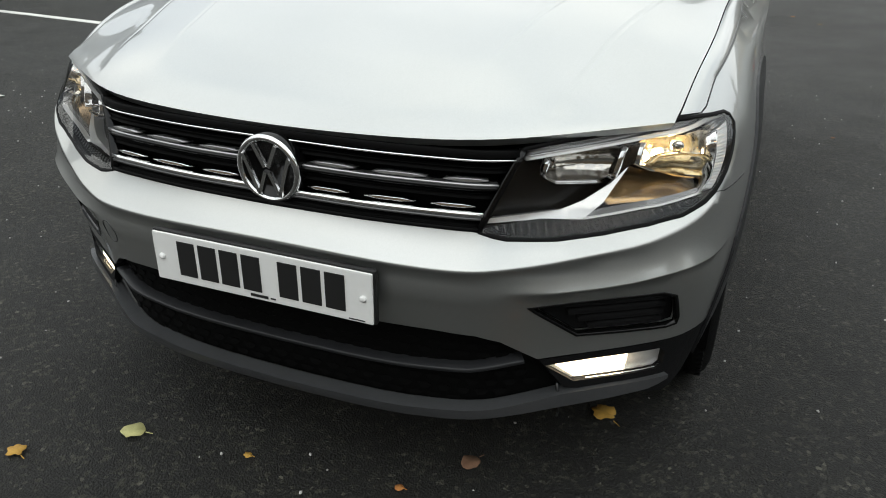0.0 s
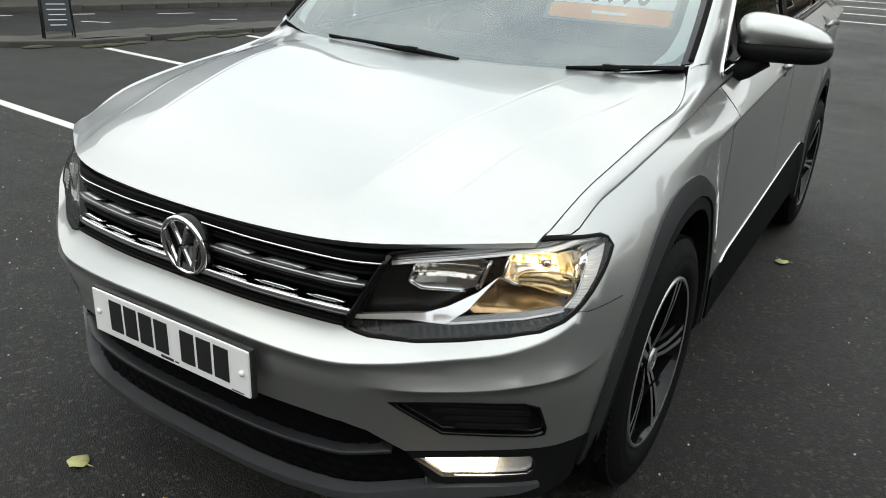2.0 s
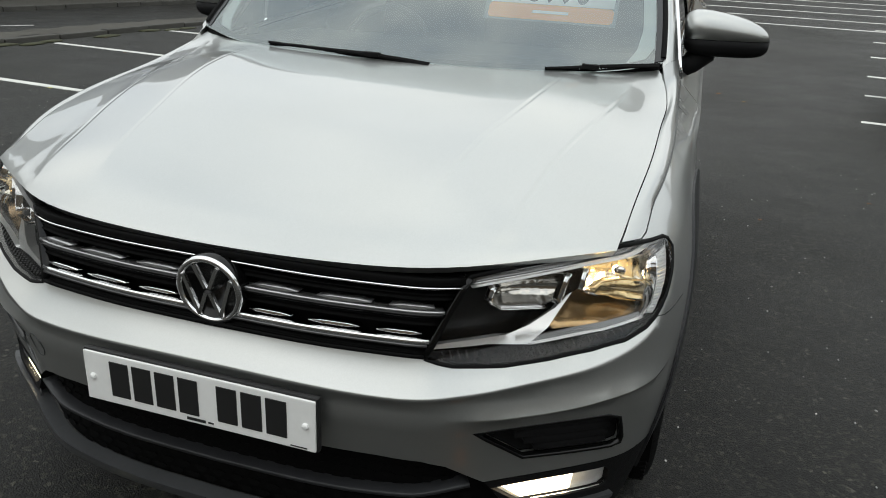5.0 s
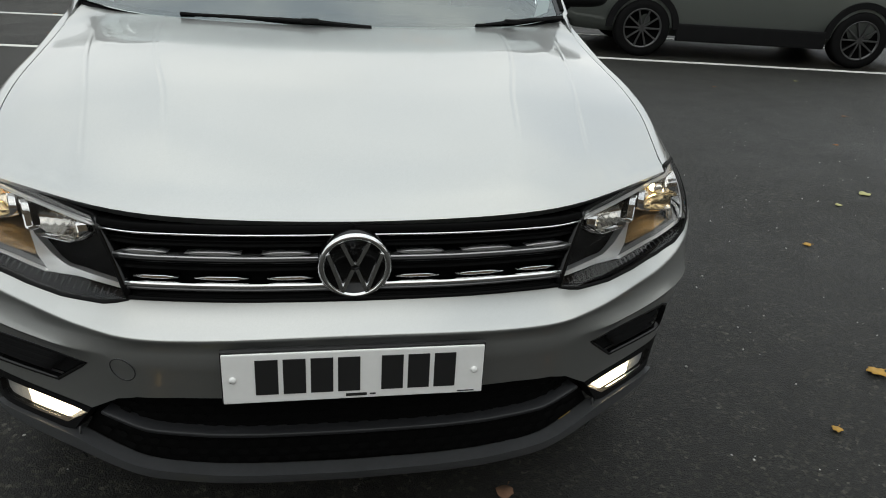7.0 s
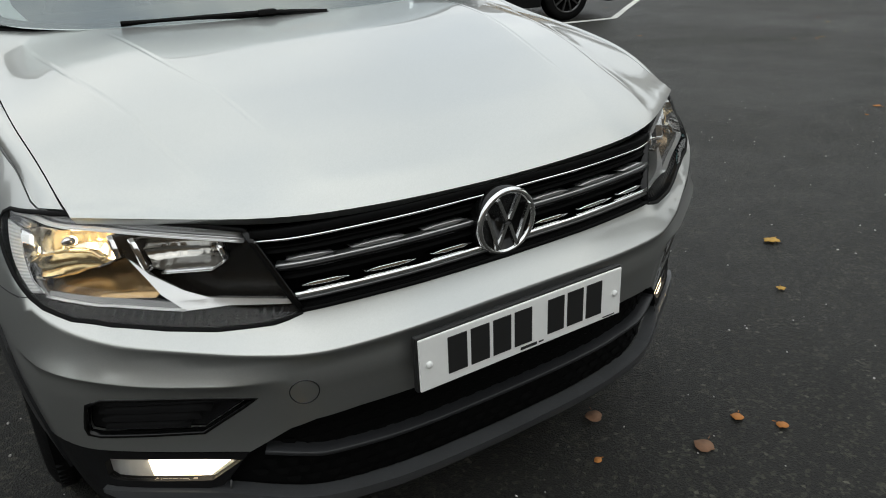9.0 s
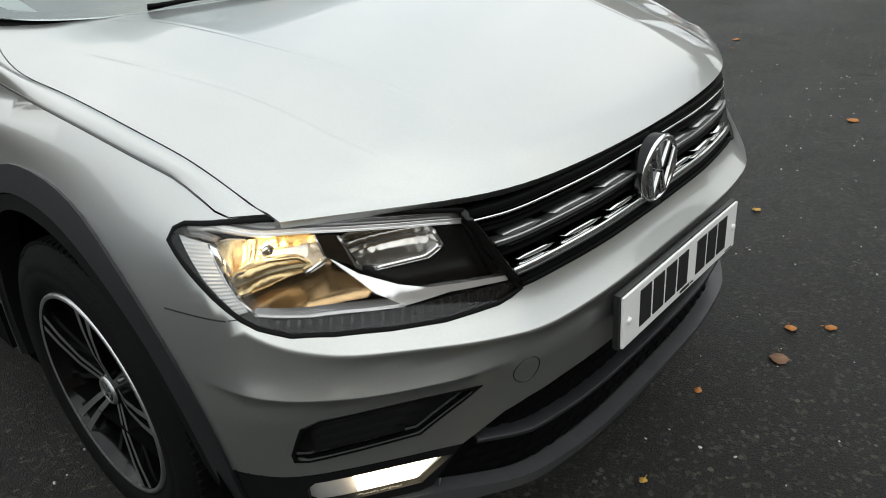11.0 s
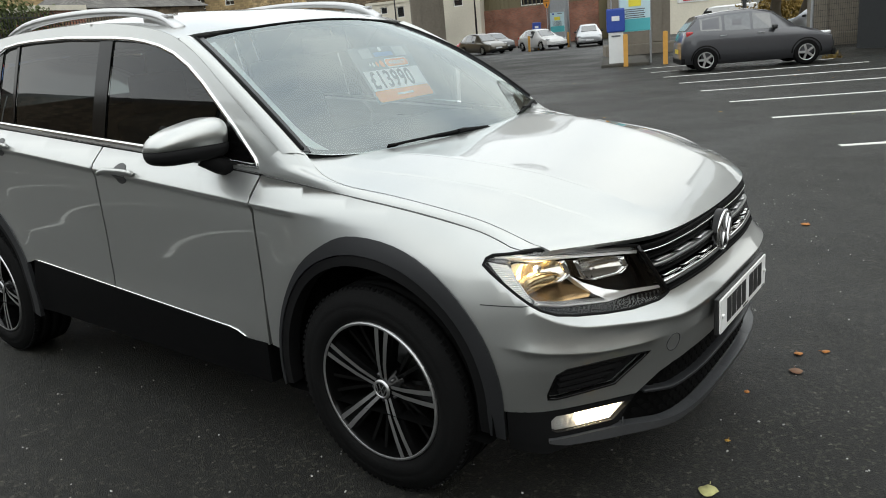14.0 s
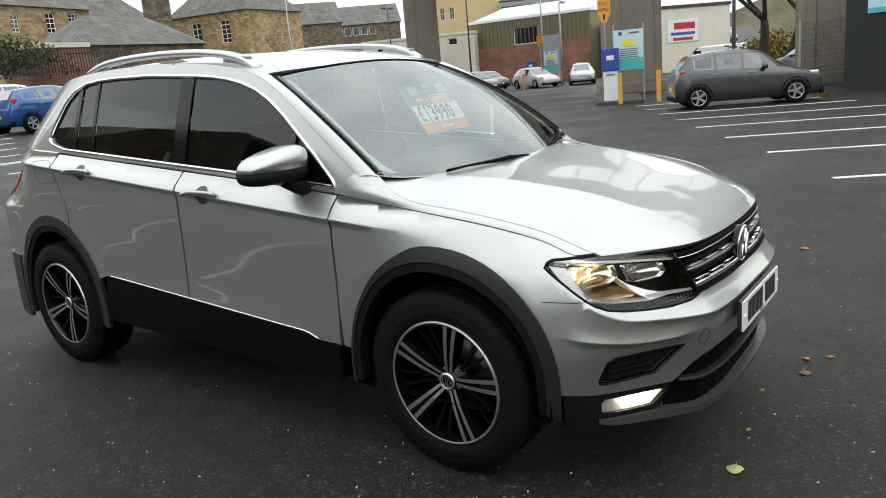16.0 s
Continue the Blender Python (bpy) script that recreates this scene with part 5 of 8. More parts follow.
LINE_LOOP = [(0, 1.86), (0.5, 1.92), (0.56, 2.1), (0.56, 3.5), (0.4, 3.8), (0, 3.85)]
panel("headlining", LINE_LOOP + [(-a, b) for a, b in reversed(LINE_LOOP) if a > 1e-6], lambda x, y: roof(x, y) - np.array([0, 0, 0.035]), LINING, car, 0.1, thick=0.01, away=up)
part("dashboard", box_bm((1.42, 0.48, 0.16), (0, 1.52, 0.98), 0.05), DASH, car, smooth=True)
vv, ff = lathe([(0.014 * math.cos(a), 0.18 + 0.014 * math.sin(a)) for a in (2 * math.pi * i / 10 for i in range(11))], 32)
TW = Matrix.Translation((-0.36, 1.86, 0.98)) @ Matrix.Rotation(radians(90), 4, "Z") @ Matrix.Rotation(radians(25), 4, "Y")
link_mesh("steering_wheel", [TW @ Vector(v) for v in vv], ff, DASH, car)
part("steering_hub", box_bm((0.16, 0.05, 0.14), (-0.36, 1.84, 0.98), 0.02), DASH, car)
for sx in (-0.36, 0.36):
    seat = part("front_seat", box_bm((0.50, 0.50, 0.16), (sx, 2.12, 0.58), 0.05), CLOTH, car, "dark cloth front seat", True)
    part("seat_back", box_bm((0.48, 0.16, 0.62), (sx, 2.45, 0.90), 0.06, turn=Matrix.Rotation(radians(-14), 4, "X")), CLOTH, seat, smooth=True)
    part("headrest", box_bm((0.26, 0.10, 0.18), (sx, 2.56, 1.29), 0.04), CLOTH, seat, smooth=True)
part("rear_seat", box_bm((1.3, 0.2, 0.75), (0, 3.25, 0.85), 0.06), CLOTH, car)
part("rear_mirror", box_bm((0.24, 0.04, 0.075), (0, 1.80, 1.43), 0.015), DASH, car)
part("cabin_floor", box_bm((1.6, 2.6, 0.05), (0, 2.6, 0.40), 0.0), WELL, car)

# price card hung behind the windscreen
card = tagged(new("price_card"), "printed price card hung inside the windscreen", "price card")


def card_at(u, v, lift=0.0):
    """Across (u) and up (v) the card, in metres from its lower left corner."""
    o, ex, ey = Vector((0.125, 1.620, 1.163)), Vector((0.975, 0.06, -0.01)).normalized() * 0.89, Vector((0.0, 0.55, 0.835)).normalized() * 1.18
    n = ex.cross(ey)
    return o + ex * u + ey * v + n * lift


def card_bm(u0, v0, u1, v1, lift, thick=0.0012, corner=0.0):
    bm = bmesh.new()
    if corner:
        pts = []
        for cx, cy, a0 in ((u1 - corner, v1 - corner, 0), (u0 + corner, v1 - corner, 90), (u0 + corner, v0 + corner, 180), (u1 - corner, v0 + corner, 270)):
            pts += [(cx + corner * math.cos(radians(a0 + 15 * k)), cy + corner * math.sin(radians(a0 + 15 * k))) for k in range(7)]
    else:
        pts = [(u0, v0), (u1, v0), (u1, v1), (u0, v1)]
    hi = [bm.verts.new(card_at(u, v, lift)) for u, v in pts]
    lo = [bm.verts.new(card_at(u, v, lift - thick)) for u, v in pts]
    bm.faces.new(hi)
    bm.faces.new(lo[::-1])
    for i in range(len(pts)):
        j = (i + 1) % len(pts)
        bm.faces.new((hi[i], lo[i], lo[j], hi[j]))
    bmesh.ops.recalc_face_normals(bm, faces=bm.faces)
    return bm


CARDGREY = surf("card_grey", (0.16, 0.19, 0.21), 0.5, var=0.05)
ORANGE = surf("card_orange", (1.0, 0.34, 0.02), 0.5, var=0.04)
CARDWHITE = surf("card_white", (0.93, 0.95, 0.95), 0.5, var=0.03)
CARDPALE = surf("card_pale_grey", (0.45, 0.48, 0.48), 0.5, var=0.04)
CARDBLUE = surf("card_blue", (0.12, 0.30, 0.60), 0.5, var=0.03)


def words(name, text, size, place, mat, parent, thick=0.0006, bold=0.0, spread=1.0):
    """Flat lettering as a mesh; place maps its own plane into the world."""
    cu = bpy.data.curves.new(name, "FONT")
    cu.body, cu.size, cu.extrude, cu.offset, cu.space_character = text, size, thick, bold, spread
    tmp = bpy.data.objects.new(name, cu)
    me = bpy.data.meshes.new_from_object(tmp)
    bpy.data.objects.remove(tmp)
    bpy.data.curves.remove(cu)
    me.transform(place)
    me.materials.clear()
    me.materials.append(mat)
    ob = new(name, me)
    ob.parent = parent
    return ob


def card_place(u, v, lift=0.002):
    o, ex, ey = card_at(u, v, lift), (card_at(1, 0) - card_at(0, 0)), (card_at(0, 1) - card_at(0, 0))
    n = ex.cross(ey)
    m = Matrix((ex, ey, n)).transposed().to_4x4()
    m.translation = o
    return m


part("backing", card_bm(-0.02, -0.012, 0.495, 0.243, 0.0), CARDGREY, card)
part("price_panel", card_bm(0.0, 0.045, 0.48, 0.135, 0.0016), CARDWHITE, card)
part("orange_band", card_bm(-0.004, -0.006, 0.482, 0.044, 0.0016, corner=0.015), ORANGE, card)
part("warranty_pill", card_bm(0.225, 0.146, 0.42, 0.180, 0.0016, corner=0.0165), ORANGE, card)
part("logo_bar", card_bm(0.165, 0.196, 0.33, 0.216, 0.0016), CARDBLUE, card)
part("logo_disc", card_bm(0.226, 0.220, 0.252, 0.241, 0.0016, corner=0.0100), CARDWHITE, card)
part("pill_edge", card_bm(0.221, 0.142, 0.424, 0.184, 0.0010, 0.0008, corner=0.0205), CARDWHITE, card)
for u0, u1 in ((0.06, 0.15), (0.35, 0.45)):
    part("paper_tab", card_bm(u0, 0.192, u1, 0.236, 0.0012, 0.0008), CARDPALE, card)
for k, (u, r) in enumerate(((0.09, 0.007), (0.117, 0.009), (0.15, 0.012), (0.19, 0.016))):
    part("warranty_dot", card_bm(u - r, 0.162 - r, u + r, 0.162 + r, 0.0016, corner=r * 0.98), ORANGE if k > 1 else CARDWHITE, card)
words("price", "£13990", 0.108, card_place(0.018, 0.055), surf("price_ink", (0.03, 0.045, 0.06), 0.5), card, bold=0.0022, spread=1.14)
words("warranty_word", "WARRANTY", 0.026, card_place(0.25, 0.1535), CARDWHITE, card)
part("small_print_bar", card_bm(0.17, 0.015, 0.31, 0.024, 0.0026), CARDWHITE, card)

# wheels
def build_wheel():
    w = new("wheel")
    w.parent = car
    prof = [(-0.105, 0.232), (-0.118, 0.262), (-0.120, 0.300), (-0.112, 0.330), (-0.095, 0.345), (-0.080, 0.350), (-0.052, 0.3515), (-0.050, 0.344), (-0.040, 0.344), (-0.038, 0.352), (0.0, 0.352), (0.003, 0.345), (0.012, 0.345), (0.015, 0.352),
            (0.052, 0.3515), (0.055, 0.344), (0.064, 0.344), (0.066, 0.3505), (0.080, 0.350), (0.095, 0.345), (0.110, 0.330), (0.116, 0.312), (0.1175, 0.310), (0.120, 0.295), (0.1195, 0.285), (0.121, 0.283), (0.117, 0.258), (0.106, 0.238), (0.098, 0.236)]
    v, f = lathe(prof, 72)
    link_mesh("tyre", v, f, RUBBER, w, "black rubber tyre")
    tread = bmesh.new()
    for k in range(90):
        a = 2 * math.pi * k / 90
        for x0, x1 in ((0.068, 0.100), (-0.100, -0.068)):
            m = Matrix.Rotation(a, 4, "X") @ Matrix.Translation(((x0 + x1) / 2, 0, 0.3455)) @ Matrix.Rotation(radians(12), 4, "Z")
            bmesh.ops.create_cube(tread, size=1.0, matrix=m @ Matrix.Diagonal((x1 - x0, 0.013, 0.008, 1)))
    part("tread", tread, RUBBER, w)["kind"] = "stuff"
    v, f = lathe([(0.100, 0.240), (0.112, 0.238), (0.115, 0.233), (0.112, 0.228)], 72)
    link_mesh("rim_edge", v, f, ALLOY, w, "machined silver rim edge")
    v, f = lathe([(0.112, 0.2285), (0.085, 0.218), (0.03, 0.212), (-0.08, 0.215), (-0.085, 0.05), (-0.085, 0.0)], 60)
    link_mesh("rim_barrel", v, f, GLOSSBLACK, w)
    v, f = lathe([(0.0, 0.03), (0.0, 0.150), (-0.02, 0.152), (-0.02, 0.03)], 48)
    link_mesh("brake_disc", [(x - 0.03, y, z) for x, y, z in v], f, DARKMETAL, w)
    v, f = lathe([(0.092, 0.0), (0.092, 0.024), (0.094, 0.0245), (0.094, 0.030), (0.088, 0.034), (0.05, 0.060), (0.03, 0.085), (0.02, 0.02)], 40)
    link_mesh("hub", v, f, GLOSSBLACK, w, mats=[ALLOY], face_mats=[1 if i % 7 in (1, 2, 3) else 0 for i in range(len(f))])
    for sg in (1, -1):
        cap = bmesh.new()
        for (ya, za), (yb, zb) in (((sg * 0.010, 0.020), (sg * 0.002, 0.002)), ((sg * 0.020, 0.010), (sg * 0.009, -0.020)), ((sg * 0.009, -0.020), (sg * 0.002, -0.002))):
            d = Vector((0, yb - ya, zb - za))
            m = Matrix.Translation((0.0925, (ya + yb) / 2, (za + zb) / 2)) @ d.to_track_quat("Z", "X").to_matrix().to_4x4()
            bmesh.ops.create_cube(cap, size=1.0, matrix=m @ Matrix.Diagonal((0.002, 0.004, d.length, 1)))
        part("cap_mark", cap, ALLOY, w)
    for k in range(5):
        a = 2 * math.pi * k / 5
        R = Matrix.Rotation(a, 4, "X")
        for sg in (1, -1):
            bm = bmesh.new()
            rows = []
            for r, x, half, c in ((0.032, 0.082, 0.0055, 0.009), (0.10, 0.098, 0.0065, 0.0125), (0.17, 0.106, 0.0075, 0.0165), (0.231, 0.109, 0.0085, 0.0205)):
                rows.append([bm.verts.new(R @ Vector((xx, sg * c + yy, r))) for xx, yy in ((x - 0.03, -half), (x, -half), (x, half), (x - 0.03, half))])
            for p, q in zip(rows, rows[1:]):
                for i in range(4):
                    bm.faces.new((p[i], p[(i + 1) % 4], q[(i + 1) % 4], q[i]))
            bmesh.ops.recalc_face_normals(bm, faces=bm.faces)
            sp = part("spoke", bm, GLOSSBLACK, w, "black spoke with a machined silver face")
            sp.data.materials.append(ALLOY)
            turn = (R.inverted()).to_3x3()
            sp.data.polygons.foreach_set("material_index", [1 if (turn @ p.normal).x > 0.8 else 0 for p in sp.data.polygons])
        bm = bmesh.new()
        rows = []
        for r, x, half in ((0.05, 0.068, 0.016), (0.12, 0.082, 0.028), (0.19, 0.092, 0.036), (0.226, 0.096, 0.040)):
            rows.append([bm.verts.new(R @ Vector((xx, yy, r))) for xx, yy in ((x - 0.03, -half), (x, -half), (x, half), (x - 0.03, half))])
        for p, q in zip(rows, rows[1:]):
            for i in range(4):
                bm.faces.new((p[i], p[(i + 1) % 4], q[(i + 1) % 4], q[i]))
        bmesh.ops.recalc_face_normals(bm, faces=bm.faces)
        part("spoke_web", bm, GLOSSBLACK, w)
        R2 = Matrix.Rotation(a + math.pi / 5, 4, "X")
        bm = bmesh.new()
        for sg in (1, -1):
            rows = []
            for r, x, c in ((0.05, 0.055, 0.004), (0.14, 0.070, 0.016), (0.226, 0.088, 0.030)):
                rows.append([bm.verts.new(R2 @ Vector((xx, sg * c + yy, r))) for xx, yy in ((x - 0.03, -0.006), (x, -0.006), (x, 0.006), (x - 0.03, 0.006))])
            for p, q in zip(rows, rows[1:]):
                for i in range(4):
                    bm.faces.new((p[i], p[(i + 1) % 4], q[(i + 1) % 4], q[i]))
        bmesh.ops.recalc_face_normals(bm, faces=bm.faces)
        part("dark_spoke", bm, GLOSSBLACK, w)
        v, f = lathe([(0.088, 0.0), (0.088, 0.006), (0.07, 0.0075)], 10)
        link_mesh("wheel_bolt", [R2 @ Vector((x - 0.01, y, z + 0.046)) for x, y, z in v], f, DARKMETAL, w)
    return w


wheel = build_wheel()
wheel.matrix_basis = pose(-0.770, AXLE_F, HUB_Z, 12, 0, 0) @ pose(0, 0, 0, 0, 0, 180)
copy_thing(wheel, pose(-0.770, AXLE_R, HUB_Z, 30, 0, 0) @ pose(0, 0, 0, 0, 0, 180))
copy_thing(wheel, pose(0.770, AXLE_F, HUB_Z, -20, 0, 0))
copy_thing(wheel, pose(0.770, AXLE_R, HUB_Z, 40, 0, 0))


# ---- ground ----
def ground_z(x, y):
    """The car park is level round the car, climbs gently to the north, and falls a little to the east and to the road in the west."""
    west = float(ease((-x - 6) / 6))
    start = 11 + 13 * west * (1 - float(ease((y - 26) / 14)))
    climb = 0.050 * min(max(0.0, y - start), 101 - start) * float(1 - ease((x - 12) / 14))
    return -0.27 * float(np.clip((-x - 8) / 9, 0, 1)) - 0.015 * west * float(np.clip(y - 7, 0, 14)) + climb - 0.013 * float(np.clip(x - 8, 0, 15)) - 0.004 * min(max(0.0, x - 23), 200)


def grid(lo, hi, fine, coarse, edge):
    a = [0.0]
    while a[-1] < hi:
        a.append(a[-1] + (fine if a[-1] < edge else coarse))
    b = [0.0]
    while b[-1] > lo:
        b.append(b[-1] - (fine if b[-1] > -edge else coarse))
    return sorted(set(a + b))


gx, gy = grid(-600, 600, 1.0, 25, 40), grid(-600, 600, 1.0, 25, 60)
gv = [(x, y, ground_z(x, y)) for y in gy for x in gx]
gf = [(j * len(gx) + i, j * len(gx) + i + 1, (j + 1) * len(gx) + i + 1, (j + 1) * len(gx) + i) for j in range(len(gy) - 1) for i in range(len(gx) - 1)]
ground = tagged(link_mesh("ground", gv, gf, ASPHALT), "dark grey worn asphalt car park", "ground", kind="structure")


def bay_line(x0, y0, x1, y1, w=0.09):
    d = Vector((x1 - x0, y1 - y0, 0))
    n = Vector((-d.y, d.x, 0)).normalized() * w / 2
    k = max(1, int(d.length / 0.5))
    bm = bmesh.new()
    rows = []
    for i in range(k + 1):
        p = Vector((x0, y0, 0)) + d * i / k
        wob = 1 + 0.12 * noise.noise(p * 2.0)
        rows.append([bm.verts.new((q.x, q.y, ground_z(q.x, q.y) + h)) for q, h in ((p + n * wob, 0.002), (p + n * 0.9, 0.008), (p - n * 0.9, 0.008), (p - n * wob, 0.002))])
    for a, b in zip(rows, rows[1:]):
        for c in range(3):
            bm.faces.new((a[c], b[c], b[c + 1], a[c + 1]))
    bmesh.ops.recalc_face_normals(bm, faces=bm.faces)
    return tagged(part("bay_line", bm, LINE), "white painted parking bay line on asphalt", "road marking", "parking bay lines", "structure")


bay_line(-7.4, 2.62, -3.57, 2.24)
for k in range(1, 5):
    bay_line(-7.4, 2.62 + 2.38 * k, -2.45, 2.13 + 2.38 * k)
for x0, y0, x1, y1 in ((-13.3, 6.0, -13.05, 7.0), (-12.98, 7.5, -12.8, 8.5), (-11.1, 7.1, -10.6, 7.3), (-12.3, 9.6, -12.15, 10.4), (-10.3, 9.2, -10.0, 9.6)):
    bay_line(x0, y0, x1, y1, 0.06)
for k in range(6):
    bay_line(2.55 + 0.38 * k, 7.28 + 1.98 * k, 6.85 + 0.5 * k, 6.51 + 1.98 * k)
bay_line(6.85, 6.51, 11.74, 10.07)
for k in range(7):
    bay_line(-1.0 - 0.26 * k, 17.4 + 1.62 * k, 5.2 + 0.7 * k, 16.9 + 1.62 * k)
for k in range(8):
    x, y = 5.87 + k * 2.08, 0.68 + k * 1.14
    bay_line(x, y, x + 2.3, y - 4.2)


# ---- materials of the surroundings ----
def masonry(name, col, mortar, w, h, rough=0.85, joint=0.012, var=0.35, bump=0.5):
    m, n, l, b = nodes_of(name)
    co = n.new("ShaderNodeTexCoord")
    br = n.new("ShaderNodeTexBrick")
    br.inputs["Scale"].default_value = 1.0
    br.inputs["Brick Width"].default_value, br.inputs["Row Height"].default_value, br.inputs["Mortar Size"].default_value = w, h, joint
    br.inputs["Color1"].default_value = (*[c * (1 - var) for c in col], 1)
    br.inputs["Color2"].default_value = (*[min(1, c * (1 + var)) for c in col], 1)
    br.inputs["Mortar"].default_value = (*mortar, 1)
    sep = n.new("ShaderNodeSeparateXYZ")
    add = n.new("ShaderNodeMath")
    add.operation = "ADD"
    comb = n.new("ShaderNodeCombineXYZ")
    l.new(co.outputs["Object"], sep.inputs[0])
    l.new(sep.outputs[0], add.inputs[0])
    l.new(sep.outputs[1], add.inputs[1])
    l.new(add.outputs[0], comb.inputs[0])
    l.new(sep.outputs[2], comb.inputs[1])
    l.new(comb.outputs[0], br.inputs["Vector"])
    no = n.new("ShaderNodeTexNoise")
    no.inputs["Scale"].default_value, no.inputs["Detail"].default_value = 0.7, 8.0
    l.new(co.outputs["Object"], no.inputs["Vector"])
    mx = n.new("ShaderNodeMixRGB")
    mx.blend_type = "MULTIPLY"
    mx.inputs[0].default_value = 1.0
    ra = n.new("ShaderNodeValToRGB")
    ra.color_ramp.elements[0].position, ra.color_ramp.elements[0].color = 0.3, (0.62, 0.60, 0.57, 1)
    ra.color_ramp.elements[1].position, ra.color_ramp.elements[1].color = 0.7, (1.12, 1.1, 1.08, 1)
    l.new(no.outputs["Fac"], ra.inputs[0])
    l.new(br.outputs["Color"], mx.inputs[1])
    l.new(ra.outputs[0], mx.inputs[2])
    l.new(mx.outputs[0], b.inputs["Base Color"])
    b.inputs["Roughness"].default_value = rough
    bp = n.new("ShaderNodeBump")
    bp.inputs["Strength"].default_value, bp.inputs["Distance"].default_value, bp.invert = bump, 0.02, True
    l.new(br.outputs["Fac"], bp.inputs["Height"])
    l.new(bp.outputs[0], b.inputs["Normal"])
    return m


GREYWALL = masonry("grey_painted_masonry", (0.225, 0.245, 0.275), (0.20, 0.22, 0.245), 0.5, 0.24, 0.7, 0.008, 0.05, 0.25)
SANDSTONE = masonry("sandstone", (0.36, 0.265, 0.135), (0.24, 0.18, 0.11), 0.55, 0.26, var=0.35)
DARKSTONE = masonry("sooty_stone", (0.17, 0.13, 0.085), (0.10, 0.08, 0.06), 0.5, 0.22, var=0.45)
BRICKRED = masonry("red_brick", (0.27, 0.10, 0.06), (0.22, 0.17, 0.14), 0.225, 0.075, var=0.25)
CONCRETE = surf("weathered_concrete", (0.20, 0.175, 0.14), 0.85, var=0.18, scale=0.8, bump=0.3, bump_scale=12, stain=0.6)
# shaded copy of the concrete: the dimness is put into its colour
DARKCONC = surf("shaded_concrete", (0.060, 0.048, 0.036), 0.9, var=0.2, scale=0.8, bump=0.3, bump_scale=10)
SLATE = masonry("slate_roof", (0.13, 0.125, 0.115), (0.09, 0.085, 0.08), 0.3, 0.2, 0.7, 0.012, 0.3)
KERB = surf("kerb_stone", (0.055, 0.053, 0.046), 0.85, var=0.25, scale=3, bump=0.4, bump_scale=40, stain=0.5)
PAVE = surf("pavement_asphalt", (0.055, 0.051, 0.041), 0.85, var=0.3, scale=1.5, bump=0.4, bump_scale=50, stain=0.5)
MOSS = surf("mossy_verge", (0.036, 0.038, 0.016), 0.95, var=0.4, scale=6, bump=0.6, bump_scale=80)
UPVC = surf("white_window_frame", (0.72, 0.72, 0.70), 0.4, var=0.05)
DARKPANE = surf("dark_window_pane", (0.02, 0.022, 0.024), 0.06, coat=0.5)
BLIND = surf("window_blind", (0.09, 0.10, 0.085), 0.6, var=0.3, scale=1)
BLINDSLAT = surf("pale_blind_slat", (0.16, 0.17, 0.14), 0.5, var=0.2)
BLACKPAINT = surf("black_paint", (0.015, 0.015, 0.016), 0.45, var=0.2)
CREAM = surf("cream_render", (0.62, 0.58, 0.48), 0.8, var=0.1, scale=0.7, stain=0.3)
OCHRE = surf("ochre_render", (0.52, 0.40, 0.21), 0.85, var=0.12, scale=0.6, stain=0.3)
# a darker, more mottled copy of the ochre render
OCHREDARK = surf("darker_ochre_render", (0.30, 0.235, 0.13), 0.9, var=0.2, scale=0.6, stain=0.4)
CLADDING = surf("olive_cladding", (0.145, 0.125, 0.07), 0.6, var=0.12, scale=0.8, stain=0.4)
STEELGREY = surf("grey_steel", (0.28, 0.29, 0.30), 0.5, metal=0.3, var=0.1)
GALV = surf("galvanised_steel", (0.34, 0.35, 0.36), 0.45, metal=0.6, var=0.12)
YELLOW = surf("yellow_post_paint", (0.62, 0.32, 0.06), 0.55, var=0.15, scale=5, stain=0.3)
SIGNORANGE = surf("orange_sign", (0.75, 0.30, 0.03), 0.5, var=0.05)
SIGNBLUE = surf("blue_plastic", (0.02, 0.06, 0.32), 0.4, var=0.08)
SIGNTEAL = surf("teal_print", (0.08, 0.42, 0.45), 0.5, var=0.06)
SIGNPALE = surf("pale_blue_print", (0.50, 0.66, 0.70), 0.5, var=0.05)
SIGNYELLOW = surf("yellow_print", (0.75, 0.65, 0.05), 0.5, var=0.05)
SIGNWHITE = surf("white_sign", (0.70, 0.72, 0.72), 0.45, var=0.04)
LETTERBLUE = surf("blue_lettering", (0.03, 0.09, 0.36), 0.5)
LETTERRED = surf("red_lettering", (0.42, 0.02, 0.03), 0.5)
LETTERGREY = surf("grey_lettering", (0.10, 0.11, 0.12), 0.5)
BARK = surf("tree_bark", (0.075, 0.06, 0.04), 0.95, var=0.3, scale=6, bump=0.8, bump_scale=30)
LEAFGREEN = surf("hedge_leaf", (0.065, 0.085, 0.02), 0.8, var=0.5, scale=2)
LEAFAUTUMN = surf("autumn_leaf", (0.20, 0.13, 0.02), 0.8, var=0.5, scale=2)
HILL = surf("wooded_hillside", (0.10, 0.085, 0.05), 0.95, var=0.5, scale=0.15)


def upright(p0, p1):
    """A frame for a wall: origin at p0, x along the wall to p1 with the outside towards -y, z up. Returns it and the wall's length."""
    a, b = Vector((*p0, 0)), Vector((*p1, 0))
    d = (b - a).normalized()
    m = Matrix((d, Vector((-d.y, d.x, 0)), Vector((0, 0, 1)))).transposed().to_4x4()
    m.translation = a
    return m, (b - a).length


def put(ob, m):
    ob.matrix_basis = m
    return ob


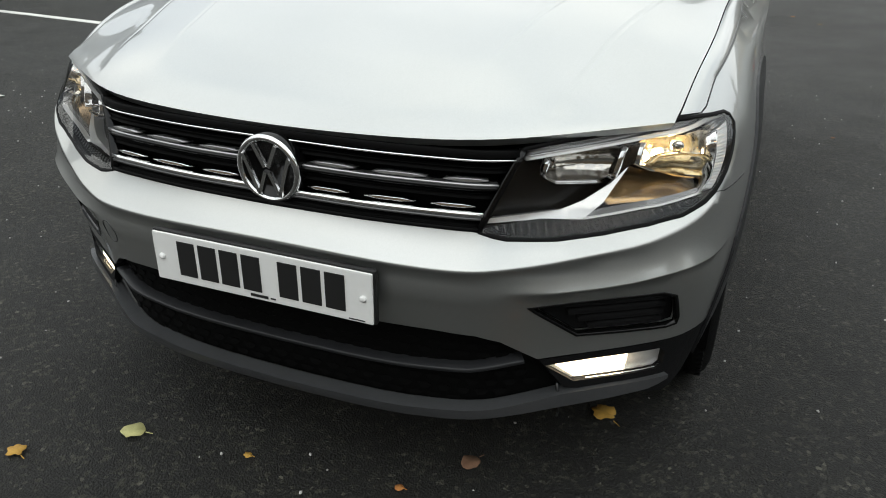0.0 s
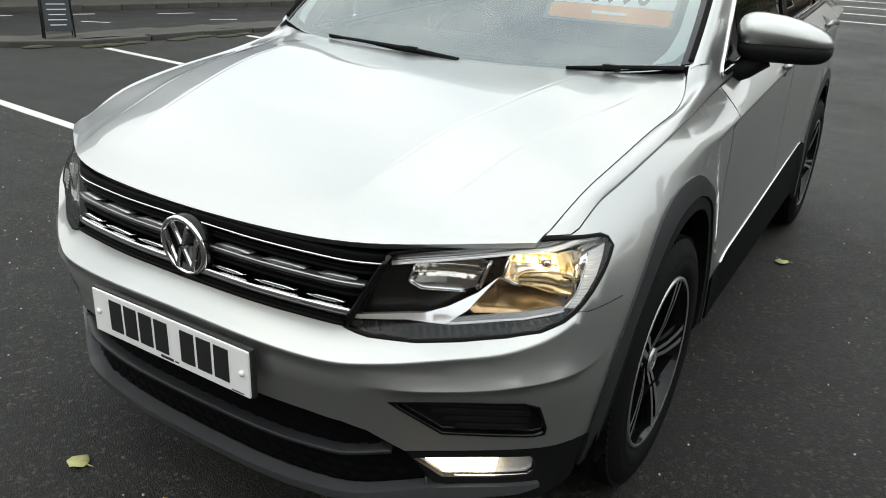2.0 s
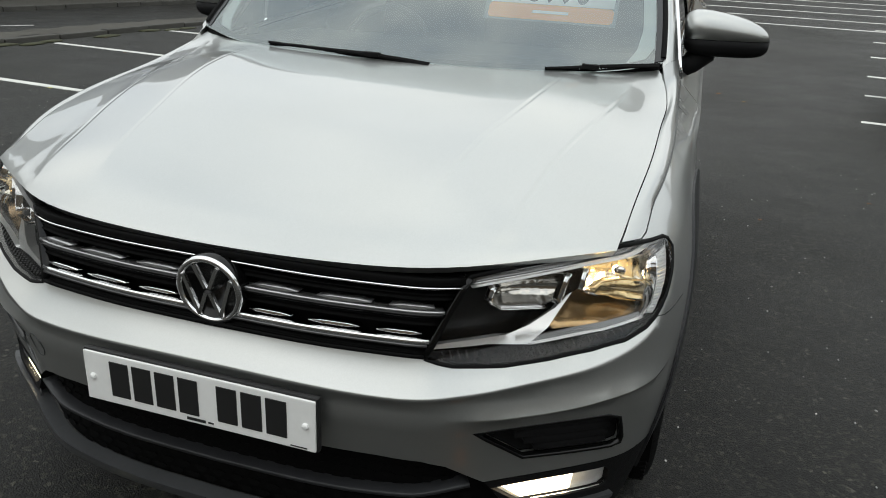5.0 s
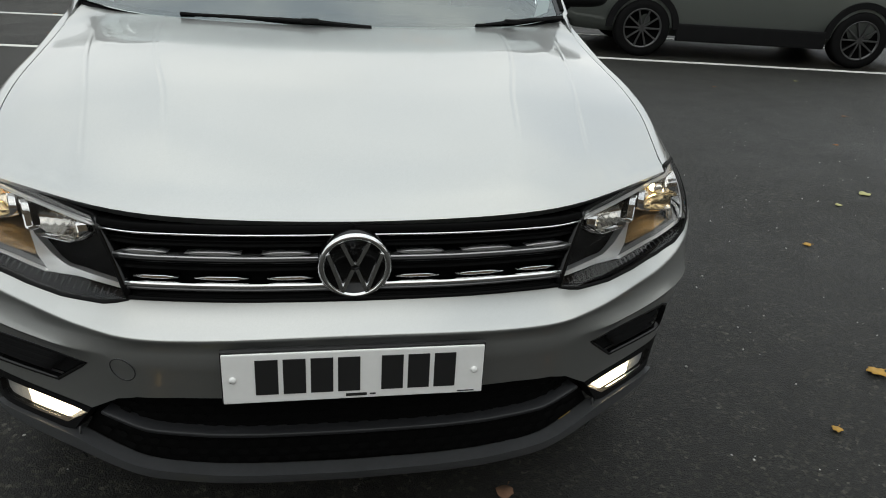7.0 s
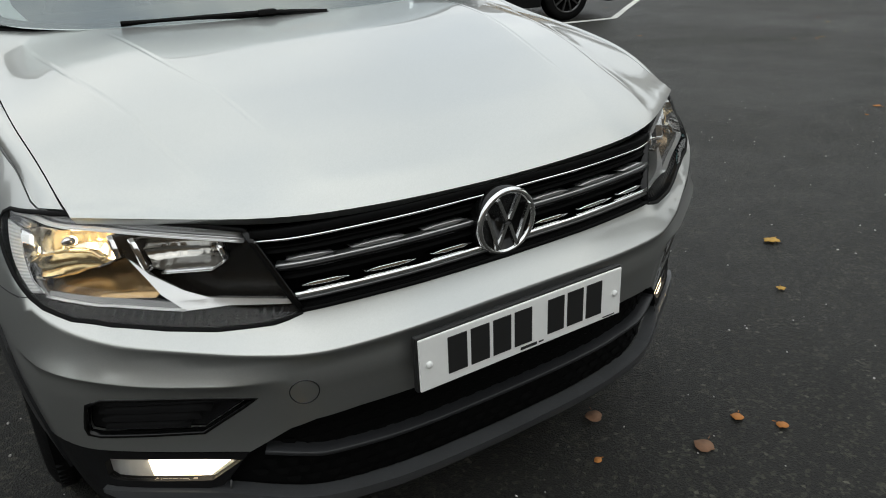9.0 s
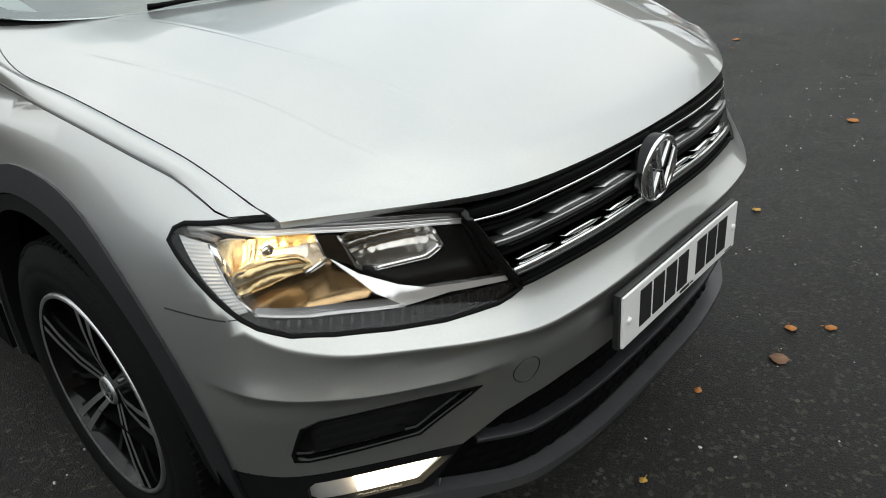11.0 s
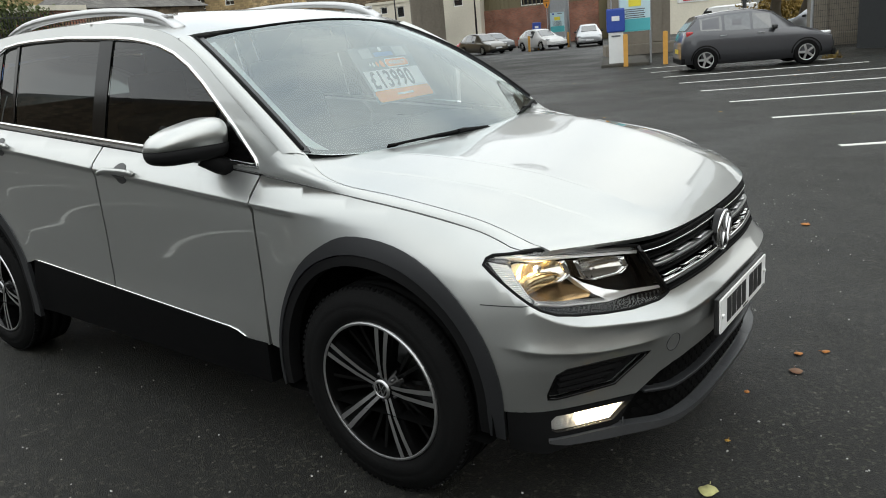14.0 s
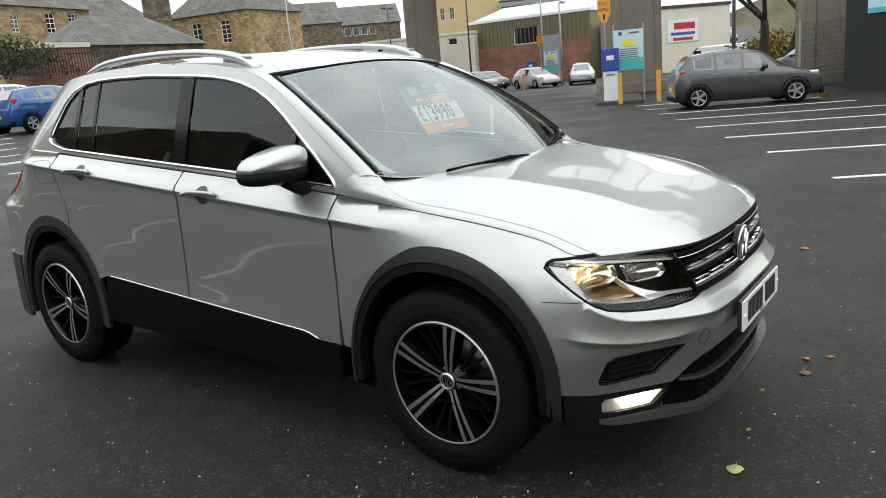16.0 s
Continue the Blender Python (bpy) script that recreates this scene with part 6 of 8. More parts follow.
def wall_with_holes(name, length, z0, z1, depth, holes, mat, parent=None, label=""):
    """A thick wall in its own frame, cut through by rectangles (x0, x1, z0, z1)."""
    xs = sorted({0.0, length, *[h[0] for h in holes], *[h[1] for h in holes]})
    zs = sorted({z0, z1, *[h[2] for h in holes], *[h[3] for h in holes]})
    solid = {}
    for i in range(len(xs) - 1):
        for j in range(len(zs) - 1):
            cx, cz = (xs[i] + xs[i + 1]) / 2, (zs[j] + zs[j + 1]) / 2
            solid[i, j] = not any(h[0] < cx < h[1] and h[2] < cz < h[3] for h in holes)
    verts, faces = [], []

    def quad(*p):
        n = len(verts)
        verts.extend(p)
        faces.append((n, n + 1, n + 2, n + 3))
    for (i, j), s in solid.items():
        if not s:
            continue
        x0, x1, a, b = xs[i], xs[i + 1], zs[j], zs[j + 1]
        quad((x0, 0, a), (x1, 0, a), (x1, 0, b), (x0, 0, b))
        quad((x1, depth, a), (x0, depth, a), (x0, depth, b), (x1, depth, b))
        if not solid.get((i - 1, j)):
            quad((x0, depth, a), (x0, 0, a), (x0, 0, b), (x0, depth, b))
        if not solid.get((i + 1, j)):
            quad((x1, 0, a), (x1, depth, a), (x1, depth, b), (x1, 0, b))
        if not solid.get((i, j - 1)):
            quad((x0, 0, a), (x0, depth, a), (x1, depth, a), (x1, 0, a))
        if not solid.get((i, j + 1)):
            quad((x0, 0, b), (x1, 0, b), (x1, depth, b), (x0, depth, b))
    return link_mesh(name, verts, faces, mat, parent, label, False)


def window(parent, x0, x1, z0, z1, bars_x=0, bars_z=1, fw=0.06, inset=0.10, pane=None, frame=None, sill=None):
    """A framed window let into a wall of its parent's frame."""
    bm = bmesh.new()
    rings = [[bm.verts.new((x, inset + e, z)) for x, z in ((x0 + k, z0 + k), (x1 - k, z0 + k), (x1 - k, z1 - k), (x0 + k, z1 - k))] for k, e in ((0, 0.035), (0, -0.035), (fw, -0.035), (fw, 0.035))]
    for p, r in zip(rings, rings[1:] + rings[:1]):
        for i in range(4):
            bm.faces.new((p[i], p[(i + 1) % 4], r[(i + 1) % 4], r[i]))
    bmesh.ops.recalc_face_normals(bm, faces=bm.faces)
    w = part("window", bm, frame or UPVC, parent)
    for k in range(bars_x):
        part("glazing_bar", box_bm((fw * 0.6, 0.05, z1 - z0 - 2 * fw), (x0 + (x1 - x0) * (k + 1) / (bars_x + 1), inset, (z0 + z1) / 2)), frame or UPVC, w)
    for k in range(bars_z):
        part("glazing_bar", box_bm((x1 - x0 - 2 * fw, 0.052, fw * 0.7), ((x0 + x1) / 2, inset, z0 + (z1 - z0) * (k + 1) / (bars_z + 1))), frame or UPVC, w)
    part("pane", box_bm((x1 - x0 - fw, 0.01, z1 - z0 - fw), ((x0 + x1) / 2, inset + 0.012, (z0 + z1) / 2)), pane or DARKPANE, w)
    if sill:
        part("sill", box_bm((x1 - x0 + 0.3, 0.22, 0.12), ((x0 + x1) / 2, -0.02, z0 - 0.065), 0.015), sill, w)
    return w


def gable(name, length, depth, z, rise, mat, parent, over=0.3, hip=0.0, label=""):
    """A pitched slate roof in the wall's frame, with hipped ends if asked."""
    bm = bmesh.new()
    a = [bm.verts.new(p) for p in ((-over, -over, z), (length + over, -over, z), (length + over, depth + over, z), (-over, depth + over, z))]
    r = [bm.verts.new(p) for p in ((hip, depth / 2, z + rise), (length - hip, depth / 2, z + rise))]
    for f in ((a[0], a[1], r[1], r[0]), (a[2], a[3], r[0], r[1]), (a[1], a[2], r[1]), (a[3], a[0], r[0]), (a[3], a[2], a[1], a[0])):
        bm.faces.new(f)
    return part(name, bm, mat, parent, label)


def building(label, p0, p1, z0, z1, depth, mat, wins=(), roof_rise=0.0, roof_mat=None, hip=0.0, category="building", sill=None, bars=(1, 1), flat=None):
    """A house told by its front from p0 to p1, with windows (x0, x1, z0, z1) in it."""
    m, L = upright(p0, p1)
    b = tagged(new("building"), label, category)
    wall_with_holes("front_wall", L, z0, z1, 0.4, [tuple(w) for w in wins], mat, b)
    part("end_wall", box_bm((0.4, depth - 0.4, z1 - z0), (0.2, depth / 2 + 0.2, (z0 + z1) / 2)), mat, b)
    part("end_wall", box_bm((0.4, depth - 0.4, z1 - z0), (L - 0.2, depth / 2 + 0.2, (z0 + z1) / 2)), mat, b)
    part("back_wall", box_bm((L - 0.8, 0.4, z1 - z0), (L / 2, depth - 0.2, (z0 + z1) / 2)), mat, b)
    for w in wins:
        window(b, *w, bars_x=bars[0], bars_z=bars[1], fw=min(0.09, (w[1] - w[0]) * 0.1), inset=0.15, sill=sill)
    if roof_rise:
        gable("roof", L, depth, z1, roof_rise, roof_mat or SLATE, b, 0.35, hip)
    else:
        part("roof", box_bm((L + 0.2, depth + 0.2, 0.25), (L / 2, depth / 2, z1 + 0.12)), flat or DARKCONC, b)
    return put(b, m), L


# ---- the grey garage building across the road ----
GB = 7.75
m, _ = upright((-16.97, GB - 4.6), (-16.97 + 0.55, GB + 13.6))
S0 = 4.6
garage = tagged(new("garage_building"), "grey painted masonry garage with white windows", "building")
holes = [(S0 + 0.45, S0 + 1.98, 0.86, 3.0), (S0 + 3.5, S0 + 5.2, 0.81, 3.08), (S0 + 7.0, S0 + 7.8, -0.3, 1.77), (S0 + 7.0, S0 + 7.6, 2.58, 3.4), (S0 + 8.8, S0 + 12.6, -0.4, 2.49), (0.8, 2.4, 0.86, 3.0)]
wall_with_holes("front_wall", S0 + 13.6, -0.7, 6.2, 0.35, holes, GREYWALL, garage)
window(garage, S0 + 0.45, S0 + 1.98, 0.86, 3.0, 0, 2, 0.08, 0.12, BLIND)
for k in range(26):
    part("blind_slat", box_bm((1.34, 0.03, 0.010), (S0 + 1.215, 0.100, 1.00 + 0.075 * k), turn=Matrix.Rotation(radians(35), 4, "X")), BLINDSLAT, garage)
part("window_sill", box_bm((1.9, 0.2, 0.13), (S0 + 1.2, -0.03, 0.78), 0.02), GREYWALL, garage)
w2 = window(garage, S0 + 3.5, S0 + 5.2, 0.81, 3.08, 0, 2, 0.08, 0.12)
wc = Vector((S0 + 4.36, 0.07, 1.98))
for k in range(12):
    a = 2 * math.pi * k / 12 + 0.1
    e = Vector((max(S0 + 3.56, min(S0 + 5.14, wc.x + 1.6 * math.cos(a))), 0.07, max(0.88, min(3.0, wc.z + 1.6 * math.sin(a)))))
    part("web_thread", tube_bm([wc, wc * 0.5 + e * 0.5, e], 0.006, 4), SIGNWHITE, w2)
for r in (0.28, 0.5, 0.72, 0.95):
    pts = []
    for k in range(12):
        a0, a1 = 2 * math.pi * k / 12 + 0.1, 2 * math.pi * (k + 1) / 12 + 0.1
        for f in (0, 0.5):
            a, rr = a0 + (a1 - a0) * f, r * (1 if f == 0 else 0.88)
            pts.append((max(S0 + 3.56, min(S0 + 5.14, wc.x + rr * math.cos(a))), 0.068, max(0.88, min(3.0, wc.z + rr * math.sin(a)))))
    part("web_ring", tube_bm(pts + [pts[0]], 0.006, 4), SIGNWHITE, w2)
bm = bmesh.new()
bmesh.ops.create_uvsphere(bm, u_segments=12, v_segments=8, radius=0.13, matrix=Matrix.Translation(wc) @ Matrix.Diagonal((1, 0.4, 1.3, 1)))
part("web_centre", bm, BLACKPAINT, w2, smooth=True)
part("window_surround", box_bm((1.95, 0.08, 0.1), (S0 + 4.35, -0.03, 0.75), 0.015), GREYWALL, garage)
part("drainpipe", tube_bm([(S0 + 2.7, -0.08, 6.2), (S0 + 2.7, -0.08, 2.2), (S0 + 2.7, -0.08, 0.5), (S0 + 2.72, -0.1, 0.2), (S0 + 2.5, -0.22, 0.12)], 0.05, 8), BLACKPAINT, garage, "black drainpipe", True)
for z in (1.4, 2.6):
    part("pipe_bracket", box_bm((0.16, 0.1, 0.05), (S0 + 2.7, -0.05, z), 0.01), BLACKPAINT, garage)
gd = part("entrance_door", box_bm((0.72, 0.05, 1.93), (S0 + 7.42, 0.2, 0.77), 0.01), BLACKPAINT, garage, "black painted entrance door")
part("door_handle", box_bm((0.03, 0.04, 0.14), (S0 + 7.68, 0.16, 0.85), 0.008), GALV, gd)
part("door_frame", box_bm((0.06, 0.12, 1.95), (S0 + 7.03, 0.15, 0.77)), STEELGREY, garage)
part("door_frame", box_bm((0.06, 0.12, 1.95), (S0 + 7.79, 0.15, 0.77)), STEELGREY, garage)
part("door_canopy", box_bm((1.15, 0.42, 0.27), (S0 + 7.5, -0.18, 2.12), 0.03), GREYWALL, garage)
window(garage, S0 + 7.0, S0 + 7.6, 2.58, 3.4, 0, 0, 0.06, 0.1)
board = part("sign_board", box_bm((5.2, 0.08, 1.1), (S0 + 10.95, -0.10, 3.06), 0.01), SIGNWHITE, garage, "white painted garage sign board")
TO_WALL = lambda x, z: Matrix.Translation((x, -0.146, z)) @ Matrix.Rotation(radians(90), 4, "X")
words("sign_words", "TYRE CENTRE", 0.42, TO_WALL(S0 + 9.0, 2.93), LETTERBLUE, board, 0.006, 0.006)
words("sign_words", "FREE   ESTIMATES", 0.235, TO_WALL(S0 + 8.62, 2.62), LETTERGREY, board, 0.006)
words("sign_words", "Tel:", 0.21, TO_WALL(S0 + 11.15, 2.60), LETTERGREY, board, 0.006)
for x0, w in ((11.62, 0.82), (12.55, 0.40), (13.03, 0.40)):
    part("number_bar", box_bm((w, 0.012, 0.15), (S0 + x0 + w / 2, -0.148, 2.675)), LETTERGREY, board)
# the workshop behind the opening
for nm, size, at in (("workshop_floor", (5.0, 7.0, 0.1), (S0 + 10.7, 3.9, -0.33)), ("workshop_back", (5.0, 0.2, 3.4), (S0 + 10.7, 7.4, 1.4)), ("workshop_side", (0.2, 7.0, 3.4), (S0 + 8.4, 3.9, 1.4)), ("workshop_side", (0.2, 7.0, 3.4), (S0 + 13.2, 3.9, 1.4)), ("workshop_ceiling", (5.0, 7.0, 0.2), (S0 + 10.7, 3.9, 3.2))):
    part(nm, box_bm(size, at), surf("workshop_" + nm[9:], (0.13, 0.13, 0.13) if "floor" not in nm else (0.05, 0.05, 0.05), 0.85, var=0.3, scale=0.8, stain=0.6), garage)
part("bench", box_bm((1.0, 2.2, 0.9), (S0 + 12.5, 3.0, 0.25), 0.02), surf("bench_wood", (0.16, 0.12, 0.08), 0.8), garage)
part("hose", tube_bm([(S0 + 12.45, 0.6, 2.2), (S0 + 12.4, 0.55, 1.5), (S0 + 12.45, 0.6, 0.9), (S0 + 12.42, 0.5, 0.3)], 0.05, 8), GALV, garage, smooth=True)
part("roof", box_bm((S0 + 13.8, 8.2, 0.3), ((S0 + 13.6) / 2, 4.0, 6.35)), SLATE, garage)
part("end_wall", box_bm((0.35, 7.6, 6.6), (0.175, 4.15, 2.9)), GREYWALL, garage)
part("end_wall", box_bm((0.35, 7.6, 6.6), (S0 + 13.42, 4.15, 2.9)), GREYWALL, garage)
put(garage, m)
ext = tagged(new("fire_extinguisher"), "red fire extinguisher standing on the workshop floor", "fire extinguisher")
v, f = lathe([(0.0, 0.0), (0.0, 0.09), (0.42, 0.09), (0.50, 0.05), (0.56, 0.03), (0.60, 0.0)], 16)
link_mesh("cylinder", [(y, z, x) for x, y, z in v], f, surf("red_enamel", (0.45, 0.02, 0.02), 0.3), ext)
part("valve", box_bm((0.05, 0.14, 0.06), (0, 0, 0.60), 0.01), BLACKPAINT, ext)
put(ext, m @ pose(S0 + 11.4, 2.2, -0.28))
crate = tagged(part("plastic_crate", box_bm((0.34, 0.3, 0.42), (0, 0, 0.21), 0.03), surf("lime_plastic", (0.35, 0.55, 0.03), 0.5)), "lime green plastic tub in the workshop", "tub")
put(crate, m @ pose(S0 + 12.0, 0.9, -0.28))

# stone building with the dark yard opening, and the red brick one beyond
m2, _ = upright((-16.42, GB + 13.75), (-15.55, GB + 32.7))
yard = tagged(new("stone_building"), "soot-stained stone building with barred windows", "building")
wall_with_holes("front_wall", 19.0, -0.5, 9.0, 0.5, [(0.25, 5.4, -0.5, 3.35), (6.8, 9.1, 1.4, 3.9), (14.4, 16.6, 1.9, 3.95)], DARKSTONE, yard)
# the yard's inner shade is put into its near-black back and ceiling
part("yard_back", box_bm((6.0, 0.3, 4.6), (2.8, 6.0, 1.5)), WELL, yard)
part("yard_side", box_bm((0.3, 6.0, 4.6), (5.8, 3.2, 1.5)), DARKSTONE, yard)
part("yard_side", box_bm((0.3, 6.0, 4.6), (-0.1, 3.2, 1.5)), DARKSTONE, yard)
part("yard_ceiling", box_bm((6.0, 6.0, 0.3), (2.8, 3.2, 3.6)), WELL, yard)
part("lintel", box_bm((5.9, 0.2, 0.45), (2.8, -0.02, 3.5), 0.02), STEELGREY, yard)
for x0, x1, z0, z1 in ((6.8, 9.1, 1.4, 3.9), (14.4, 16.6, 1.9, 3.95)):
    w = window(yard, x0, x1, z0, z1, 0, 0, 0.10, 0.25, frame=STEELGREY)
    for k in range(9):
        part("window_bar", tube_bm([(x0 + 0.15 + (x1 - x0 - 0.3) * k / 8, 0.1, z0), (x0 + 0.15 + (x1 - x0 - 0.3) * k / 8, 0.1, z1)], 0.02, 6), BLACKPAINT, w)
sg = part("wall_sign", box_bm((4.0, 0.06, 0.75), (11.7, -0.04, 4.05), 0.01), DARKSTONE, yard)
for k in range(2):
    part("sign_bar", box_bm((3.2 - 0.8 * k, 0.03, 0.16), (11.7, -0.08, 4.2 - 0.26 * k)), SIGNYELLOW, sg)
part("meter_box", box_bm((0.45, 0.15, 0.32), (5.7, -0.08, 3.45), 0.02), SIGNWHITE, yard)
part("alarm_box", box_bm((0.4, 0.15, 0.4), (6.6, -0.08, 3.75), 0.02), SIGNORANGE, yard)
part("wall_pipe", tube_bm([(17.6, -0.1, 9), (17.6, -0.1, 4.6), (17.2, -0.2, 4.1), (17.3, -0.1, 0)], 0.07, 8), SIGNWHITE, yard)
part("cctv_camera", box_bm((0.18, 0.55, 0.18), (17.1, -0.3, 4.15), 0.03), SIGNWHITE, yard)
part("roof", box_bm((19.2, 9, 0.3), (9.5, 4.5, 9.1)), SLATE, yard)
put(yard, m2)
redhouse, _ = building("red brick building with a tall white window", (-15.5, GB + 32.9), (-15.1, GB + 46.5), 0.0, 9.5, 8, BRICKRED, [(0.6, 2.2, 3.6, 5.6), (6.5, 8.5, 2.3, 4.3)], bars=(0, 1))
for k in range(2):
    lampb = tagged(part("wall_lamp", box_bm((0.35, 0.3, 0.5), (0, 0, 0), 0.05), SIGNWHITE), "white wall lamp on red brick", "wall lamp", "wall lamps")
    lampb.matrix_basis = pose(-15.25 + 0.03, GB + 36.6 + 1.2 * k, 4.6)

# far kerb, pavement and near kerb, stone by stone
pavement = tagged(link_mesh("pavement", [(x, y, ground_z(x, y) + 0.11) for y in np.arange(-30, 56.1, 2.0) for x in (-17.4, -14.05)],
                         [(2 * i, 2 * i + 1, 2 * i + 3, 2 * i + 2) for i in range(43)], PAVE), "dark stained asphalt pavement before the garage", "pavement", kind="structure")
far_kerb = tagged(new("kerb_1"), "worn stone kerb of the far pavement", "kerb", kind="structure")
near_kerb = tagged(new("kerb_2"), "worn mossy stone kerb of the car park", "kerb", kind="structure")
stone = box_bm((0.16, 0.90, 0.20), (0, 0, 0), 0.02)
stone_me = part("kerb_stone", stone, KERB, far_kerb)
first = True


def kerb_bend(y):
    """The car park's kerb curves away at its near end."""
    d = max(0.0, 5.2 - y)
    return 0.03 * (y - 5) - 0.45 * min(d, 1.2) ** 2 - 1.08 * max(d - 1.2, 0)


for base, x, y0, y1 in ((far_kerb, -13.97, -20, 54), (near_kerb, -7.85, -4, 14)):
    y = y0
    while y < y1:
        ob = stone_me if first else new("kerb_stone", stone_me.data)
        first = False
        ob.parent = base
        ob.location = (x + random.uniform(-0.012, 0.012) + kerb_bend(y) * (base is near_kerb), y, ground_z(x, y) + (-0.03 if base is near_kerb else 0.015) + random.uniform(-0.008, 0.01))
        lean = math.atan(kerb_bend(y + 0.5) - kerb_bend(y - 0.5)) if base is near_kerb else 0.0
        ob.rotation_euler = (0, 0, random.uniform(-0.012, 0.012) - lean)
        y += 0.92 * math.cos(lean)
verge = tagged(link_mesh("verge", [(x + kerb_bend(y), y, ground_z(x, y) + 0.045 + random.uniform(-0.015, 0.02)) for y in np.arange(-14, 14.1, 0.35) for x in (-8.9, -8.5, -8.03)],
                         [(3 * i + c, 3 * i + c + 1, 3 * i + c + 4, 3 * i + c + 3) for i in range(80) for c in (0, 1)], PAVE), "narrow worn verge behind the car park kerb", "verge", kind="structure")
for k in range(26):
    x, y = -7.70 + random.uniform(-0.06, 0.20), random.uniform(2.5, 12)
    q = kerb_bend(y)
    bm = bmesh.new()
    bmesh.ops.create_icosphere(bm, subdivisions=2, radius=1.0)
    for v in bm.verts:
        v.co *= 1 + 0.35 * noise.noise(v.co * 3 + Vector((k, 0, 0)))
        v.co = Vector((v.co.x * 0.10, v.co.y * random.uniform(0.18, 0.22), v.co.z * 0.02))
    ob = tagged(part("moss", bm, MOSS, None, smooth=True), "patch of green moss along the kerb", "moss", "moss patches")
    ob.location = (x + q, y, ground_z(x, y) + 0.008)

# folding sign on the verge
asign = tagged(new("pavement_sign"), "black folding pavement sign with white writing", "sign")
for sgn in (1, -1):
    fr = part("board_frame", tube_bm([(-0.29, sgn * 0.15, 0.0), (-0.29, sgn * 0.02, 0.80), (-0.25, sgn * 0.012, 0.84), (0.25, sgn * 0.012, 0.84), (0.29, sgn * 0.02, 0.80), (0.29, sgn * 0.15, 0.0)], 0.018, 8), BLACKPAINT, asign, smooth=True)
    part("sign_panel", box_bm((0.52, 0.012, 0.66), (0, sgn * 0.082, 0.45), 0.004, turn=Matrix.Rotation(radians(9.2 * sgn), 4, "X")), surf("sign_slate", (0.03, 0.035, 0.04), 0.4), fr)
for k in range(8):
    w = (0.34, 0.16, 0.38, 0.40, 0.42, 0.36, 0.40, 0.34)[k]
    z = 0.74 - 0.075 * k
    part("writing_bar", box_bm((w * 0.9, 0.006, 0.013 if k else 0.03), (0, -(0.153 - 0.163 * z) - 0.009, z), turn=Matrix.Rotation(radians(-9.2), 4, "X")), SIGNWHITE, asign)
asign.matrix_basis = pose(-8.45, 5.03, ground_z(-8.45, 5.0) + 0.03, 0, 0, 66) @ Matrix.Diagonal((0.62, 0.70, 0.86, 1))

# lamp and sign posts on the far pavement
def post(label, x, y, h, r=0.06, mat=None, name="street_post"):
    z = ground_z(x, y)
    p = tagged(new(name), label, "post")
    part("pole", tube_bm([(0, 0, 0), (0, 0, h * 0.5), (0, 0, h)], r, 12, radii=[r * 1.15, r, r * 0.8]), mat or GALV, p, smooth=True)
    part("base", tube_bm([(0, 0, 0), (0, 0, 0.9)], r * 1.5, 12), mat or GALV, p, smooth=True)
    p.location = (x, y, z)
    return p


post("tall galvanised steel post on the pavement", -14.6, 22.6, 7.0, 0.11)
fence1 = tagged(new("railing"), "white painted steel railing at the yard", "railing")
for k in range(9):
    part("railing_bar", tube_bm([(0, 0.22 * k, 0), (0, 0.22 * k, 1.45)], 0.025, 6), SIGNWHITE, fence1)
part("railing_rail", box_bm((0.05, 2.0, 0.05), (0, 0.88, 1.2)), SIGNWHITE, fence1)
fence1.location = (-15.4, 22.4, ground_z(-15.4, 22.4) + 0.11)
post("grey street lamp post on the far corner", -6.6, 38.5, 9.0, 0.10)


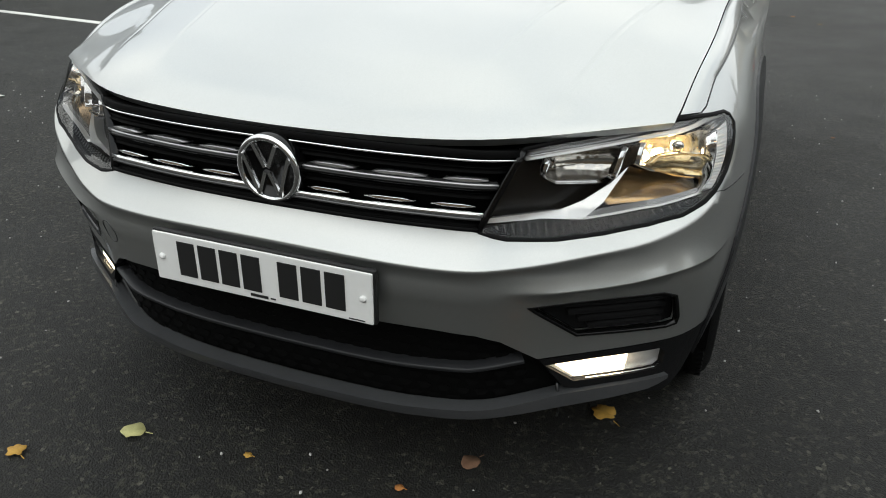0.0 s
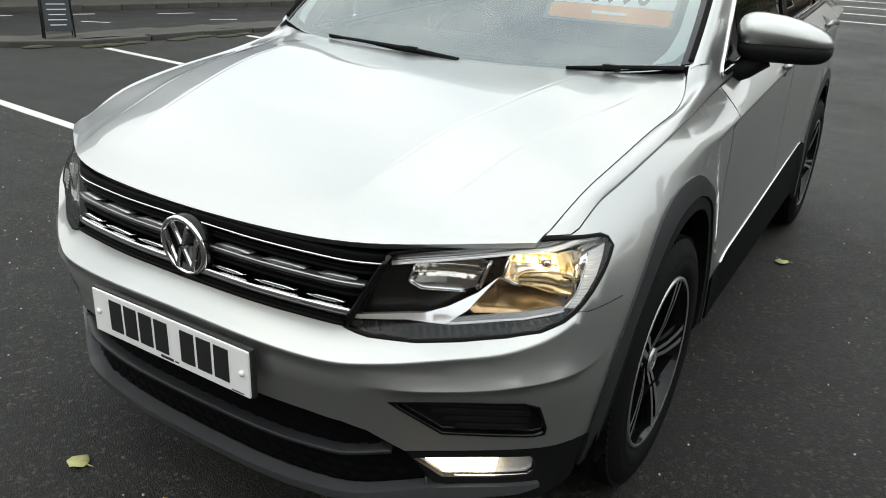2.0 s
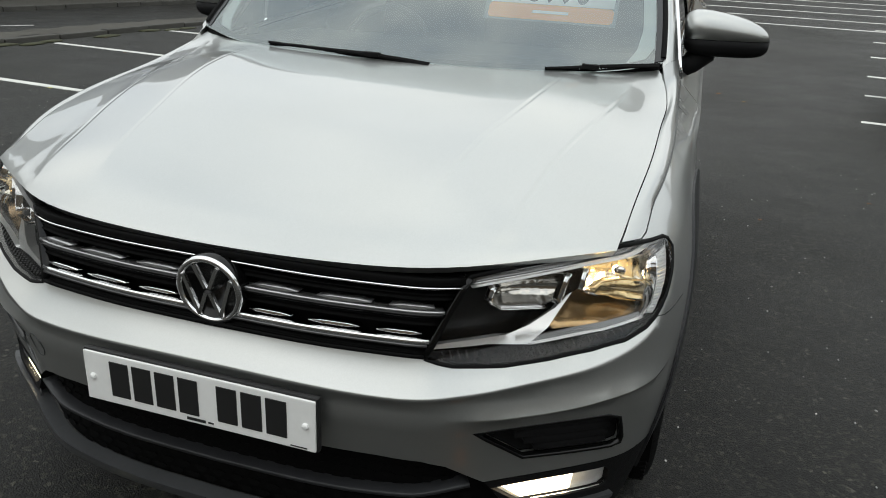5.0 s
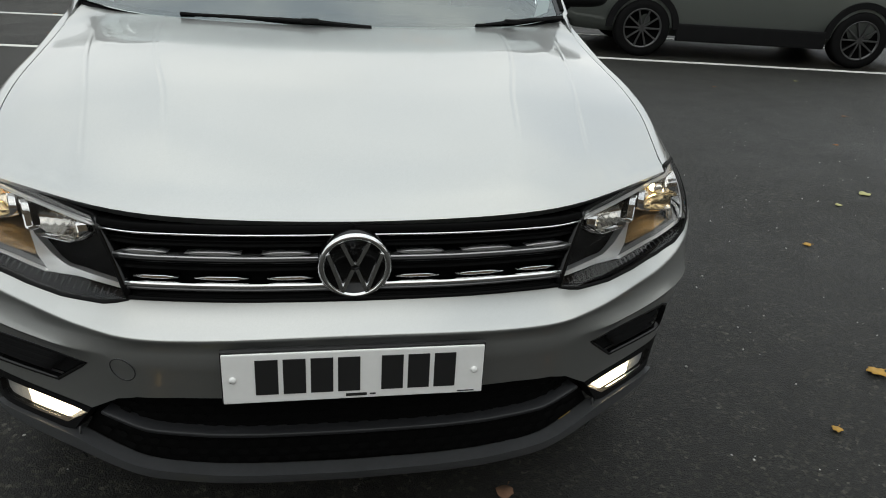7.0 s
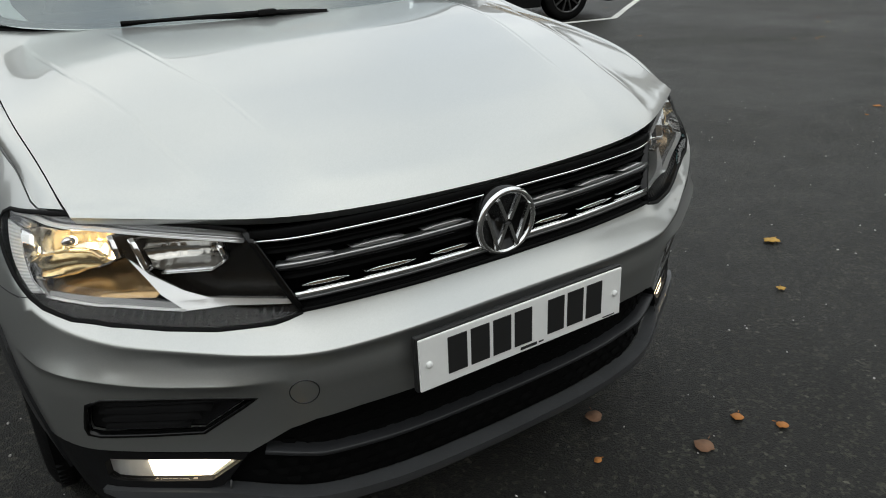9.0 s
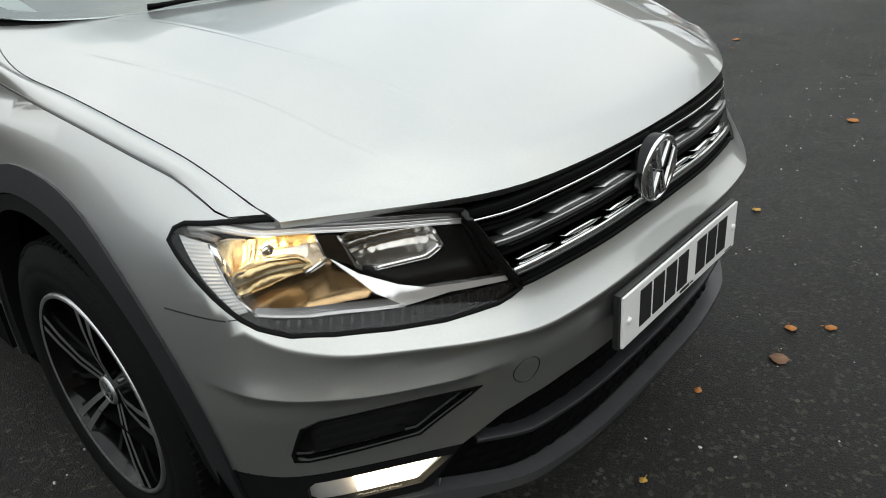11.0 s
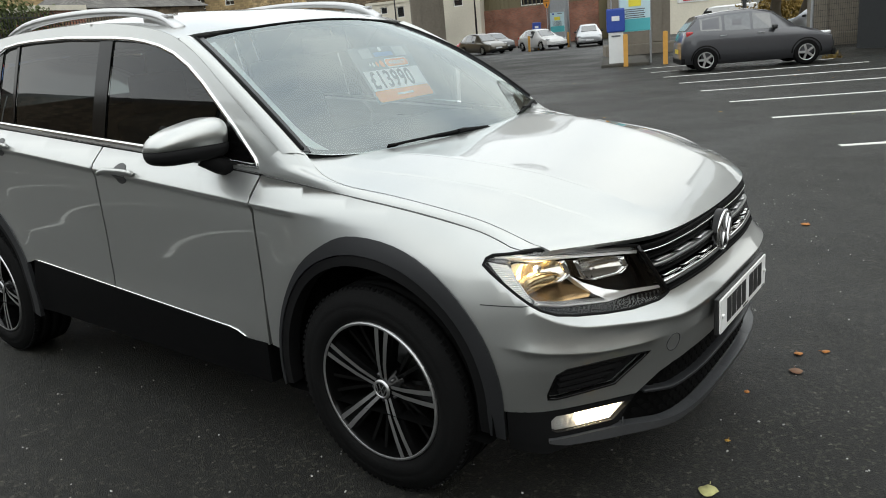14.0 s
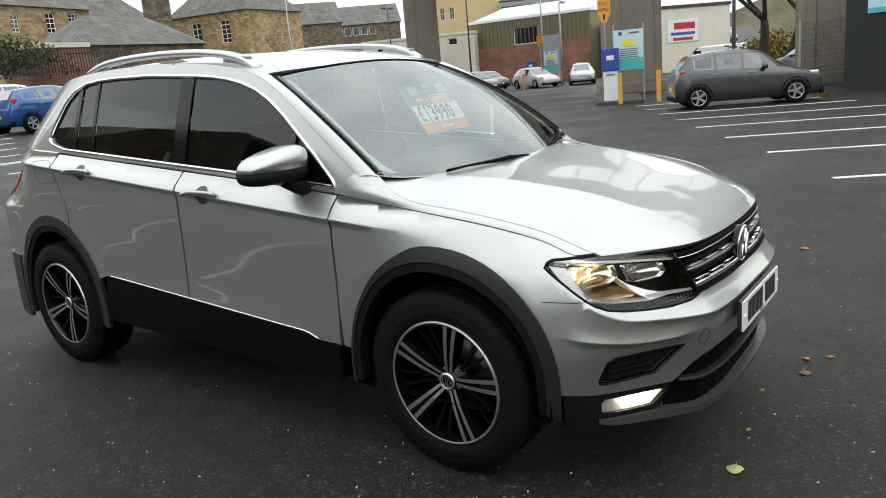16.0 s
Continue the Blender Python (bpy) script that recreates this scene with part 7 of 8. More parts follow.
# ---- parked cars ----
def parked_car(label, rows, length, width, wheelbase, front_axle, paint_mat, at, heading, wheel_r=0.31, tyre_w=0.19, lamp_z=0.7, arches=None, rim_mat=None, spokes=5, tail_z=0.85, panes=True, rim_scale=0.64):
    """A car lofted from stations along its length: (y, sill, belt, top, half width at belt, half width at top).
    Its nose is at y = 0 and looks to -y; at is the ground under its middle."""
    c = tagged(new("parked_car"), label, "car", "parked cars")
    st = [tuple(r) for r in rows]
    secs = []
    for y, zl, zb, zt, wb, wt in st:
        secs.append([(0, zl), (wb * 0.86, zl), (wb * 0.97, zl + 0.10), (wb * 1.0, zl + (zb - zl) * 0.45), (wb * 0.985, zb - 0.10), (wb * 0.955, zb), (wt * 1.0, zb + (zt - zb) * 0.86), (wt * 0.86, zt - 0.012), (wt * 0.5, zt + 0.004), (0, zt + 0.012)])
    k = len(secs[0])
    verts, faces = [], []
    for (y, *_), s in zip(st, secs):
        verts += [(x, y, z) for x, z in s]
        verts += [(-x, y, z) for x, z in s[1:-1]]
    n = k + k - 2

    def idx(i, j):
        j %= n
        return i * n + (j if j < k else k + (n - j) - 1)
    for i in range(len(st) - 1):
        for j in range(n):
            faces.append((idx(i, j), idx(i + 1, j), idx(i + 1, j + 1), idx(i, j + 1)))
    faces += [tuple(idx(0, j) for j in range(n)), tuple(idx(len(st) - 1, j) for j in reversed(range(n)))]
    body = link_mesh("body", verts, faces, paint_mat, c)
    body.data.set_sharp_from_angle(angle=radians(38))

    def pane(name, quad, mat=CARPANE, lift=0.006, parent=c):
        a = [Vector(p) for p in quad]
        nn = (a[1] - a[0]).cross(a[-1] - a[0]).normalized()
        mid = sum(a, Vector()) / len(a)
        if nn.dot(mid - Vector((0, length * 0.5, 0.6))) < 0:
            nn = -nn
        bm = bmesh.new()
        hi = [bm.verts.new(p + nn * lift) for p in a]
        lo = [bm.verts.new(p - nn * 0.01) for p in a]
        bm.faces.new(hi)
        for i in range(len(a)):
            bm.faces.new((hi[i], hi[(i + 1) % len(a)], lo[(i + 1) % len(a)], lo[i]))
        bmesh.ops.recalc_face_normals(bm, faces=bm.faces)
        return part(name, bm, mat, parent)
    if panes:
        cab = [i for i in range(len(st)) if st[i][3] - st[i][2] > 0.25]
        for i, j in zip(cab, cab[1:]):
            for sg in (1, -1):
                def pt(q, f):
                    lo, hi = secs[q][5], secs[q][6]
                    return (sg * (lo[0] + (hi[0] - lo[0]) * f), st[q][0], lo[1] + (hi[1] - lo[1]) * f)
                def mixp(p, q, f):
                    return tuple(a + (b - a) * f for a, b in zip(p, q))
                quad = [mixp(pt(i, 0.07), pt(j, 0.07), 0.05), mixp(pt(i, 0.07), pt(j, 0.07), 0.95), mixp(pt(i, 0.94), pt(j, 0.94), 0.95), mixp(pt(i, 0.94), pt(j, 0.94), 0.05)]
                pane("side_window", quad)
        i0, i1 = cab[0] - 1, cab[0]
        def row(i, f, z_up):
            return (secs[i][z_up][0] * f, st[i][0], secs[i][z_up][1])
        for a, b, nm in ((i0, i1, "windscreen"), (min(cab[-1] + 1, len(st) - 1), cab[-1], "rear_window")):
            lo0, hi0 = (secs[a][7][0] * 0.92, st[a][0], st[a][3]), (secs[b][7][0] * 0.95, st[b][0], st[b][3])
            quad = [(-lo0[0], lo0[1] * 0.94 + hi0[1] * 0.06, lo0[2] * 0.94 + hi0[2] * 0.06), (lo0[0], lo0[1] * 0.94 + hi0[1] * 0.06, lo0[2] * 0.94 + hi0[2] * 0.06), (hi0[0], lo0[1] * 0.08 + hi0[1] * 0.92, lo0[2] * 0.08 + hi0[2] * 0.92), (-hi0[0], lo0[1] * 0.08 + hi0[1] * 0.92, lo0[2] * 0.08 + hi0[2] * 0.92)]
            pane(nm, quad, lift=0.02)
    wx = width / 2 - tyre_w / 2 + 0.005
    for yy in (front_axle, front_axle + wheelbase):
        for sg in (1, -1):
            w = new("wheel")
            w.parent = c
            R = wheel_r
            v, f = lathe([(-tyre_w / 2, R * 0.62), (-tyre_w / 2, R * 0.9), (-tyre_w * 0.4, R), (tyre_w * 0.4, R), (tyre_w / 2, R * 0.93), (tyre_w / 2 + 0.004, R * 0.8), (tyre_w / 2, R * rim_scale)], 32)
            link_mesh("tyre", v, f, RUBBER, w)
            v, f = lathe([(tyre_w / 2, R * (rim_scale + 0.01)), (tyre_w / 2 + 0.004, R * (rim_scale - 0.02)), (tyre_w / 2 - 0.03, R * (rim_scale - 0.05)), (tyre_w / 2 - 0.06, 0.0)], 32)
            link_mesh("rim", v, f, WELL if spokes else (rim_mat or ALLOY), w)
            v, f = lathe([(tyre_w / 2 + 0.003, R * (rim_scale + 0.015)), (tyre_w / 2 + 0.007, R * (rim_scale - 0.015)), (tyre_w / 2 - 0.01, R * (rim_scale - 0.05))], 32)
            link_mesh("rim_edge", v, f, rim_mat or ALLOY, w)
            for q in range(spokes):
                a = 2 * math.pi * q / spokes + 0.3
                bm = box_bm((0.03, R * (0.17 if spokes < 7 else 0.06), R * (rim_scale - 0.02)), (tyre_w / 2 - 0.012, 0, R * (rim_scale - 0.02) / 2), 0.004, turn=None)
                bm.transform(Matrix.Rotation(a, 4, "X"))
                part("spoke", bm, rim_mat or ALLOY, w)
            w.matrix_basis = pose(sg * wx, yy, R) @ pose(0, 0, 0, 0, 0, 0 if sg > 0 else 180)
            # dark arch round the wheel
            bm = bmesh.new()
            n0 = 18
            ring = []
            rr = R * (1.18 if arches is None else arches)
            for q in range(n0 + 1):
                a = math.pi * q / n0
                ring.append([bm.verts.new((sg * xx, yy + ra * math.cos(a), R + ra * math.sin(a))) for xx, ra in ((width / 2 - 0.25, R * 1.1), (width / 2 + 0.012, R * 1.1), (width / 2 + 0.010, rr), (width / 2 - 0.03, rr * 1.01))])
            for p, q in zip(ring, ring[1:]):
                for j in range(3):
                    bm.faces.new((p[j], q[j], q[j + 1], p[j + 1]))
            bmesh.ops.recalc_face_normals(bm, faces=bm.faces)
            part("wheel_arch", bm, PLASTIC, c)
    red, amb = surf("tail_red", (0.40, 0.02, 0.02), 0.2, coat=0.5), SIGNWHITE
    for sg in (1, -1):
        part("tail_lamp", box_bm((0.11, 0.18, 0.24), (sg * (width / 2 - 0.125), length - 0.215, tail_z), 0.035), red, c, smooth=True)
        part("headlamp", box_bm((0.18, 0.30, 0.12), (sg * (width / 2 - 0.20), 0.27, lamp_z), 0.045), CLEARLAMP, c, smooth=True)
        part("wing_mirror", box_bm((0.17, 0.12, 0.11), (sg * (width / 2 + 0.05), st[cab[0]][0] - 0.02 if panes else 1.2, st[len(st) // 2][2] + 0.05), 0.04), BLACKPAINT, c, smooth=True)
        for q in (1, 2):
            part("door_handle", box_bm((0.03, 0.16, 0.03), (sg * (width / 2 - 0.005), front_axle + wheelbase * (0.45 if q == 1 else 0.82), st[len(st) // 2][2] - 0.06), 0.01), GALV, c)
    part("rear_plate", box_bm((0.50, 0.02, 0.11), (0, length + 0.005, 0.55)), surf("rear_plate_yellow", (0.62, 0.45, 0.03), 0.5), c)
    part("front_plate", box_bm((0.50, 0.02, 0.11), (0, -0.005, 0.45)), SIGNWHITE, c)
    part("lower_bumper", box_bm((width * 0.9, 0.10, 0.16), (0, 0.05, 0.27), 0.03), PLASTIC, c)
    part("lower_bumper", box_bm((width * 0.9, 0.10, 0.16), (0, length - 0.05, 0.30), 0.03), PLASTIC, c)
    h = radians(heading)
    c.matrix_basis = pose(at[0], at[1], ground_z(at[0], at[1]), 0, 0, heading) @ pose(0, -length / 2, 0)
    return c


# opaque panes; the grey base stands in for light reflected and passing through
CARPANE = surf("car_window_glass", (0.075, 0.08, 0.08), 0.05, coat=1.0, spec=0.9, var=0.25, scale=1.2)
CLEARLAMP = surf("clear_headlamp", (0.55, 0.56, 0.57), 0.1, metal=0.5)
HATCH = lambda L, H, W: [(0.0, 0.30, 0.50, 0.56, W * 0.72, W * 0.60), (0.10 * L / 3.8, 0.20, 0.66, 0.72, W * 0.90, W * 0.72), (0.45 * L / 3.8, 0.18, 0.80, 0.86, W, W * 0.78), (0.95 * L / 3.8, 0.18, 0.90, 0.99, W, W * 0.76),
                         (1.55 * L / 3.8, 0.18, 0.93, H * 0.94, W, W * 0.66), (2.05 * L / 3.8, 0.18, 0.95, H, W, W * 0.68), (2.75 * L / 3.8, 0.18, 0.98, H * 0.985, W, W * 0.68), (3.35 * L / 3.8, 0.20, 1.02, H * 0.94, W * 0.98, W * 0.66),
                         (3.68 * L / 3.8, 0.22, 0.98, 1.04, W * 0.94, W * 0.78), (L, 0.30, 0.66, 0.74, W * 0.84, W * 0.76)]
ESTATE = lambda L, H, W: [(0.0, 0.30, 0.48, 0.54, W * 0.72, W * 0.60), (0.12, 0.20, 0.62, 0.68, W * 0.92, W * 0.72), (0.6, 0.18, 0.76, 0.82, W, W * 0.80), (1.25, 0.18, 0.86, 0.93, W, W * 0.78), (2.0, 0.18, 0.90, H * 0.95, W, W * 0.66),
                          (2.5, 0.18, 0.92, H, W, W * 0.68), (3.3, 0.18, 0.94, H * 0.99, W, W * 0.68), (L - 0.65, 0.2, 0.97, H * 0.95, W * 0.98, W * 0.64), (L - 0.15, 0.22, 0.92, 1.0, W * 0.94, W * 0.78), (L, 0.3, 0.64, 0.72, W * 0.86, W * 0.78)]
VAN = lambda L, H, W: [(0.0, 0.32, 0.60, 0.68, W * 0.85, W * 0.75), (0.15, 0.22, 0.86, 0.92, W * 0.96, W * 0.85), (0.9, 0.2, 1.06, 1.18, W, W * 0.86), (1.7, 0.2, 1.10, H * 0.97, W, W * 0.82), (2.3, 0.2, 1.12, H, W, W * 0.86)]
GREYCAR = paint("graphite_paint", (0.062, 0.063, 0.070), 0.5, 0.35)
BLUECAR = paint("blue_paint", (0.006, 0.07, 0.24), 0.4, 0.3)
WHITECAR = paint("white_paint", (0.62, 0.62, 0.61), 0.0, 0.35)
SILVERCAR = paint("pale_silver_paint", (0.42, 0.43, 0.45), 0.6, 0.35)
GREENGREY = paint("grey_green_paint", (0.10, 0.11, 0.10), 0.4, 0.4)
REDCAR = paint("red_paint", (0.40, 0.015, 0.02), 0.2, 0.3)
BROWNCAR = paint("brown_paint", (0.10, 0.085, 0.06), 0.4, 0.35)
DARKCAR = paint("black_car_paint", (0.03, 0.03, 0.032), 0.4, 0.3)

parked_car("dark grey small hatchback with five-spoke alloy wheels", HATCH(3.78, 1.50, 0.845), 3.78, 1.69, 2.46, 0.72, GREYCAR, (19.05, 5.05), 28.0, 0.31, lamp_z=0.74, tail_z=0.93)
mini = parked_car("grey-green crossover with black wheels and arches", [(0.0, 0.34, 0.55, 0.62, 0.70, 0.60), (0.12, 0.24, 0.78, 0.84, 0.84, 0.70), (0.6, 0.24, 0.92, 0.98, 0.90, 0.74), (1.2, 0.24, 0.98, 1.06, 0.90, 0.72), (1.65, 0.24, 1.0, 1.50, 0.90, 0.66),
                  (2.2, 0.24, 1.02, 1.56, 0.90, 0.68), (3.0, 0.24, 1.05, 1.55, 0.90, 0.68), (3.8, 0.26, 1.08, 1.50, 0.88, 0.66), (4.15, 0.28, 1.02, 1.08, 0.86, 0.74), (4.3, 0.36, 0.80, 0.88, 0.80, 0.72)],
                  4.30, 1.82, 2.56, 0.80, GREENGREY, (5.18, 8.02), 78.5, 0.325, 0.21, 0.82, 1.32, DARKMETAL, 10, tail_z=0.62, rim_scale=0.68)
for sg in (1, -1):
    part("sill_cladding", box_bm((0.06, 1.75, 0.20), (sg * 0.90, 0.80 + 1.28, 0.30), 0.02), PLASTIC, mini)
    part("bumper_reflector", box_bm((0.04, 0.22, 0.05), (sg * 0.87, 4.16, 0.60), 0.01), surf("reflector_red", (0.5, 0.01, 0.01), 0.2), mini)
parked_car("bright blue hatchback with silver alloy wheels", HATCH(3.95, 1.47, 0.85), 3.95, 1.70, 2.49, 0.82, BLUECAR, (10.4, 25.5), 100.0, 0.30, tail_z=0.98)
parked_car("white estate car parked beside a blue one", ESTATE(4.5, 1.50, 0.88), 4.5, 1.76, 2.65, 0.9, WHITECAR, (10.6, 30.6), -68.0, 0.31, tail_z=0.95)
parked_car("white hatchback in the far bays", ESTATE(4.3, 1.46, 0.87), 4.3, 1.75, 2.6, 0.9, WHITECAR, (46.5, 26.6), -30.0, 0.31)
parked_car("silver hatchback in the far bays", HATCH(4.2, 1.48, 0.87), 4.2, 1.75, 2.6, 0.85, SILVERCAR, (47.8, 23.6), -62.0, 0.31)
parked_car("brown estate car in the far bays", ESTATE(4.4, 1.5, 0.88), 4.4, 1.76, 2.65, 0.9, BROWNCAR, (45.5, 31.0), -25.0, 0.31)
parked_car("dark hatchback in the far bays", HATCH(4.0, 1.47, 0.85), 4.0, 1.7, 2.5, 0.85, DARKCAR, (49.5, 32.5), -30.0, 0.31)
parked_car("red hatchback beside the brick workshop", HATCH(4.0, 1.47, 0.85), 4.0, 1.7, 2.5, 0.85, REDCAR, (59.0, 40.5), -110.0, 0.31)
parked_car("silver car behind the railings", ESTATE(4.4, 1.5, 0.88), 4.4, 1.76, 2.65, 0.9, SILVERCAR, (38.8, 7.0), 148.0, 0.31)
parked_car("silver estate car on the hill road", ESTATE(4.5, 1.50, 0.88), 4.5, 1.76, 2.65, 0.9, SILVERCAR, (-3.75, 46.0), -13.0, 0.32)
parked_car("dark hatchback on the hill road, seen from behind with red lamps", HATCH(4.0, 1.5, 0.85), 4.0, 1.7, 2.5, 0.85, DARKCAR, (-2.3, 58.2), 176.0, 0.31)
van = parked_car("white panel van on the far road", VAN(5.0, 1.95, 0.95) + [(4.85, 0.22, 1.12, 1.94, 0.95, 0.84), (5.0, 0.3, 1.0, 1.88, 0.93, 0.82)], 5.0, 1.92, 3.0, 0.9, WHITECAR, (58.5, 17.5), 155.0, 0.33, tail_z=1.2, panes=False)
for sg in (1, -1):
    part("cab_window", box_bm((0.03, 0.75, 0.42), (sg * 0.885, 1.75, 1.42), 0.03), DARKPANE, van)
part("windscreen", box_bm((1.5, 0.03, 0.85), (0, 1.22, 1.52), 0.03, turn=Matrix.Rotation(radians(-45), 4, "X")), DARKPANE, van)
parked_car("dark hatchback in the workshop, seen from behind", HATCH(4.05, 1.5, 0.86), 4.05, 1.72, 2.5, 0.85, DARKCAR, (-18.9, GB + 11.1), 248.0, 0.31, tail_z=0.92)

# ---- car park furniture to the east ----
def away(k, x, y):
    """A ground place k times as far from the camera's last viewpoint."""
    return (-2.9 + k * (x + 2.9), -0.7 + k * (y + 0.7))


def column(label, x, y, w, d, h, mat, heading=0.0):
    c = tagged(new("flyover_column"), label, "column", "flyover columns")
    part("shaft", box_bm((w, d, h), (0, 0, h / 2), 0.12), mat, c)
    part("plinth", box_bm((w + 0.5, d + 0.5, 0.5), (0, 0, 0.2), 0.06), mat, c)
    part("head", box_bm((w + 1.6, d + 1.2, 0.9), (0, 0, h + 0.4), 0.1), mat, c)
    for s in (-0.28, 0.28):
        part("shaft_rib", box_bm((w * 0.16, 0.08, h - 1.0), (w * s, -d / 2 - 0.02, h / 2), 0.02), mat, c)
    c.matrix_basis = pose(x, y, ground_z(x, y), 0, 0, heading)
    return c


column("weathered concrete flyover column", 31.6, 13.3, 2.6, 1.8, 8.5, CONCRETE, -62)
column("weathered concrete flyover column beside dark fencing", 29.6, 4.8, 1.9, 1.9, 8.5, CONCRETE, -75)
column("tall brown concrete flyover column", 42.0, 33.2, 2.3, 2.0, 8.5, CONCRETE, -50)
# these two columns carry the flyover's shade in their colour
column("brown flyover column beside the bays, darkened as if shaded", 1.15, 35.6, 2.2, 2.2, 9.5, DARKCONC, 10)
column("brown flyover column at the road's end, darkened as if shaded", -6.4, 29.6, 2.2, 2.2, 9.5, DARKCONC, 10)
# the flyover's deck on the columns, with a parapet and a railing along its near edge
flyover = tagged(new("flyover"), "concrete flyover deck with a steel railing on columns", "flyover")
part("deck", box_bm((9.0, 66.0, 0.9), (2.6, 0, 0.45), 0.08), CONCRETE, flyover)
part("girder", box_bm((0.7, 66.0, 0.7), (-0.6, 0, -0.3), 0.05), CONCRETE, flyover)
part("girder", box_bm((0.7, 66.0, 0.7), (5.4, 0, -0.3), 0.05), CONCRETE, flyover)
part("parapet", box_bm((0.3, 66.0, 0.55), (-1.80, 0, 1.1), 0.04), CONCRETE, flyover)
part("handrail", box_bm((0.07, 66.0, 0.06), (-1.80, 0, 2.25), 0.01), GALV, flyover)
bars = bmesh.new()
for k in range(440):
    if k % 20:
        bmesh.ops.create_cube(bars, size=1.0, matrix=Matrix.Translation((-1.80, -33 + 0.15 * k, 1.8)) @ Matrix.Diagonal((0.03, 0.05, 0.9, 1)))
part("railing_bars", bars, GALV, flyover)["kind"] = "stuff"
for k in range(23):
    part("railing_post", box_bm((0.09, 0.12, 1.0), (-1.80, -33 + 3.0 * k, 1.82)), GALV, flyover)
flyover.matrix_basis = pose(34.0, 15.2, 9.2, 0, 0, -23.5)

machine = tagged(new("ticket_machine"), "white ticket machine with a blue hood", "ticket machine")
part("cabinet", box_bm((0.50, 0.42, 1.15), (0, 0, 0.575), 0.03), SIGNWHITE, machine)
part("hood", box_bm((0.62, 0.52, 0.78), (0, 0, 1.54), 0.06), SIGNBLUE, machine)
part("screen", box_bm((0.26, 0.02, 0.16), (0, -0.265, 1.6), 0.01), SIGNWHITE, machine)
part("label_bar", box_bm((0.3, 0.02, 0.05), (0, -0.22, 1.02)), LETTERGREY, machine)
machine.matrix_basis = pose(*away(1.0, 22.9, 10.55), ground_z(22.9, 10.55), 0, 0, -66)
sb = tagged(new("parking_sign"), "pale blue parking tariff board on two posts", "sign")
for x in (-0.52, 0.52):
    part("sign_post", tube_bm([(x, 0.03, 0), (x, 0.03, 2.75)], 0.035, 8), GALV, sb)
bd = part("board", box_bm((1.04, 0.03, 1.42), (0, 0, 1.82), 0.008), SIGNPALE, sb)
part("teal_band", box_bm((1.02, 0.01, 0.42), (0, -0.02, 1.33)), SIGNTEAL, bd)
part("yellow_notice", box_bm((0.42, 0.012, 0.24), (0.0, -0.022, 2.08)), SIGNYELLOW, bd)
for k in range(5):
    part("writing_bar", box_bm((0.7 - 0.08 * (k % 2), 0.01, 0.03), (0, -0.02, 1.86 - 0.07 * k)), LETTERGREY, bd)
part("crest_bar", box_bm((0.34, 0.01, 0.05), (0.2, -0.02, 2.42)), LETTERGREY, bd)
part("crest", box_bm((0.12, 0.01, 0.12), (-0.28, -0.02, 2.41), 0.003), SIGNBLUE, bd)
sb.matrix_basis = pose(23.75, 10.2, ground_z(23.75, 10.2), 0, 0, -66)
pay = tagged(new("pay_sign"), "orange arrow-shaped pay here sign on a post", "sign")
part("sign_post", tube_bm([(0, 0.02, 0), (0, 0.02, 3.5)], 0.03, 8), GALV, pay)
bm = bmesh.new()
hi = [bm.verts.new(p) for p in ((-0.24, -0.03, 3.75), (0.24, -0.03, 3.75), (0.24, -0.03, 3.25), (0.09, -0.03, 2.92), (-0.09, -0.03, 2.92), (-0.24, -0.03, 3.25))]
lo = [bm.verts.new(v.co + Vector((0, 0.03, 0))) for v in hi]
bm.faces.new(hi), bm.faces.new(lo[::-1])
for i in range(6):
    bm.faces.new((hi[i], hi[(i + 1) % 6], lo[(i + 1) % 6], lo[i]))
bmesh.ops.recalc_face_normals(bm, faces=bm.faces)
pp = part("arrow_plate", bm, SIGNORANGE, pay)
words("pay_words", "PAY", 0.19, Matrix.Translation((-0.19, -0.036, 3.54)) @ Matrix.Rotation(radians(90), 4, "X"), BLACKPAINT, pp, 0.003)
words("pay_words", "HERE", 0.17, Matrix.Translation((-0.22, -0.036, 3.33)) @ Matrix.Rotation(radians(90), 4, "X"), BLACKPAINT, pp, 0.003)
part("arrow_mark", box_bm((0.07, 0.01, 0.2), (0, -0.034, 3.13)), BLACKPAINT, pp)
pay.matrix_basis = pose(24.9, 11.6, ground_z(24.9, 11.6), 0, 0, -66)
copy_thing(machine, pose(47.6, 27.6, ground_z(47.6, 27.6), 0, 0, -60))
copy_thing(sb, pose(49.5, 26.9, ground_z(49.5, 26.9), 0, 0, -60))
copy_thing(pay, pose(50.0, 28.0, ground_z(50.0, 28.0), 0, 0, -60))
bollard = tagged(new("bollard"), "yellow painted timber bollard", "bollard", "yellow bollards")
part("post", box_bm((0.15, 0.15, 1.05), (0, 0, 0.52), 0.02), YELLOW, bollard)
part("cap", box_bm((0.13, 0.13, 0.02), (0, 0, 1.05), 0.008), YELLOW, bollard)
bollard.matrix_basis = pose(22.3, 9.95, ground_z(22.3, 9.95), 0, 0, 24)
for x, y in ((22.5, 8.65), (46.5, 26.9), (48.6, 25.6), (44.5, 26.5)):
    copy_thing(bollard, pose(x, y, ground_z(x, y), 0, 0, 24))
island = tagged(part("kerb_3", box_bm((5.0, 1.6, 0.16), (0, 0, 0.04), 0.04), PAVE), "raised island under the ticket machine", "kerb", kind="structure")
island.matrix_basis = pose(24.6, 11.0, ground_z(24.6, 11.0), 0, 0, 24)
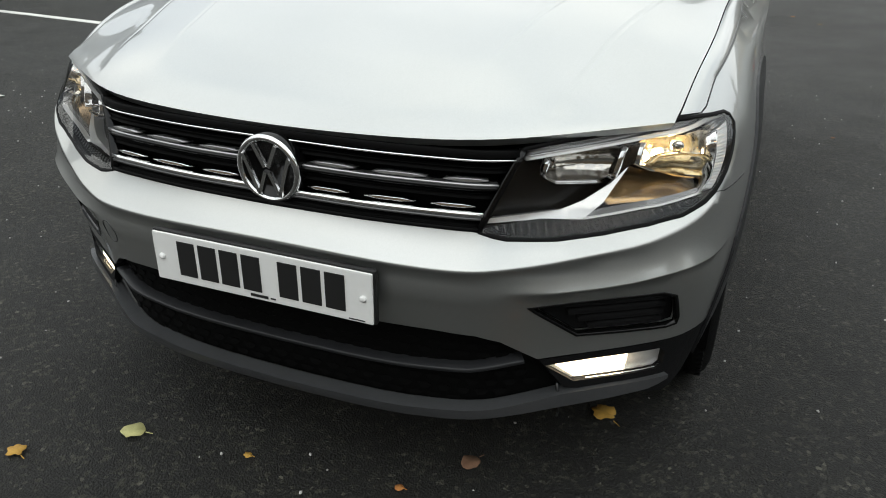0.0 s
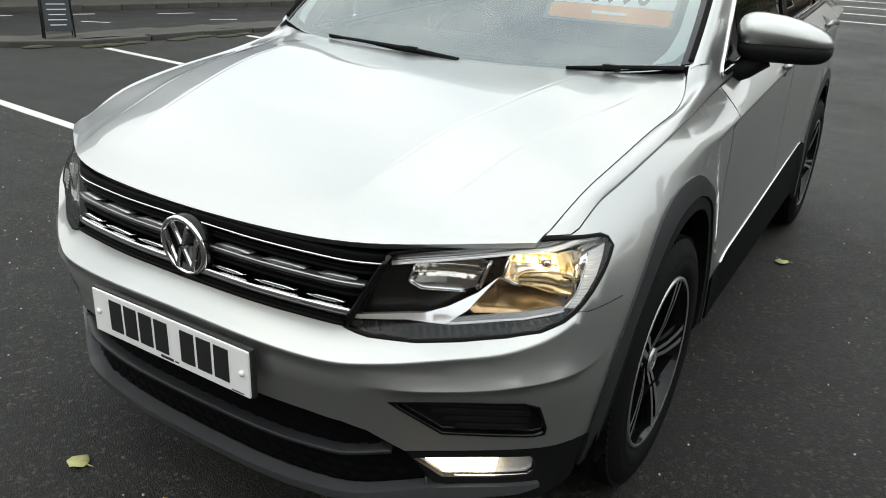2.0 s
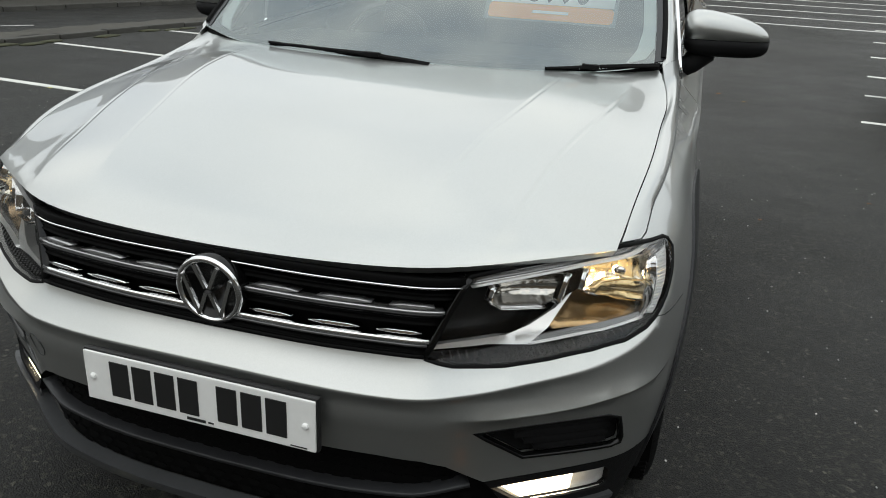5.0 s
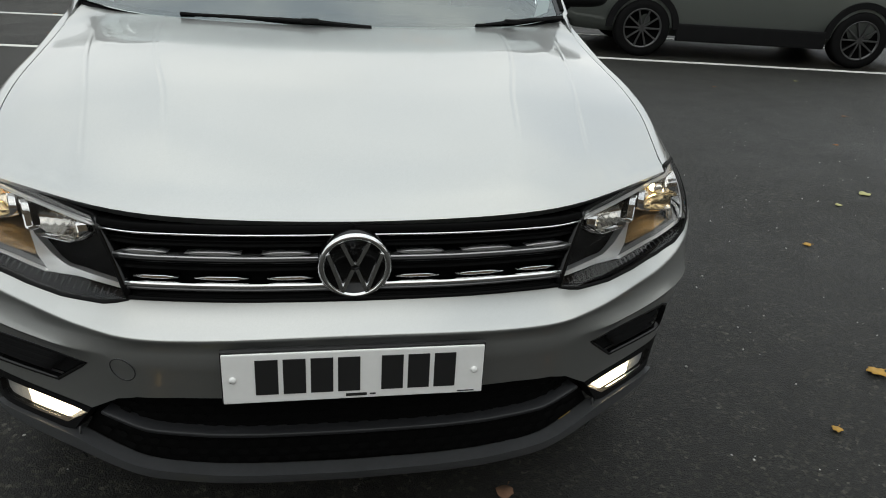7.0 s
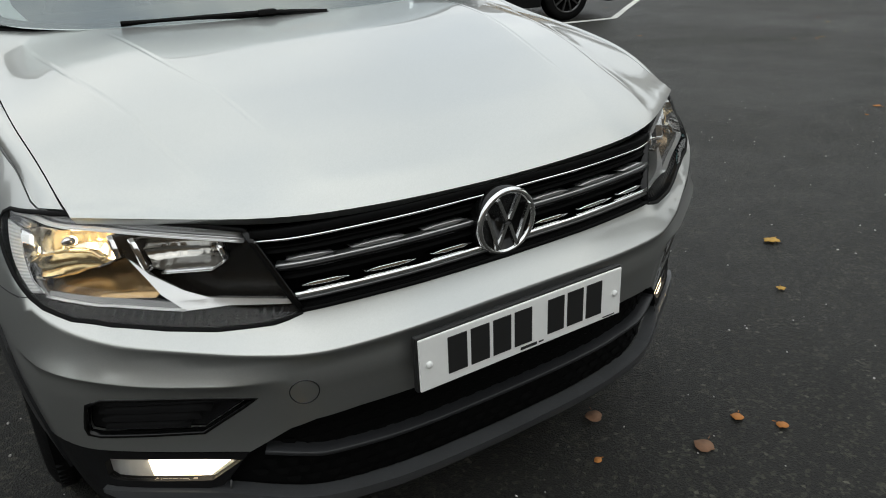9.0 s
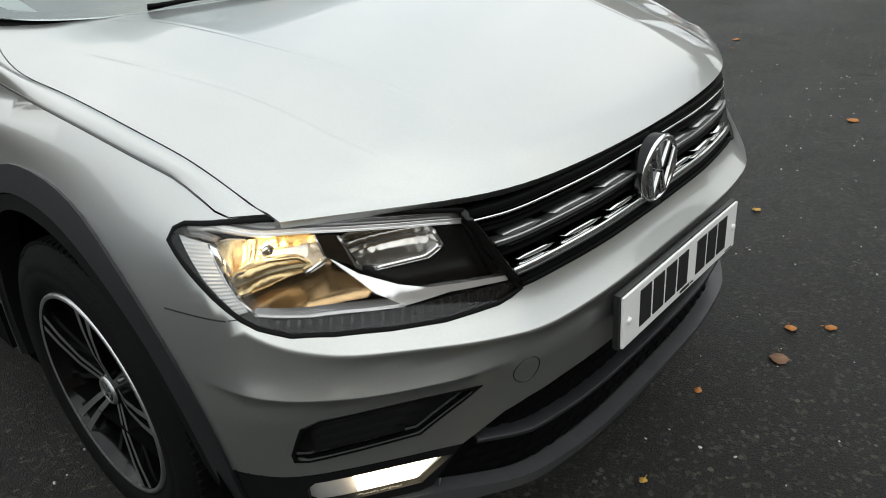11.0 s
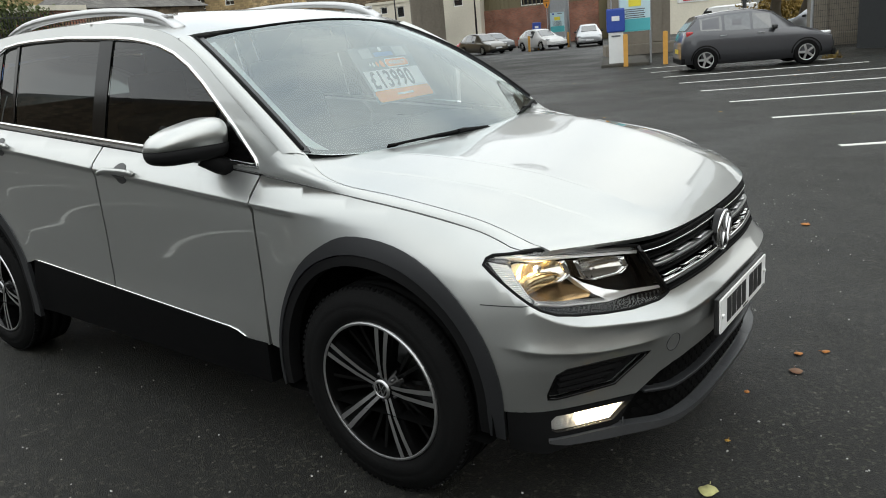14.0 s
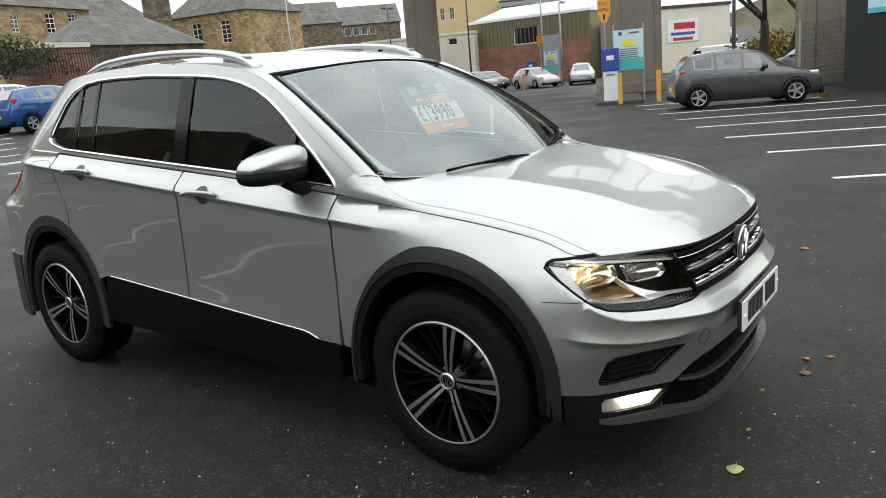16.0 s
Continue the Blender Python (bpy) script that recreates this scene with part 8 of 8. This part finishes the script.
bed = tagged(part("kerb_4", box_bm((26.0, 9.0, 0.22), (0, 0, 0.03), 0.05), PAVE), "raised dark verge beyond the bays", "kerb", kind="structure")
bed.matrix_basis = pose(31.0, -2.6, ground_z(28, 0) - 0.05, 0, 0, 14)
tuft = bmesh.new()
for k in range(60):
    a, r = random.uniform(0, 6.28), random.uniform(0, 0.25)
    p = Vector((r * math.cos(a), r * math.sin(a), 0))
    t = p + Vector((random.uniform(-0.12, 0.12), random.uniform(-0.12, 0.12), random.uniform(0.1, 0.24)))
    w = Vector((0.014, 0.014, 0))
    tuft.faces.new([tuft.verts.new(q) for q in (p - w, p + w, t)])
tf = tagged(part("weed_tuft", tuft, LEAFAUTUMN), "yellow-green weed tuft on the verge", "weed")
tf.location = (20.9, 3.4, ground_z(20.9, 3.4) + 0.0)
wf = tagged(new("mesh_fence"), "dark steel mesh fence with grey posts", "fence")
for k in range(8):
    part("fence_post", tube_bm([(2.4 * k, 0, 0), (2.4 * k, 0, 2.3)], 0.05, 8), GALV if k in (0, 2) else BLACKPAINT, wf)
for k in range(12):
    part("fence_wire", box_bm((16.8, 0.008, 0.008), (8.4, 0, 0.1 + 0.19 * k)), BLACKPAINT, wf)
mesh_bm = bmesh.new()
for k in range(220):
    box_bm((0.007, 0.007, 2.2), (0.076 * k, 0.008, 1.15), 0.0, mesh_bm)
part("wire_mesh", mesh_bm, BLACKPAINT, wf)["kind"] = "stuff"
part("notice", box_bm((0.42, 0.02, 0.3), (2.4, -0.06, 2.05)), SIGNWHITE, wf)
wf.matrix_basis = pose(26.8, 5.1, ground_z(26.8, 5.1), 0, 0, -52)
# the dimness below the flyover is put into this container's colour
hut, _ = building("container darkened for the flyover's shade, with a printed panel", (25.6, 3.5), (21.0, -2.6), -0.3, 3.4, 3.0, surf("shade_dark_container", (0.011, 0.013, 0.014), 0.7, var=0.2, scale=1), category="container")
pn = part("printed_panel", box_bm((2.6, 0.03, 0.95), (2.2, -0.03, 2.55)), SIGNPALE, hut)
part("teal_band", box_bm((2.58, 0.01, 0.16), (2.2, -0.05, 2.14)), SIGNTEAL, pn)
part("writing_bar", box_bm((0.9, 0.01, 0.12), (2.0, -0.05, 2.75)), LETTERGREY, pn)

# lamp posts
def street_lamp(x, y, h, heads=1, mat=None, label="slim grey street lamp"):
    p = tagged(new("street_lamp"), label, "street lamp", "street lamps")
    part("pole", tube_bm([(0, 0, 0), (0, 0, h * 0.5), (0, 0, h)], 0.07, 10, radii=[0.10, 0.075, 0.05]), mat or GALV, p, smooth=True)
    for s in ((-1, 1) if heads == 2 else (1,)):
        part("arm", tube_bm([(0, 0, h - 0.05), (s * 0.3, 0, h + 0.02)], 0.035, 6), mat or GALV, p)
        part("lantern", box_bm((0.55, 0.26, 0.14), (s * 0.55, 0, h + 0.05), 0.04), BLACKPAINT if heads == 2 else STEELGREY, p)
    p.location = (x, y, ground_z(x, y))
    return p


street_lamp(54.5, 60.0, 11.0)
street_lamp(57.0, 48.5, 8.2, 2, BLACKPAINT, "black twin-headed car park lamp")
street_lamp(62.0, 42.5, 12.0, 1, BLACKPAINT, "tall black lamp post")
street_lamp(36.2, 9.9, 10.0, 1, GALV, "grey steel lamp post by the road")
street_lamp(55.0, 30.5, 9.0)
street_lamp(50.5, 26.5, 6.0)

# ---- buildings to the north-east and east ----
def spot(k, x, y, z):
    """A place pushed k times as far from the camera's last viewpoint, to fit its view."""
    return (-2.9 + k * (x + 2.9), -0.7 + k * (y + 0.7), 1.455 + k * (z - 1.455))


# a house placed and sized to fit the view from the camera's last place
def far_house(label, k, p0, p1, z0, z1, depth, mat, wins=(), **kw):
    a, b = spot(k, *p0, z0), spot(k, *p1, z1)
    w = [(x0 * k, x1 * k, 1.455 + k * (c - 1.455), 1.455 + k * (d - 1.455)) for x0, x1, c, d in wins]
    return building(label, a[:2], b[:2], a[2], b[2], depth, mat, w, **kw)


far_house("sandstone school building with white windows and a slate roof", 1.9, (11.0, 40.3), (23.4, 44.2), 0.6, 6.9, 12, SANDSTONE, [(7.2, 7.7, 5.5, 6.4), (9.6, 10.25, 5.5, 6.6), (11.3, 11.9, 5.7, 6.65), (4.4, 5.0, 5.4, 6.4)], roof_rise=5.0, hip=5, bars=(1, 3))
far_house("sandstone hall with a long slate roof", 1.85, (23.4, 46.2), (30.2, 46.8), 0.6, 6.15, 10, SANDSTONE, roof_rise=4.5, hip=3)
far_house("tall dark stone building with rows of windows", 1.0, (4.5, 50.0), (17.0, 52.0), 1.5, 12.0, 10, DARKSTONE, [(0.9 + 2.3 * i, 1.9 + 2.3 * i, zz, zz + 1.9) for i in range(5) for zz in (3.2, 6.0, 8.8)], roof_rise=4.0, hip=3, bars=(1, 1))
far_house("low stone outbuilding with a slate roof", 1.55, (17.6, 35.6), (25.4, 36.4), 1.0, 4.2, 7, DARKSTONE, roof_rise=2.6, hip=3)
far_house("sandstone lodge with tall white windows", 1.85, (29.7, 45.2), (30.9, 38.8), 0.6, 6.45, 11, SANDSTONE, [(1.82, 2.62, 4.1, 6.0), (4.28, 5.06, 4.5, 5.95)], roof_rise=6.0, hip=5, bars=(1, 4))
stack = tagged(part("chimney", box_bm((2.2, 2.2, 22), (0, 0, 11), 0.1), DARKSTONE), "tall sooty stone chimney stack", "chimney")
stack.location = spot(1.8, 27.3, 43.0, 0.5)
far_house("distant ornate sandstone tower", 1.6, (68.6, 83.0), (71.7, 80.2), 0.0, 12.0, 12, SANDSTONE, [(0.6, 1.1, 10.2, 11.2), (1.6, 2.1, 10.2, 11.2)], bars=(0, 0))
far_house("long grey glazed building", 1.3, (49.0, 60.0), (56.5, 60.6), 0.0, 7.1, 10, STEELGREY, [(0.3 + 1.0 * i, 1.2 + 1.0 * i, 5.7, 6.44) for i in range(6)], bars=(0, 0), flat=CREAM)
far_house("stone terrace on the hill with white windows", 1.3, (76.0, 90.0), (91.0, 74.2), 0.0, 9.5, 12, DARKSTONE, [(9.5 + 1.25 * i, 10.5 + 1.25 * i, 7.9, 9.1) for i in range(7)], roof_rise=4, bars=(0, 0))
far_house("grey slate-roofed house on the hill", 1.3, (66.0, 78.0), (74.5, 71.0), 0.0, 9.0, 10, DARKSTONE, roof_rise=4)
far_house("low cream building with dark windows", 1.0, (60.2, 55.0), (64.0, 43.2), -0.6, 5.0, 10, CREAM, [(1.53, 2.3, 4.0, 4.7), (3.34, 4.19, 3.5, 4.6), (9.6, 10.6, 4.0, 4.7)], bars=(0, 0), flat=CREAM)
ind, L = building("brick and olive-clad workshop with a grey roller door", (65.5, 44.8), (66.0, 31.2), -0.6, 5.9, 22, CLADDING, [(5.3, 8.1, 3.4, 5.1)], bars=(0, 0), flat=SIGNWHITE)
part("brick_base", box_bm((8.4, 0.25, 3.9), (4.2, -0.13, 1.35)), BRICKRED, ind)
part("brick_base", box_bm((3.0, 0.25, 3.9), (12.1, -0.13, 1.35)), BRICKRED, ind)
part("roller_door", box_bm((2.1, 0.2, 4.6), (9.45, -0.12, 1.7)), STEELGREY, ind)
for k in range(30):
    part("cladding_rib", box_bm((0.06, 0.06, 2.5), (0.2 + 0.46 * k, -0.04, 4.6)), CLADDING, ind)
gable("glazed_roof", 13.6, 12, 6.0, 1.6, surf("rooflight_glass", (0.42, 0.44, 0.45), 0.3, var=0.4, scale=1.5), ind, 0.0, 1.0)
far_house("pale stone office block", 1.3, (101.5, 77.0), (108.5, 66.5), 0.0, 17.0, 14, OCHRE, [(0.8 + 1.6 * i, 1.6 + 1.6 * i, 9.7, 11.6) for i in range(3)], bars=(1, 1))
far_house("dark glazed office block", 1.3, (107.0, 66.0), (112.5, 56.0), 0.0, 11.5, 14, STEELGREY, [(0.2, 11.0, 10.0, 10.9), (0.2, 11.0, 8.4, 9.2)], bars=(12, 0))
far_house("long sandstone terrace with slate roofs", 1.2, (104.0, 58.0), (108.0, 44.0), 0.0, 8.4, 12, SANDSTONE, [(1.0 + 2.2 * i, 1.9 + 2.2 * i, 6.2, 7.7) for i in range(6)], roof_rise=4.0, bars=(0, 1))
far_house("white rendered house end", 1.0, (68.0, 30.8), (69.0, 26.5), -0.6, 4.3, 8, CREAM, flat=CREAM)
shop, _ = building("cream shop wall with a hoarding", (62.5, 23.6), (67.8, 18.8), -0.6, 5.0, 8, CREAM)
hb = part("hoarding", box_bm((2.9, 0.06, 1.9), (2.6, -0.05, 3.1), 0.01), SIGNWHITE, shop)
part("logo_bar", box_bm((2.0, 0.02, 0.55), (2.75, -0.09, 3.5), 0.01), LETTERRED, hb)
part("writing_bar", box_bm((2.3, 0.02, 0.25), (2.6, -0.09, 2.85)), LETTERBLUE, hb)
part("writing_bar", box_bm((1.9, 0.02, 0.25), (2.6, -0.09, 2.4)), LETTERRED, hb)
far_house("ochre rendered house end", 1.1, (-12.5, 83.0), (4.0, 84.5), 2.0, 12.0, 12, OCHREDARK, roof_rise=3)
shed1, _ = building("grey sheet-metal shed with a flat roof", (-11.4, 60.0), (-8.2, 60.4), 2.2, 5.75, 5, STEELGREY, category="shed")
shed2, _ = building("pale sheet-metal shed on the hill", (-8.0, 59.6), (-4.6, 60.2), 2.2, 6.0, 5, CREAM, category="shed")

building("red brick terrace with white windows on the hill", (-5.2, 66.0), (3.0, 66.6), 2.0, 9.0, 8, BRICKRED, [(3.6, 5.0, 3.4, 5.0), (6.2, 7.4, 3.4, 5.0)], bars=(1, 1))

# dry stone wall on the hill road and the wall with railings behind the blue car
def rubble(label, p0, p1, h, mat, thick=0.5):
    m, L = upright(p0, p1)
    w = tagged(new("stone_wall"), label, "wall")
    z0 = min(ground_z(*p0), ground_z(*p1)) - 0.2
    part("wall_body", box_bm((L, thick, h + 0.2), (L / 2, 0, z0 + (h + 0.2) / 2), 0.03), mat, w)
    x = 0
    while x < L:
        s = random.uniform(0.5, 0.9)
        part("coping_stone", box_bm((s - 0.02, thick + 0.12, random.uniform(0.10, 0.18)), (x + s / 2, 0, z0 + h + 0.26), 0.03), mat, w)
        x += s
    return put(w, m)


rubble("dark mossy stone wall beside the hill road", (-5.75, 42.0), (-4.75, 57.0), 1.75, surf("mossy_wall", (0.05, 0.052, 0.038), 0.9, var=0.35, scale=2))
rubble("dark stone wall behind the parked cars", (6.0, 33.6), (20.0, 36.4), 1.9, surf("dark_wall", (0.03, 0.028, 0.024), 0.9, var=0.3, scale=2), 0.4)
rail = tagged(new("railings"), "dark spiked iron railings on a wall", "railings")
for k in range(90):
    part("railing", tube_bm([(0.17 * k, 0, 0), (0.17 * k, 0, 1.1), (0.17 * k, 0, 1.2)], 0.022, 5, radii=[0.022, 0.022, 0.004]), BLACKPAINT, rail)
part("top_rail", box_bm((15.3, 0.04, 0.05), (7.6, 0, 0.95)), BLACKPAINT, rail)
part("bottom_rail", box_bm((15.3, 0.04, 0.05), (7.6, 0, 0.12)), BLACKPAINT, rail)
rail.matrix_basis = pose(6.0, 33.6, ground_z(12, 35) + 1.75, 0, 0, 11.3)
brickhut, _ = building("small red brick hut with a pale coping", (16.6, 37.6), (19.4, 38.1), 1.0, 4.3, 3, BRICKRED, flat=CREAM, category="hut")


# an unseen plain wall, added to the south to darken what the bumper reflects
tagged(part("unseen_south_wall", box_bm((110, 0.6, 9.0), (2.0, -24.0, 4.4), 0.05), DARKSTONE), "plain dark stone wall out of view, added to darken reflections", "wall", kind="structure")


# ---- trees and hedges ----
def leaf_cloud(bm, centre, radii, count, size, rnd):
    for _ in range(count):
        while True:
            d = Vector((rnd.uniform(-1, 1), rnd.uniform(-1, 1), rnd.uniform(-1, 1)))
            if d.length < 1:
                break
        f = 0.55 + 0.45 * rnd.random()
        d = d.normalized() * f * (1 + 0.35 * noise.noise(d * 2.5 + Vector(centre)))
        p = Vector(centre) + Vector((d.x * radii[0], d.y * radii[1], d.z * radii[2]))
        a, b = Vector((rnd.uniform(-1, 1), rnd.uniform(-1, 1), rnd.uniform(-1, 1))).normalized(), Vector((rnd.uniform(-1, 1), rnd.uniform(-1, 1), rnd.uniform(-1, 1)))
        b = a.cross(b).normalized()
        s = size * rnd.uniform(0.6, 1.3)
        bm.faces.new([bm.verts.new(p + q) for q in (-a * s, b * s * 0.5, a * s, -b * s * 0.5)])


def tree(label, x, y, h, spread, leaves, mat, seed, r0=0.28):
    rnd = random.Random(seed)
    t = tagged(new("tree"), label, "tree", "street trees")
    bm = bmesh.new()
    tips = []

    def grow(p, d, length, r, depth):
        pts, radii = [p], [r]
        for k in range(4):
            d = (d + Vector((rnd.uniform(-0.18, 0.18), rnd.uniform(-0.18, 0.18), 0.05))).normalized()
            p = p + d * length / 4
            pts.append(p)
            radii.append(r * (1 - 0.11 * (k + 1)))
        tube_bm(pts, r, 7 if depth < 2 else 4, bm, radii)
        tips.append(p)
        if depth < 4:
            for _ in range(3 if depth < 3 else 2):
                a = rnd.uniform(0, 6.28)
                q = Vector((math.cos(a), math.sin(a), rnd.uniform(0.2, 0.9))).normalized()
                grow(p, (d * 0.55 + q * spread).normalized(), length * rnd.uniform(0.55, 0.75), radii[-1] * 0.72, depth + 1)
    grow(Vector((0, 0, 0)), Vector((0, 0, 1)), h * 0.34, r0, 0)
    part("trunk", bm, BARK, t, smooth=True)
    if leaves:
        lm = bmesh.new()
        for p in tips[len(tips) // 3:]:
            leaf_cloud(lm, p, (0.7, 0.7, 0.5), leaves, 0.09, rnd)
        part("crown", lm, mat, t)["kind"] = "stuff"
    t.location = (x, y, ground_z(x, y) - 0.05)
    return t


tree("bare-branched street tree by the road", 38.2, 8.9, 8.5, 0.75, 3, LEAFAUTUMN, 3, 0.33)
tree("street tree with sparse autumn leaves", 40.5, 8.3, 9.0, 0.8, 4, LEAFAUTUMN, 7, 0.36)
tree("leaning street tree with sparse leaves", 42.5, 8.0, 8.5, 0.85, 4, LEAFAUTUMN, 12, 0.33)
tree("bare tree below the hillside", 62.0, 68.0, 10.0, 0.8, 4, BARK, 21, 0.25)
tree("small bare tree before the terrace", 72.0, 70.0, 9.0, 0.85, 4, BARK, 33, 0.22)
tree("bushy tree by the sheds", -9.5, 50.5, 6.5, 0.7, 14, LEAFAUTUMN, 41, 0.18)


def hedge(label, x, y, size, count, mat, seed, heading=0.0):
    rnd = random.Random(seed)
    bm = bmesh.new()
    for _ in range(max(3, int(size[0] * size[2]))):
        leaf_cloud(bm, (rnd.uniform(-0.42, 0.42) * size[0], rnd.uniform(-0.3, 0.3) * size[1], size[2] * rnd.uniform(0.25, 0.75)), (size[0] * 0.18 + 0.5, size[1] * 0.4, size[2] * 0.35), count, 0.11, rnd)
    hg = tagged(part("hedge", bm, mat), label, "hedge", kind="stuff")
    hg.matrix_basis = pose(x, y, ground_z(x, y), 0, 0, heading)
    return hg


hg = hedge("clipped green-brown hedge behind the railings", 12.0, 36.6, (11, 1.6, 2.0), 260, LEAFGREEN, 5, 11)
hg.location.z += 1.7
hedge("autumn shrubs on the bank", 47.0, 10.5, (9, 3, 2.4), 160, LEAFAUTUMN, 6, -10)
hedge("overgrown ivy at the wall's end", -8.8, 47.5, (3.2, 1.6, 3.2), 200, LEAFGREEN, 8, 20)
hedge("scrub on the hillside", 70.0, 64.0, (16, 4, 5), 130, LEAFAUTUMN, 9, -40)
hill = tagged(link_mesh("backdrop_hill", [(60 + 14 * i, 260 - 16 * i + 40 * j, -2 + j * (16 + 9 * math.sin(i * 1.3) + 5 * math.sin(i * 2.9))) for j in range(2) for i in range(17)],
                        [(i, i + 1, 18 + i, 17 + i) for i in range(16)], HILL), "distant wooded hillside under cloud", "hill", kind="structure")
rd = tagged(link_mesh("road", [(50 + 5 * i + (0 if j else 0), 11.0 + 1.22 * i + j * 6.5, ground_z(50 + 5 * i, 12) + 0.03 + max(0, i - 3) * 0.30) for i in range(22) for j in range(2)],
                      [(2 * i, 2 * i + 2, 2 * i + 3, 2 * i + 1) for i in range(21)], PAVE), "grey asphalt road climbing away between trees", "road", kind="structure")
for k, (x, y, mt, nm) in enumerate(((92, 27.5, WHITECAR, "white"), (104, 29.5, DARKCAR, "dark"), (120, 34, SILVERCAR, "silver"))):
    pc = parked_car(nm + " car on the climbing road", ESTATE(4.4, 1.5, 0.88), 4.4, 1.76, 2.65, 0.9, mt, (x, y), -104.0, 0.31)
    pc.location.z = ground_z(x, 12) + 0.03 + max(0, (x - 50) / 5 - 3) * 0.30

# ---- fallen leaves and grit ----
LEAVES = [surf("leaf_pale", (0.42, 0.40, 0.17), 0.8, var=0.25, scale=40), surf("leaf_yellow", (0.42, 0.24, 0.04), 0.75, var=0.3, scale=40), surf("leaf_brown", (0.17, 0.09, 0.05), 0.85, var=0.3, scale=40), surf("leaf_orange", (0.36, 0.14, 0.03), 0.8, var=0.3, scale=40)]


def fallen_leaf(x, y, size, mat, label, turn, lobes=0):
    bm = bmesh.new()
    pts = []
    for k in range(24):
        a = 2 * math.pi * k / 24
        r = 1.0 - 0.28 * abs(math.cos(a)) ** 0.5 + 0.10 * noise.noise(Vector((math.cos(a) * 2, math.sin(a) * 2, x * 9)))
        if lobes:
            r *= 0.72 + 0.32 * abs(math.cos(a * lobes / 2))
        pts.append(Vector((math.cos(a) * r * size * 0.5, math.sin(a) * r * size * 0.36, 0)))
    c = bm.verts.new((0, 0, 0.006))
    ring = [bm.verts.new((p.x, p.y, 0.004 + 0.16 * size * abs(noise.noise(p * 18 + Vector((x, y, 0))))) ) for p in pts]
    low = [bm.verts.new((v.co.x, v.co.y, v.co.z - 0.0015)) for v in ring]
    for k in range(24):
        j = (k + 1) % 24
        bm.faces.new((c, ring[k], ring[j]))
        bm.faces.new((ring[k], low[k], low[j], ring[j]))
    ob = tagged(part("fallen_leaf", bm, mat, None, smooth=True), label, "leaf", "fallen leaves")
    part("stem", tube_bm([(size * 0.4, 0, 0.006), (size * 0.62, 0.01 * size, 0.004)], 0.0012, 5), mat, ob)
    ob.matrix_basis = pose(x, y, ground_z(x, y) + 0.001, 0, 0, turn)
    return ob


for x, y, s, c, t in ((-0.415, -0.015, 0.085, 0, 10), (0.40, 0.20, 0.07, 2, 60), (0.655, 0.51, 0.10, 1, -40), (0.71, -0.033, 0.05, 3, 30), (0.775, -0.126, 0.045, 3, 100), (0.54, -0.06, 0.075, 2, 20),
                      (2.79, 0.365, 0.085, 3, -10), (1.836, 0.643, 0.10, 1, 15), (2.30, 1.737, 0.06, 1, 0), (3.16, 2.456, 0.10, 0, 10), (2.86, 2.276, 0.055, 0, 70), (1.48, 0.357, 0.05, 1, 40), (0.93, 2.86, 0.09, 0, 30),
                      (-0.62, -0.18, 0.07, 1, -20), (-0.1, 0.02, 0.03, 1, 0), (0.28, 0.06, 0.03, 3, 0)):
    names = ("pale green fallen leaf on asphalt", "yellow fallen leaf on asphalt", "brown fallen leaf on asphalt", "orange fallen leaf on asphalt")
    fallen_leaf(x, y, s, LEAVES[c], names[c], t, 5 if c == 1 else 0)
rl = random.Random(77)
for k in range(110):
    x, y = rl.uniform(-9, 18), rl.uniform(-2.5, 12)
    if -1.1 < x < 1.1 and 0.1 < y < 4.6:
        continue
    c = rl.choice((0, 1, 2, 2, 3))
    fallen_leaf(x, y, rl.uniform(0.03, 0.075), LEAVES[c], ("pale green", "yellow", "brown", "orange")[c] + " fallen leaf on asphalt", rl.uniform(0, 360), rl.choice((0, 0, 5)))
grit = bmesh.new()
for k in range(1500):
    x, y = rl.uniform(-5, 5), rl.uniform(-2.2, 5)
    s = rl.uniform(0.0015, 0.0045)
    m = Matrix.Translation((x, y, ground_z(x, y) + s * 0.4)) @ Matrix.Rotation(rl.uniform(0, 6.28), 4, (rl.random(), rl.random(), 1)) @ Matrix.Diagonal((s, s * 1.4, s * 0.8, 1))
    bmesh.ops.create_icosphere(grit, subdivisions=1, radius=1.0, matrix=m)
tagged(part("grit", grit, surf("pale_grit", (0.45, 0.44, 0.42), 0.8, var=0.3)), "scattered pale grit on the asphalt", "grit", kind="stuff")
